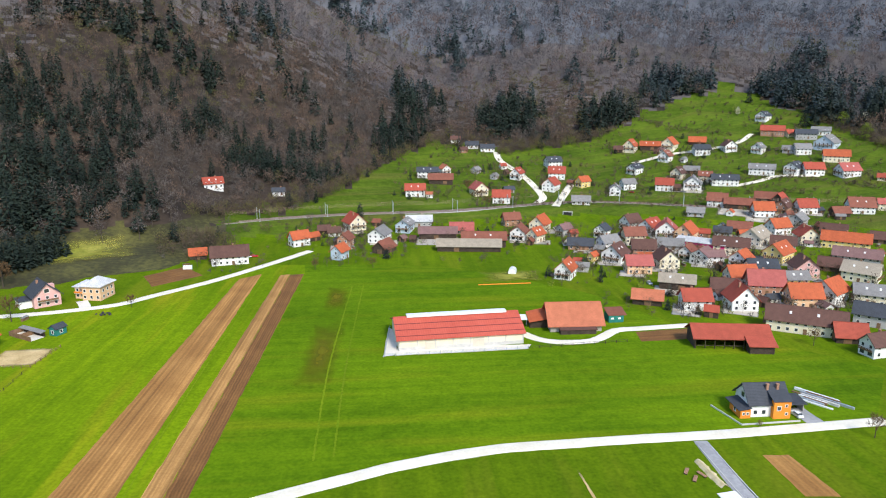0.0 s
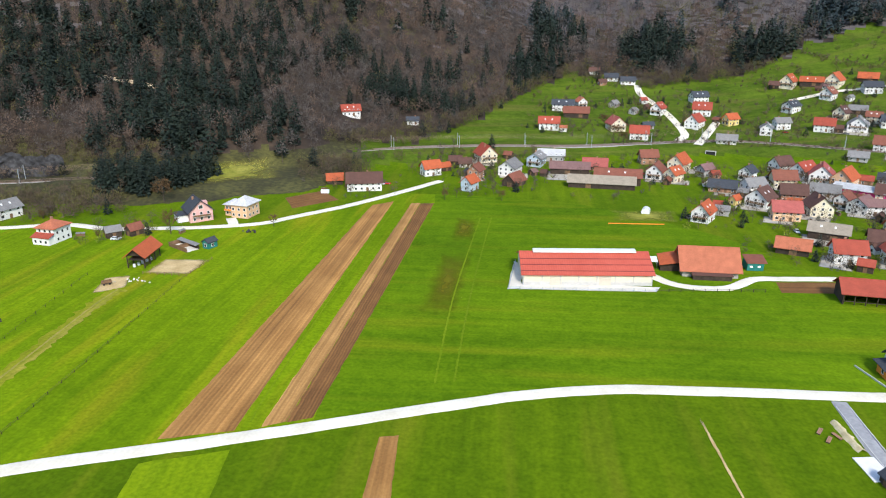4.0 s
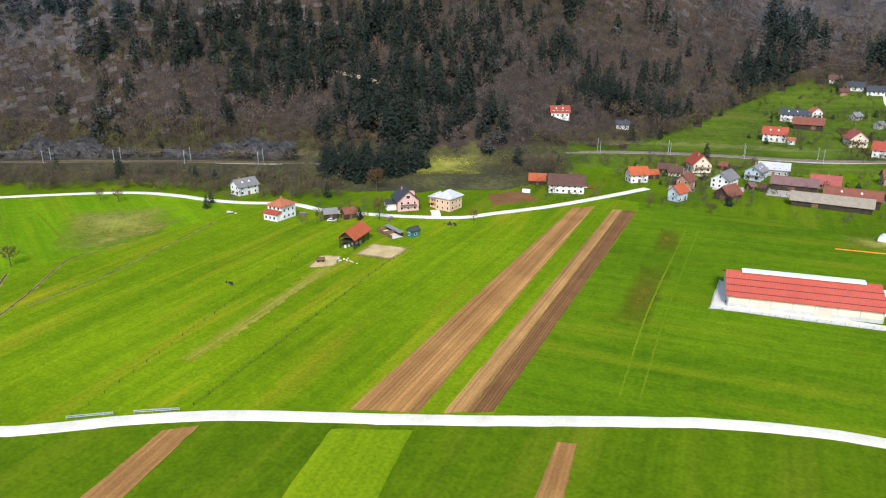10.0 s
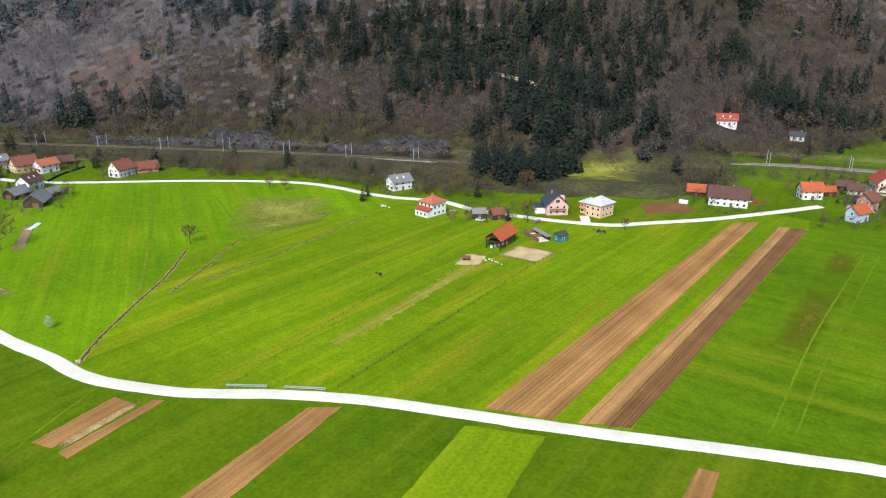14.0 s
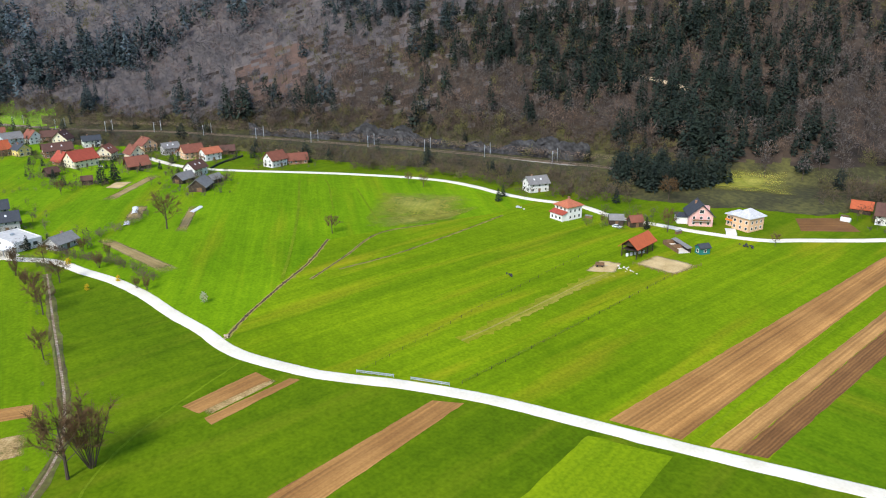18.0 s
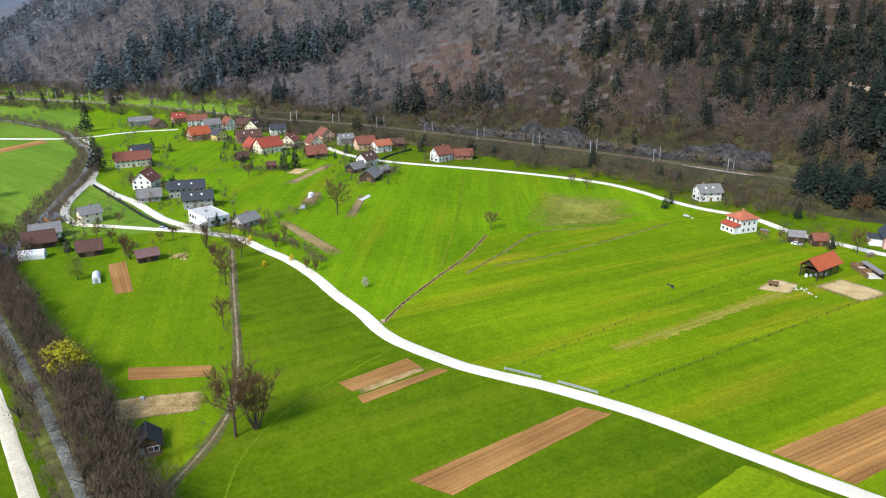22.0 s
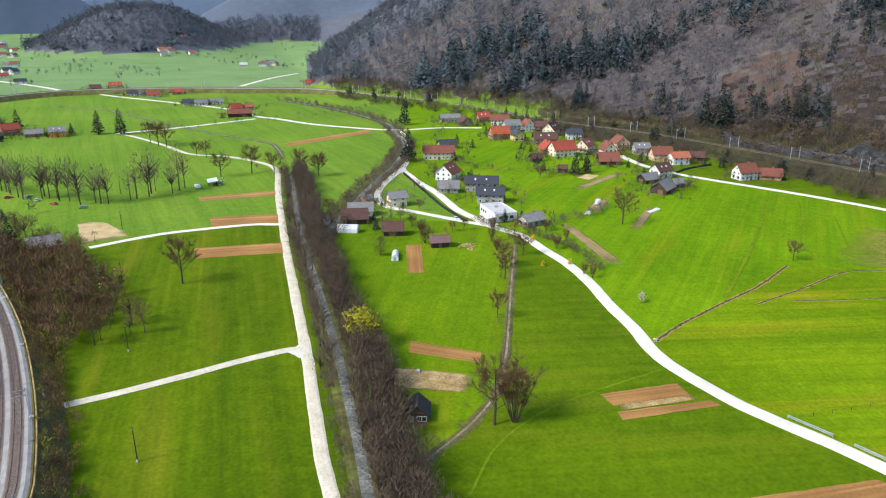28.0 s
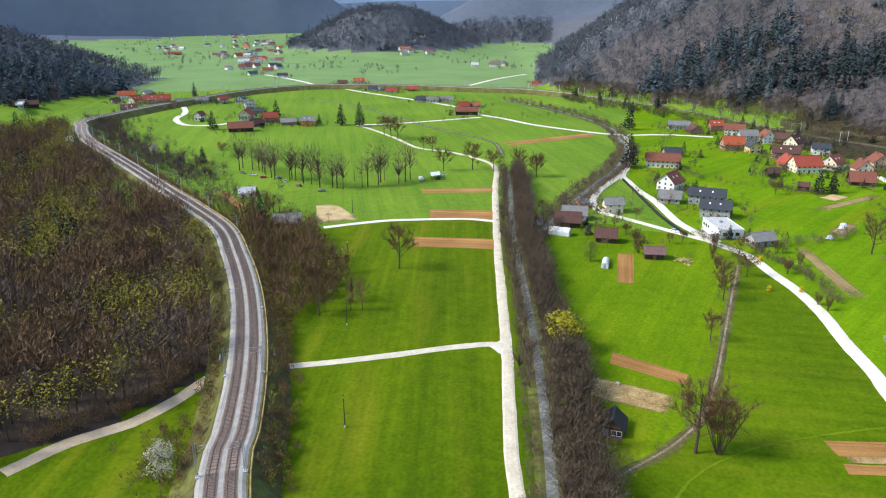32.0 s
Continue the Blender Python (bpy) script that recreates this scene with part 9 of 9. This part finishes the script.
# gravel yards round the village houses
yard_rng = random.Random(17)
for x, y, size in HOUSE_SPOTS:
    if not 300 < math.hypot(x, y) < 1000 or size < 9 or sum(math.hypot(x - q[0], y - q[1]) < 38 for q in HOUSE_SPOTS) < 6 or 120 < x and y < 290:
        continue
    k = math.hypot(x, y)
    ux, uy = -x / k, -y / k
    w, l = size * yard_rng.uniform(0.45, 0.75), size * yard_rng.uniform(0.5, 0.8)
    cx, cy = x + ux * size * 0.35 + uy * yard_rng.uniform(-4, 4), y + uy * size * 0.35 - ux * yard_rng.uniform(-4, 4)
    field("yard", (cx + ux * w - uy * l, cy + uy * w + ux * l), (cx + ux * w + uy * l, cy + uy * w - ux * l), (cx - ux * w + uy * l, cy - uy * w - ux * l), (cx - ux * w - uy * l, cy - uy * w + ux * l))


def clipped_hedge(points, words):
    h = ribbon("hedge", points, [(-0.5, 0.0), (-0.55, 0.8), (-0.35, 1.15), (0.35, 1.15), (0.55, 0.8), (0.5, 0.0)], NEEDLE, step=1.2, ragged=0.08)
    return tagged(h, words, "hedge", "hedges")


clipped_hedge([(-455.8, -14.5), (-428.8, -6.9), (-395.8, 2.2), (-371.9, 8.9), (-354.6, 15.3), (-340.6, 20.8)], "clipped dark green hedge along the gravel road")
clipped_hedge([(-452.7, 165.3), (-465.5, 178.4), (-477.6, 198.4)], "clipped dark hedge beside the farm garden")


# cable trough beside the ballast
tagged(ribbon("cable_trough", [q for q in RAIL if math.hypot(*q) < 520 and q[1] < 0], [(-6.3, -0.6), (-6.2, -0.1), (-5.9, -0.1), (-5.8, -0.6)], SOILS["straw"], step=4, level=RAIL_Z), "yellowish cable trough beside the ballast", "cable trough", kind="structure")


def bench(x, y, rot):
    t = thing("garden_bench", x, y, rot, "rust-brown wooden planter bench on the grass", "bench", "benches")
    for k in range(3):
        part("plank", Soup().box(-1.5, 1.5, -0.45 + k * 0.32, -0.17 + k * 0.32, 0.42, 0.48).mesh("plank", WALLS["brick"]), t)
    for u in (-1.2, 1.2):
        part("leg", Soup().box(u - 0.08, u + 0.08, -0.4, 0.4, 0, 0.42).mesh("leg", DARKWOOD), t)


for q in ((63.5, 164.7, 62), (64.6, 161.2, 62), (67.0, 163.2, 118)):
    bench(*q)
rubble_rng = random.Random(5)


def rubble(cx, cy, n, spread, size, mat, words):
    t = thing("rubble_heap", cx, cy, 0, words, "rubble", "rubble heaps")
    for k in range(n):
        x, y = rubble_rng.gauss(0, spread), rubble_rng.gauss(0, spread * 0.55)
        r = size * rubble_rng.uniform(0.5, 1.3)
        bm = bmesh.new()
        bmesh.ops.create_icosphere(bm, subdivisions=1, radius=r)
        for v in bm.verts:
            v.co *= rubble_rng.uniform(0.7, 1.2)
            v.co.z *= 0.7
        me = bpy.data.meshes.new("stone")
        bm.to_mesh(me)
        bm.free()
        me.materials.append(mat)
        part("stone", me, t, m=pose(x, y, r * 0.35 + max(0, 0.5 - 0.3 * math.hypot(x, y) / spread), 0, 0, rubble_rng.uniform(0, 360)))
    return t


tagged(ribbon("sand_heap", [(68.4, 170.2), (69.0, 166.5), (69.6, 163.0), (70.4, 159.5), (70.9, 157.6)], [(-1.0, 0.0), (-0.5, 0.55), (0.1, 0.8), (0.6, 0.45), (1.0, 0.0)], material("heaped_sand", (0.46, 0.37, 0.20), (0.70, 0.60, 0.38), scale=0.6, fine=3.0, bump=0.15), step=0.7, ragged=0.3), "long pale sand heap beside the paved drive", "sand heap", kind="structure")
for off, words in ((-1.75, "pale concrete kerb along the paved drive"), (1.75, "pale concrete kerb on the meadow side of the drive")):
    tagged(ribbon("kerb", [(73.0, 178.0), (74.9, 156.5), (76.6, 144.6), (78.2, 133.0)], [(off - 0.12, 0.0), (off - 0.12, 0.30), (off + 0.12, 0.30), (off + 0.12, 0.0)], CONCRETE, step=3), words, "kerb", "kerbs", kind="structure")
tagged(ribbon("drill_line", [(34.8, 168.7), (36.6, 157), (38.3, 145.3), (40.2, 132.7), (42, 120)], [(-0.22, 0.0), (0.22, 0.0)], SOILS["sand"], lift=0.09, ragged=0.12, step=1.5), "thin yellowish bare line across the meadow", "line", kind="structure")
tagged(ribbon("garden_edging", [(17.4, 335.3), (43.9, 338.5)], [(-0.1, 0.0), (-0.1, 0.5), (0.1, 0.5), (0.1, 0.0)], ORANGE, step=6), "low orange board edging of the vegetable garden", "edging", "garden edging")
for q in ((-384.6, 97.7, -372.0, 93.5), (-364.2, 125.2, -356.0, 117.0), (-359.1, 86.4, -352.5, 84.0)):
    tagged(ribbon("film_strip", [(q[0], q[1]), ((q[0] + q[2]) / 2, (q[1] + q[3]) / 2 + 0.3), (q[2], q[3])], [(-1.3, 0.0), (-0.7, 0.45), (0.7, 0.45), (1.3, 0.0)], PLASTIC, lift=0.15, step=1.5, ragged=0.15), "white film tunnel over a vegetable bed", "film tunnel", "film tunnels")
thicket("road_bushes", np.vstack([along([(-344.6, 46.3), (-316.7, 52.8), (-299.3, 64.8), (-269.1, 72.0)], 2.2, 1.3, 51), along([(-344.6, 46.3), (-316.7, 52.8), (-299.3, 64.8), (-269.1, 72.0)], 1.2, 2.2, 52)]), 1.6, 4.2, [BARK, TWIG_WARM], "rounded brown bushes along the gravel road", 151, BUSH_FINE)
rubble(-162.2, 224.6, 22, 2.2, 0.35, SOILS["pale"], "pale stones scattered on the sandy yard")
rubble(-255.7, 256.4, 10, 1.6, 0.7, CONCRETE, "grey concrete blocks lying in the meadow")
rubble(-147.2, 290.6, 14, 2.4, 0.6, ROCK, "heap of dark stones at the field edge")
rubble(-187.3, 183.2, 12, 0.9, 0.4, ROCK, "ring of dark stones in the pasture")
rubble(-203.5, 73.6, 12, 1.2, 0.45, DIRT, "loose stones where the ditch meets the road")
rubble(-184.6, -3.0, 6, 0.8, 0.5, CONCRETE, "grey slab pieces on the stubble bed")
rubble(-262, -128, 20, 6, 0.6, DIRT, "scattered earth and stones by the lane")
rubble(-433.4, -131.3, 16, 5, 0.7, CONCRETE, "scattered junk and stones round the field shed")
tagged(new("slab", Soup().add([(67.7, 154.8, 0.06), (72.7, 156.0, 0.06), (74.4, 147.5, 0.06), (69.4, 146.0, 0.06), (67.7, 154.8, 0.2), (72.7, 156.0, 0.2), (74.4, 147.5, 0.2), (69.4, 146.0, 0.2)],
                              [(0, 1, 2, 3), (7, 6, 5, 4), (4, 5, 1, 0), (5, 6, 2, 1), (6, 7, 3, 2), (7, 4, 0, 3)]).mesh("slab", WHITE)), "white concrete slab beside the drive", "slab", kind="structure")
house(72.6, 145.2, 105, 4.2, 3.0, 2.1, "wood", "slate")
house(80.5, 124.5, 20, 10.0, 8.0, 4.4, "white", "red")
for k, q in enumerate(((-404.1, -257.8), (-400.7, -248.2), (-396.0, -238.0), (-397.4, -227.5), (-389.6, -218.9), (-381.4, -205.3), (-373.2, -185.5))):
    car(q[0], q[1], 60 + 37 * k, ("grey", "white", "red")[k % 3], "old car parked along the tree row")


def field_shed():
    t = thing("field_shed", -426.5, -131.0, 20, "open field shed with a white sheet roof", "shed")
    for x in (-4.5, 0, 4.5):
        for y in (-2.2, 2.2):
            part("post", Soup().box(x - 0.1, x + 0.1, y - 0.1, y + 0.1, 0, 2.7).mesh("post", DARKWOOD), t)
    part("back_wall", Soup().box(-4.6, 4.6, 2.3, 2.4, 0, 2.6).mesh("back_wall", DARKWOOD), t)
    slab_roof(t, (-5.4, -3, 2.6), (5.4, -3, 2.6), (5.4, 3.0, 3.3), (-5.4, 3.0, 3.3), PLASTIC)
    w = thing("wagon", -417.5, -137.5, 35, "white covered farm wagon by the shed", "wagon")
    part("body", Soup().box(-2.6, 2.6, -1.1, 1.1, 0.7, 2.3).mesh("body", PLASTIC), w)
    for x in (-1.7, 1.7):
        for y in (-1.1, 1.1):
            part("wheel", Soup().tube((x, y - 0.12, 0.45), (x, y + 0.12, 0.45), 0.45, 0.45, 12).mesh("wheel", MATT_BLACK), w)


field_shed()


def trailer(x, y):
    t = thing("farm_trailer", x, y, 40, "grey farm trailer on the sandy yard", "trailer")
    part("bed", Soup().box(-1.8, 1.8, -0.9, 0.9, 0.75, 0.95).mesh("bed", DARKWOOD), t)
    for y0 in (-0.9, 0.84):
        part("side_board", Soup().box(-1.8, 1.8, y0, y0 + 0.06, 0.95, 1.7).mesh("side_board", TIMBER), t)
    for u in (-1.0, 1.0):
        for w in (-0.85, 0.85):
            part("wheel", Soup().tube((u, w - 0.1, 0.4), (u, w + 0.1, 0.4), 0.4, 0.4, 12).mesh("wheel", MATT_BLACK), t)
    part("drawbar", Soup().tube((1.8, 0, 0.8), (3.2, 0, 0.6), 0.06, 0.06, 5).mesh("drawbar", GALV), t)


trailer(-171.4, 219.1)


def hip_roof(L, W, h, rise, over, thick=0.25):
    """A hipped roof: four sloping planes meeting in a short ridge."""
    a, b = L / 2 + over, W / 2 + over
    r = max(0.2, (L - W) / 2)
    lo = [(-a, -b, h), (a, -b, h), (a, b, h), (-a, b, h)]
    hi = [(x, y, z + thick) for x, y, z in lo] + [(-r, 0, h + rise + thick), (r, 0, h + rise + thick)]
    return Soup().add(lo + hi, [(3, 2, 1, 0), (0, 1, 5, 4), (1, 2, 6, 5), (2, 3, 7, 6), (3, 0, 4, 7), (4, 5, 9, 8), (5, 6, 9), (6, 7, 8, 9), (7, 4, 8)])


def hipped_house():
    t = thing("house", -228.5, 263.5, 86, "white two-storey house with a red hipped roof and skirt roof", "house", "village buildings")
    part("wall", Soup().box(-5, 5, -4.6, 4.6, -0.2, 6.6).mesh("wall", WALLS["white"]), t)
    part("roof", hip_roof(10, 9.2, 6.6, 2.9, 0.8).mesh("roof", ROOFS["pale_red"]), t)
    part("extension", Soup().box(-8.2, -5.02, -4.4, 4.4, -0.2, 3.4).mesh("extension", WALLS["white"]), t)
    slab_roof(t, (-8.8, -5.0, 3.3), (-5.0, -5.0, 4.6), (-5.0, 5.0, 4.6), (-8.8, 5.0, 3.3), ROOFS["red"], "skirt_roof")
    for u in (-3, 0, 3):
        for z in (1.6, 4.6):
            part("window", WINDOW, t, m=pose(u, -4.6, z))
            part("window", WINDOW, t, m=pose(5.0, u, z, 0, 0, 90))
        part("window", WINDOW, t, m=pose(-8.2, u * 0.9, 1.6, 0, 0, -90))
        part("window", WINDOW, t, m=pose(-5.0, u * 0.9, 5.6, 0, 0, -90))
    part("chimney", CHIMNEY, t, "brick chimney", pose(1, 1.0, 9.2))


def pink_house():
    t = thing("house", -182.0, 306.5, 133, "pink gabled house with dark slate roof and balconies", "house", "village buildings")
    L, W, h, rise = 13, 11, 5.6, 5.0
    s = Soup().add([(-L / 2, -W / 2, -0.2), (L / 2, -W / 2, -0.2), (L / 2, W / 2, -0.2), (-L / 2, W / 2, -0.2), (-L / 2, -W / 2, h), (L / 2, -W / 2, h), (L / 2, W / 2, h), (-L / 2, W / 2, h), (-L / 2, 0, h + rise), (L / 2, 0, h + rise)],
                   [(0, 1, 5, 4), (2, 3, 7, 6), (1, 2, 6, 9, 5), (3, 0, 4, 8, 7)])
    part("wall", s.mesh("wall", WALLS["pink"]), t)
    roof = part("roof", gable_roof(L, W, h, rise, 1.0).mesh("roof", ROOFS["slate"]), t)
    part("chimney", CHIMNEY, roof, "white chimney", pose(2, 1.5, 9.6))
    part("dormer", Soup().box(-1.6, 1.6, -4.6, -1.0, 6.4, 8.6).mesh("dormer", WALLS["pink"]), roof)
    turn = Matrix.Rotation(radians(-90), 4, "Z")
    for u in (-3.4, 0, 3.4):
        for z in (1.6, 4.3):
            part("window", WINDOW, t, m=turn @ pose(u, -L / 2, z))
            part("window", WINDOW, t, m=pose(u * 1.2, -W / 2, z))
    part("window", WIDE_WINDOW, t, m=turn @ pose(0, -L / 2, 7.4))
    b = part("balcony", Soup().box(-4.2, 4.2, -1.3, 0, 2.75, 2.9).mesh("balcony", CONCRETE), t, "", turn @ pose(0, -L / 2, 0))
    part("railing", Soup().box(-4.2, 4.2, -1.32, -1.22, 2.9, 3.8).mesh("railing", TIMBER), b, "brown wooden railing")
    part("side_wing", Soup().box(-3, 5, W / 2 + 0.02, W / 2 + 5, -0.2, 3.4).mesh("side_wing", WALLS["white"]), t, "white low side wing")
    part("wing_roof", Soup().box(-3.5, 5.5, W / 2 + 0.02, W / 2 + 5.5, 3.4, 3.65).mesh("wing_roof", ROOFS["slate"]), t)


def peach_house():
    t = thing("house", -161.5, 316.0, 82, "peach house with a pale hipped metal roof and balconies", "house", "village buildings")
    part("wall", Soup().box(-5.5, 5.5, -4.6, 4.6, -0.2, 6.6).mesh("wall", WALLS["peach"]), t)
    part("roof", hip_roof(11, 9.2, 6.6, 3.4, 0.9).mesh("roof", ROOFS["pale_grey"]), t)
    part("side_wing", Soup().box(-3.5, 5, 4.62, 9.5, -0.2, 5.6).mesh("side_wing", WALLS["peach"]), t)
    part("wing_roof", hip_roof(9.4, 6.0, 5.6, 1.8, 0.3).mesh("wing_roof", ROOFS["pale_grey"]), t, m=pose(0.75, 7.2, 0))
    for u in (-3.2, 0, 3.2):
        for z in (1.6, 4.5):
            part("window", WINDOW, t, m=pose(u, -4.6, z))
            part("window", WINDOW, t, m=pose(-5.5, u, z, 0, 0, -90))
    for u in (6, 8.2):
        for z in (1.6, 4.2):
            part("window", WINDOW, t, m=pose(-3.5, u, z, 0, 0, -90))
    turn = Matrix.Rotation(radians(-90), 4, "Z")
    b = part("balcony", Soup().box(-9.3, -4.7, -1.2, 0, 2.75, 2.9).mesh("balcony", CONCRETE), t, "", turn @ pose(0, -3.5, 0))
    part("railing", Soup().box(-9.3, -4.7, -1.22, -1.12, 2.9, 3.8).mesh("railing", ORANGE), b, "orange balcony railing")
    drive = ribbon("driveway", [(-166.5, 309.5), (-162.0, 303.0), (-159.0, 297.5)], [(-2.4, 0.0), (2.4, 0.0)], SOILS["pale"], lift=0.14)
    tagged(drive, "pale paved driveway of the peach house", "driveway", kind="structure")


hipped_house()
pink_house()
peach_house()


# sheds, parked cars and stacked wood in the village yards
yard_rng = random.Random(29)
busy = [(x, y, k) for x, y, k in HOUSE_SPOTS if 300 < math.hypot(x, y) < 760 and k > 9 and sum(math.hypot(x - q[0], y - q[1]) < 40 for q in HOUSE_SPOTS) > 4]


def free_spot(x, y, size, room):
    """A clear place in the yard on the valley side of a house."""
    for _ in range(40):
        a, r = yard_rng.uniform(0, 6.28), size * 0.62 + yard_rng.uniform(room, room + 7)
        q = (x + math.cos(a) * r, y + math.sin(a) * r)
        if min(math.hypot(q[0] - h[0], q[1] - h[1]) - 0.62 * h[2] for h in HOUSE_SPOTS) > room and min(np.hypot(rail_line[:, 0] - q[0], rail_line[:, 1] - q[1])) > 12:
            return q
    return None


def wood_stack(x, y, rot):
    t = thing("wood_stack", x, y, rot, "stacked firewood under a grey sheet beside the house", "wood stack", "wood stacks")
    part("log_stack", Soup().box(-1.8, 1.8, -0.5, 0.5, 0, 1.3).mesh("log_stack", TIMBER), t)
    slab_roof(t, (-2.0, -0.7, 1.3), (2.0, -0.7, 1.3), (2.0, 0.7, 1.6), (-2.0, 0.7, 1.6), ROOFS["grey"], "cover", 0.06)


for x, y, k in busy:
    u = yard_rng.random()
    q = free_spot(x, y, k, 1.5)
    if q and u < 0.62:
        house(q[0], q[1], yard_rng.uniform(0, 180), yard_rng.uniform(3.6, 6.4), yard_rng.uniform(3.0, 4.6), yard_rng.uniform(2.2, 2.7), yard_rng.choice(["wood", "white", "wood", "grey"]), yard_rng.choice(["brown", "grey", "rust", "slate", "orange", "mauve"]))
    q = free_spot(x, y, k, 1.2)
    if q and u > 0.72:
        paint = yard_rng.choice(["white", "grey", "white", "red", "grey"])
        car(q[0], q[1], yard_rng.uniform(0, 360), paint, paint + " car parked in a village yard")
    elif q and u < 0.4:
        wood_stack(q[0], q[1], yard_rng.uniform(0, 180))

# firewood and bushes by the houses along the village road
for k, q in enumerate(((-220.7, 270.3), (-211.5, 269.6), (-177.5, 283.3), (-183.7, 309.9), (-265.5, 306.9), (-257.7, 291.8), (-140.4, 372.0), (-200.7, 284.2))):
    if k % 2 == 0:
        wood_stack(q[0], q[1], 20 + 31 * k)
    else:
        tree("bush", q[0], q[1], 3.0 + 0.3 * k)
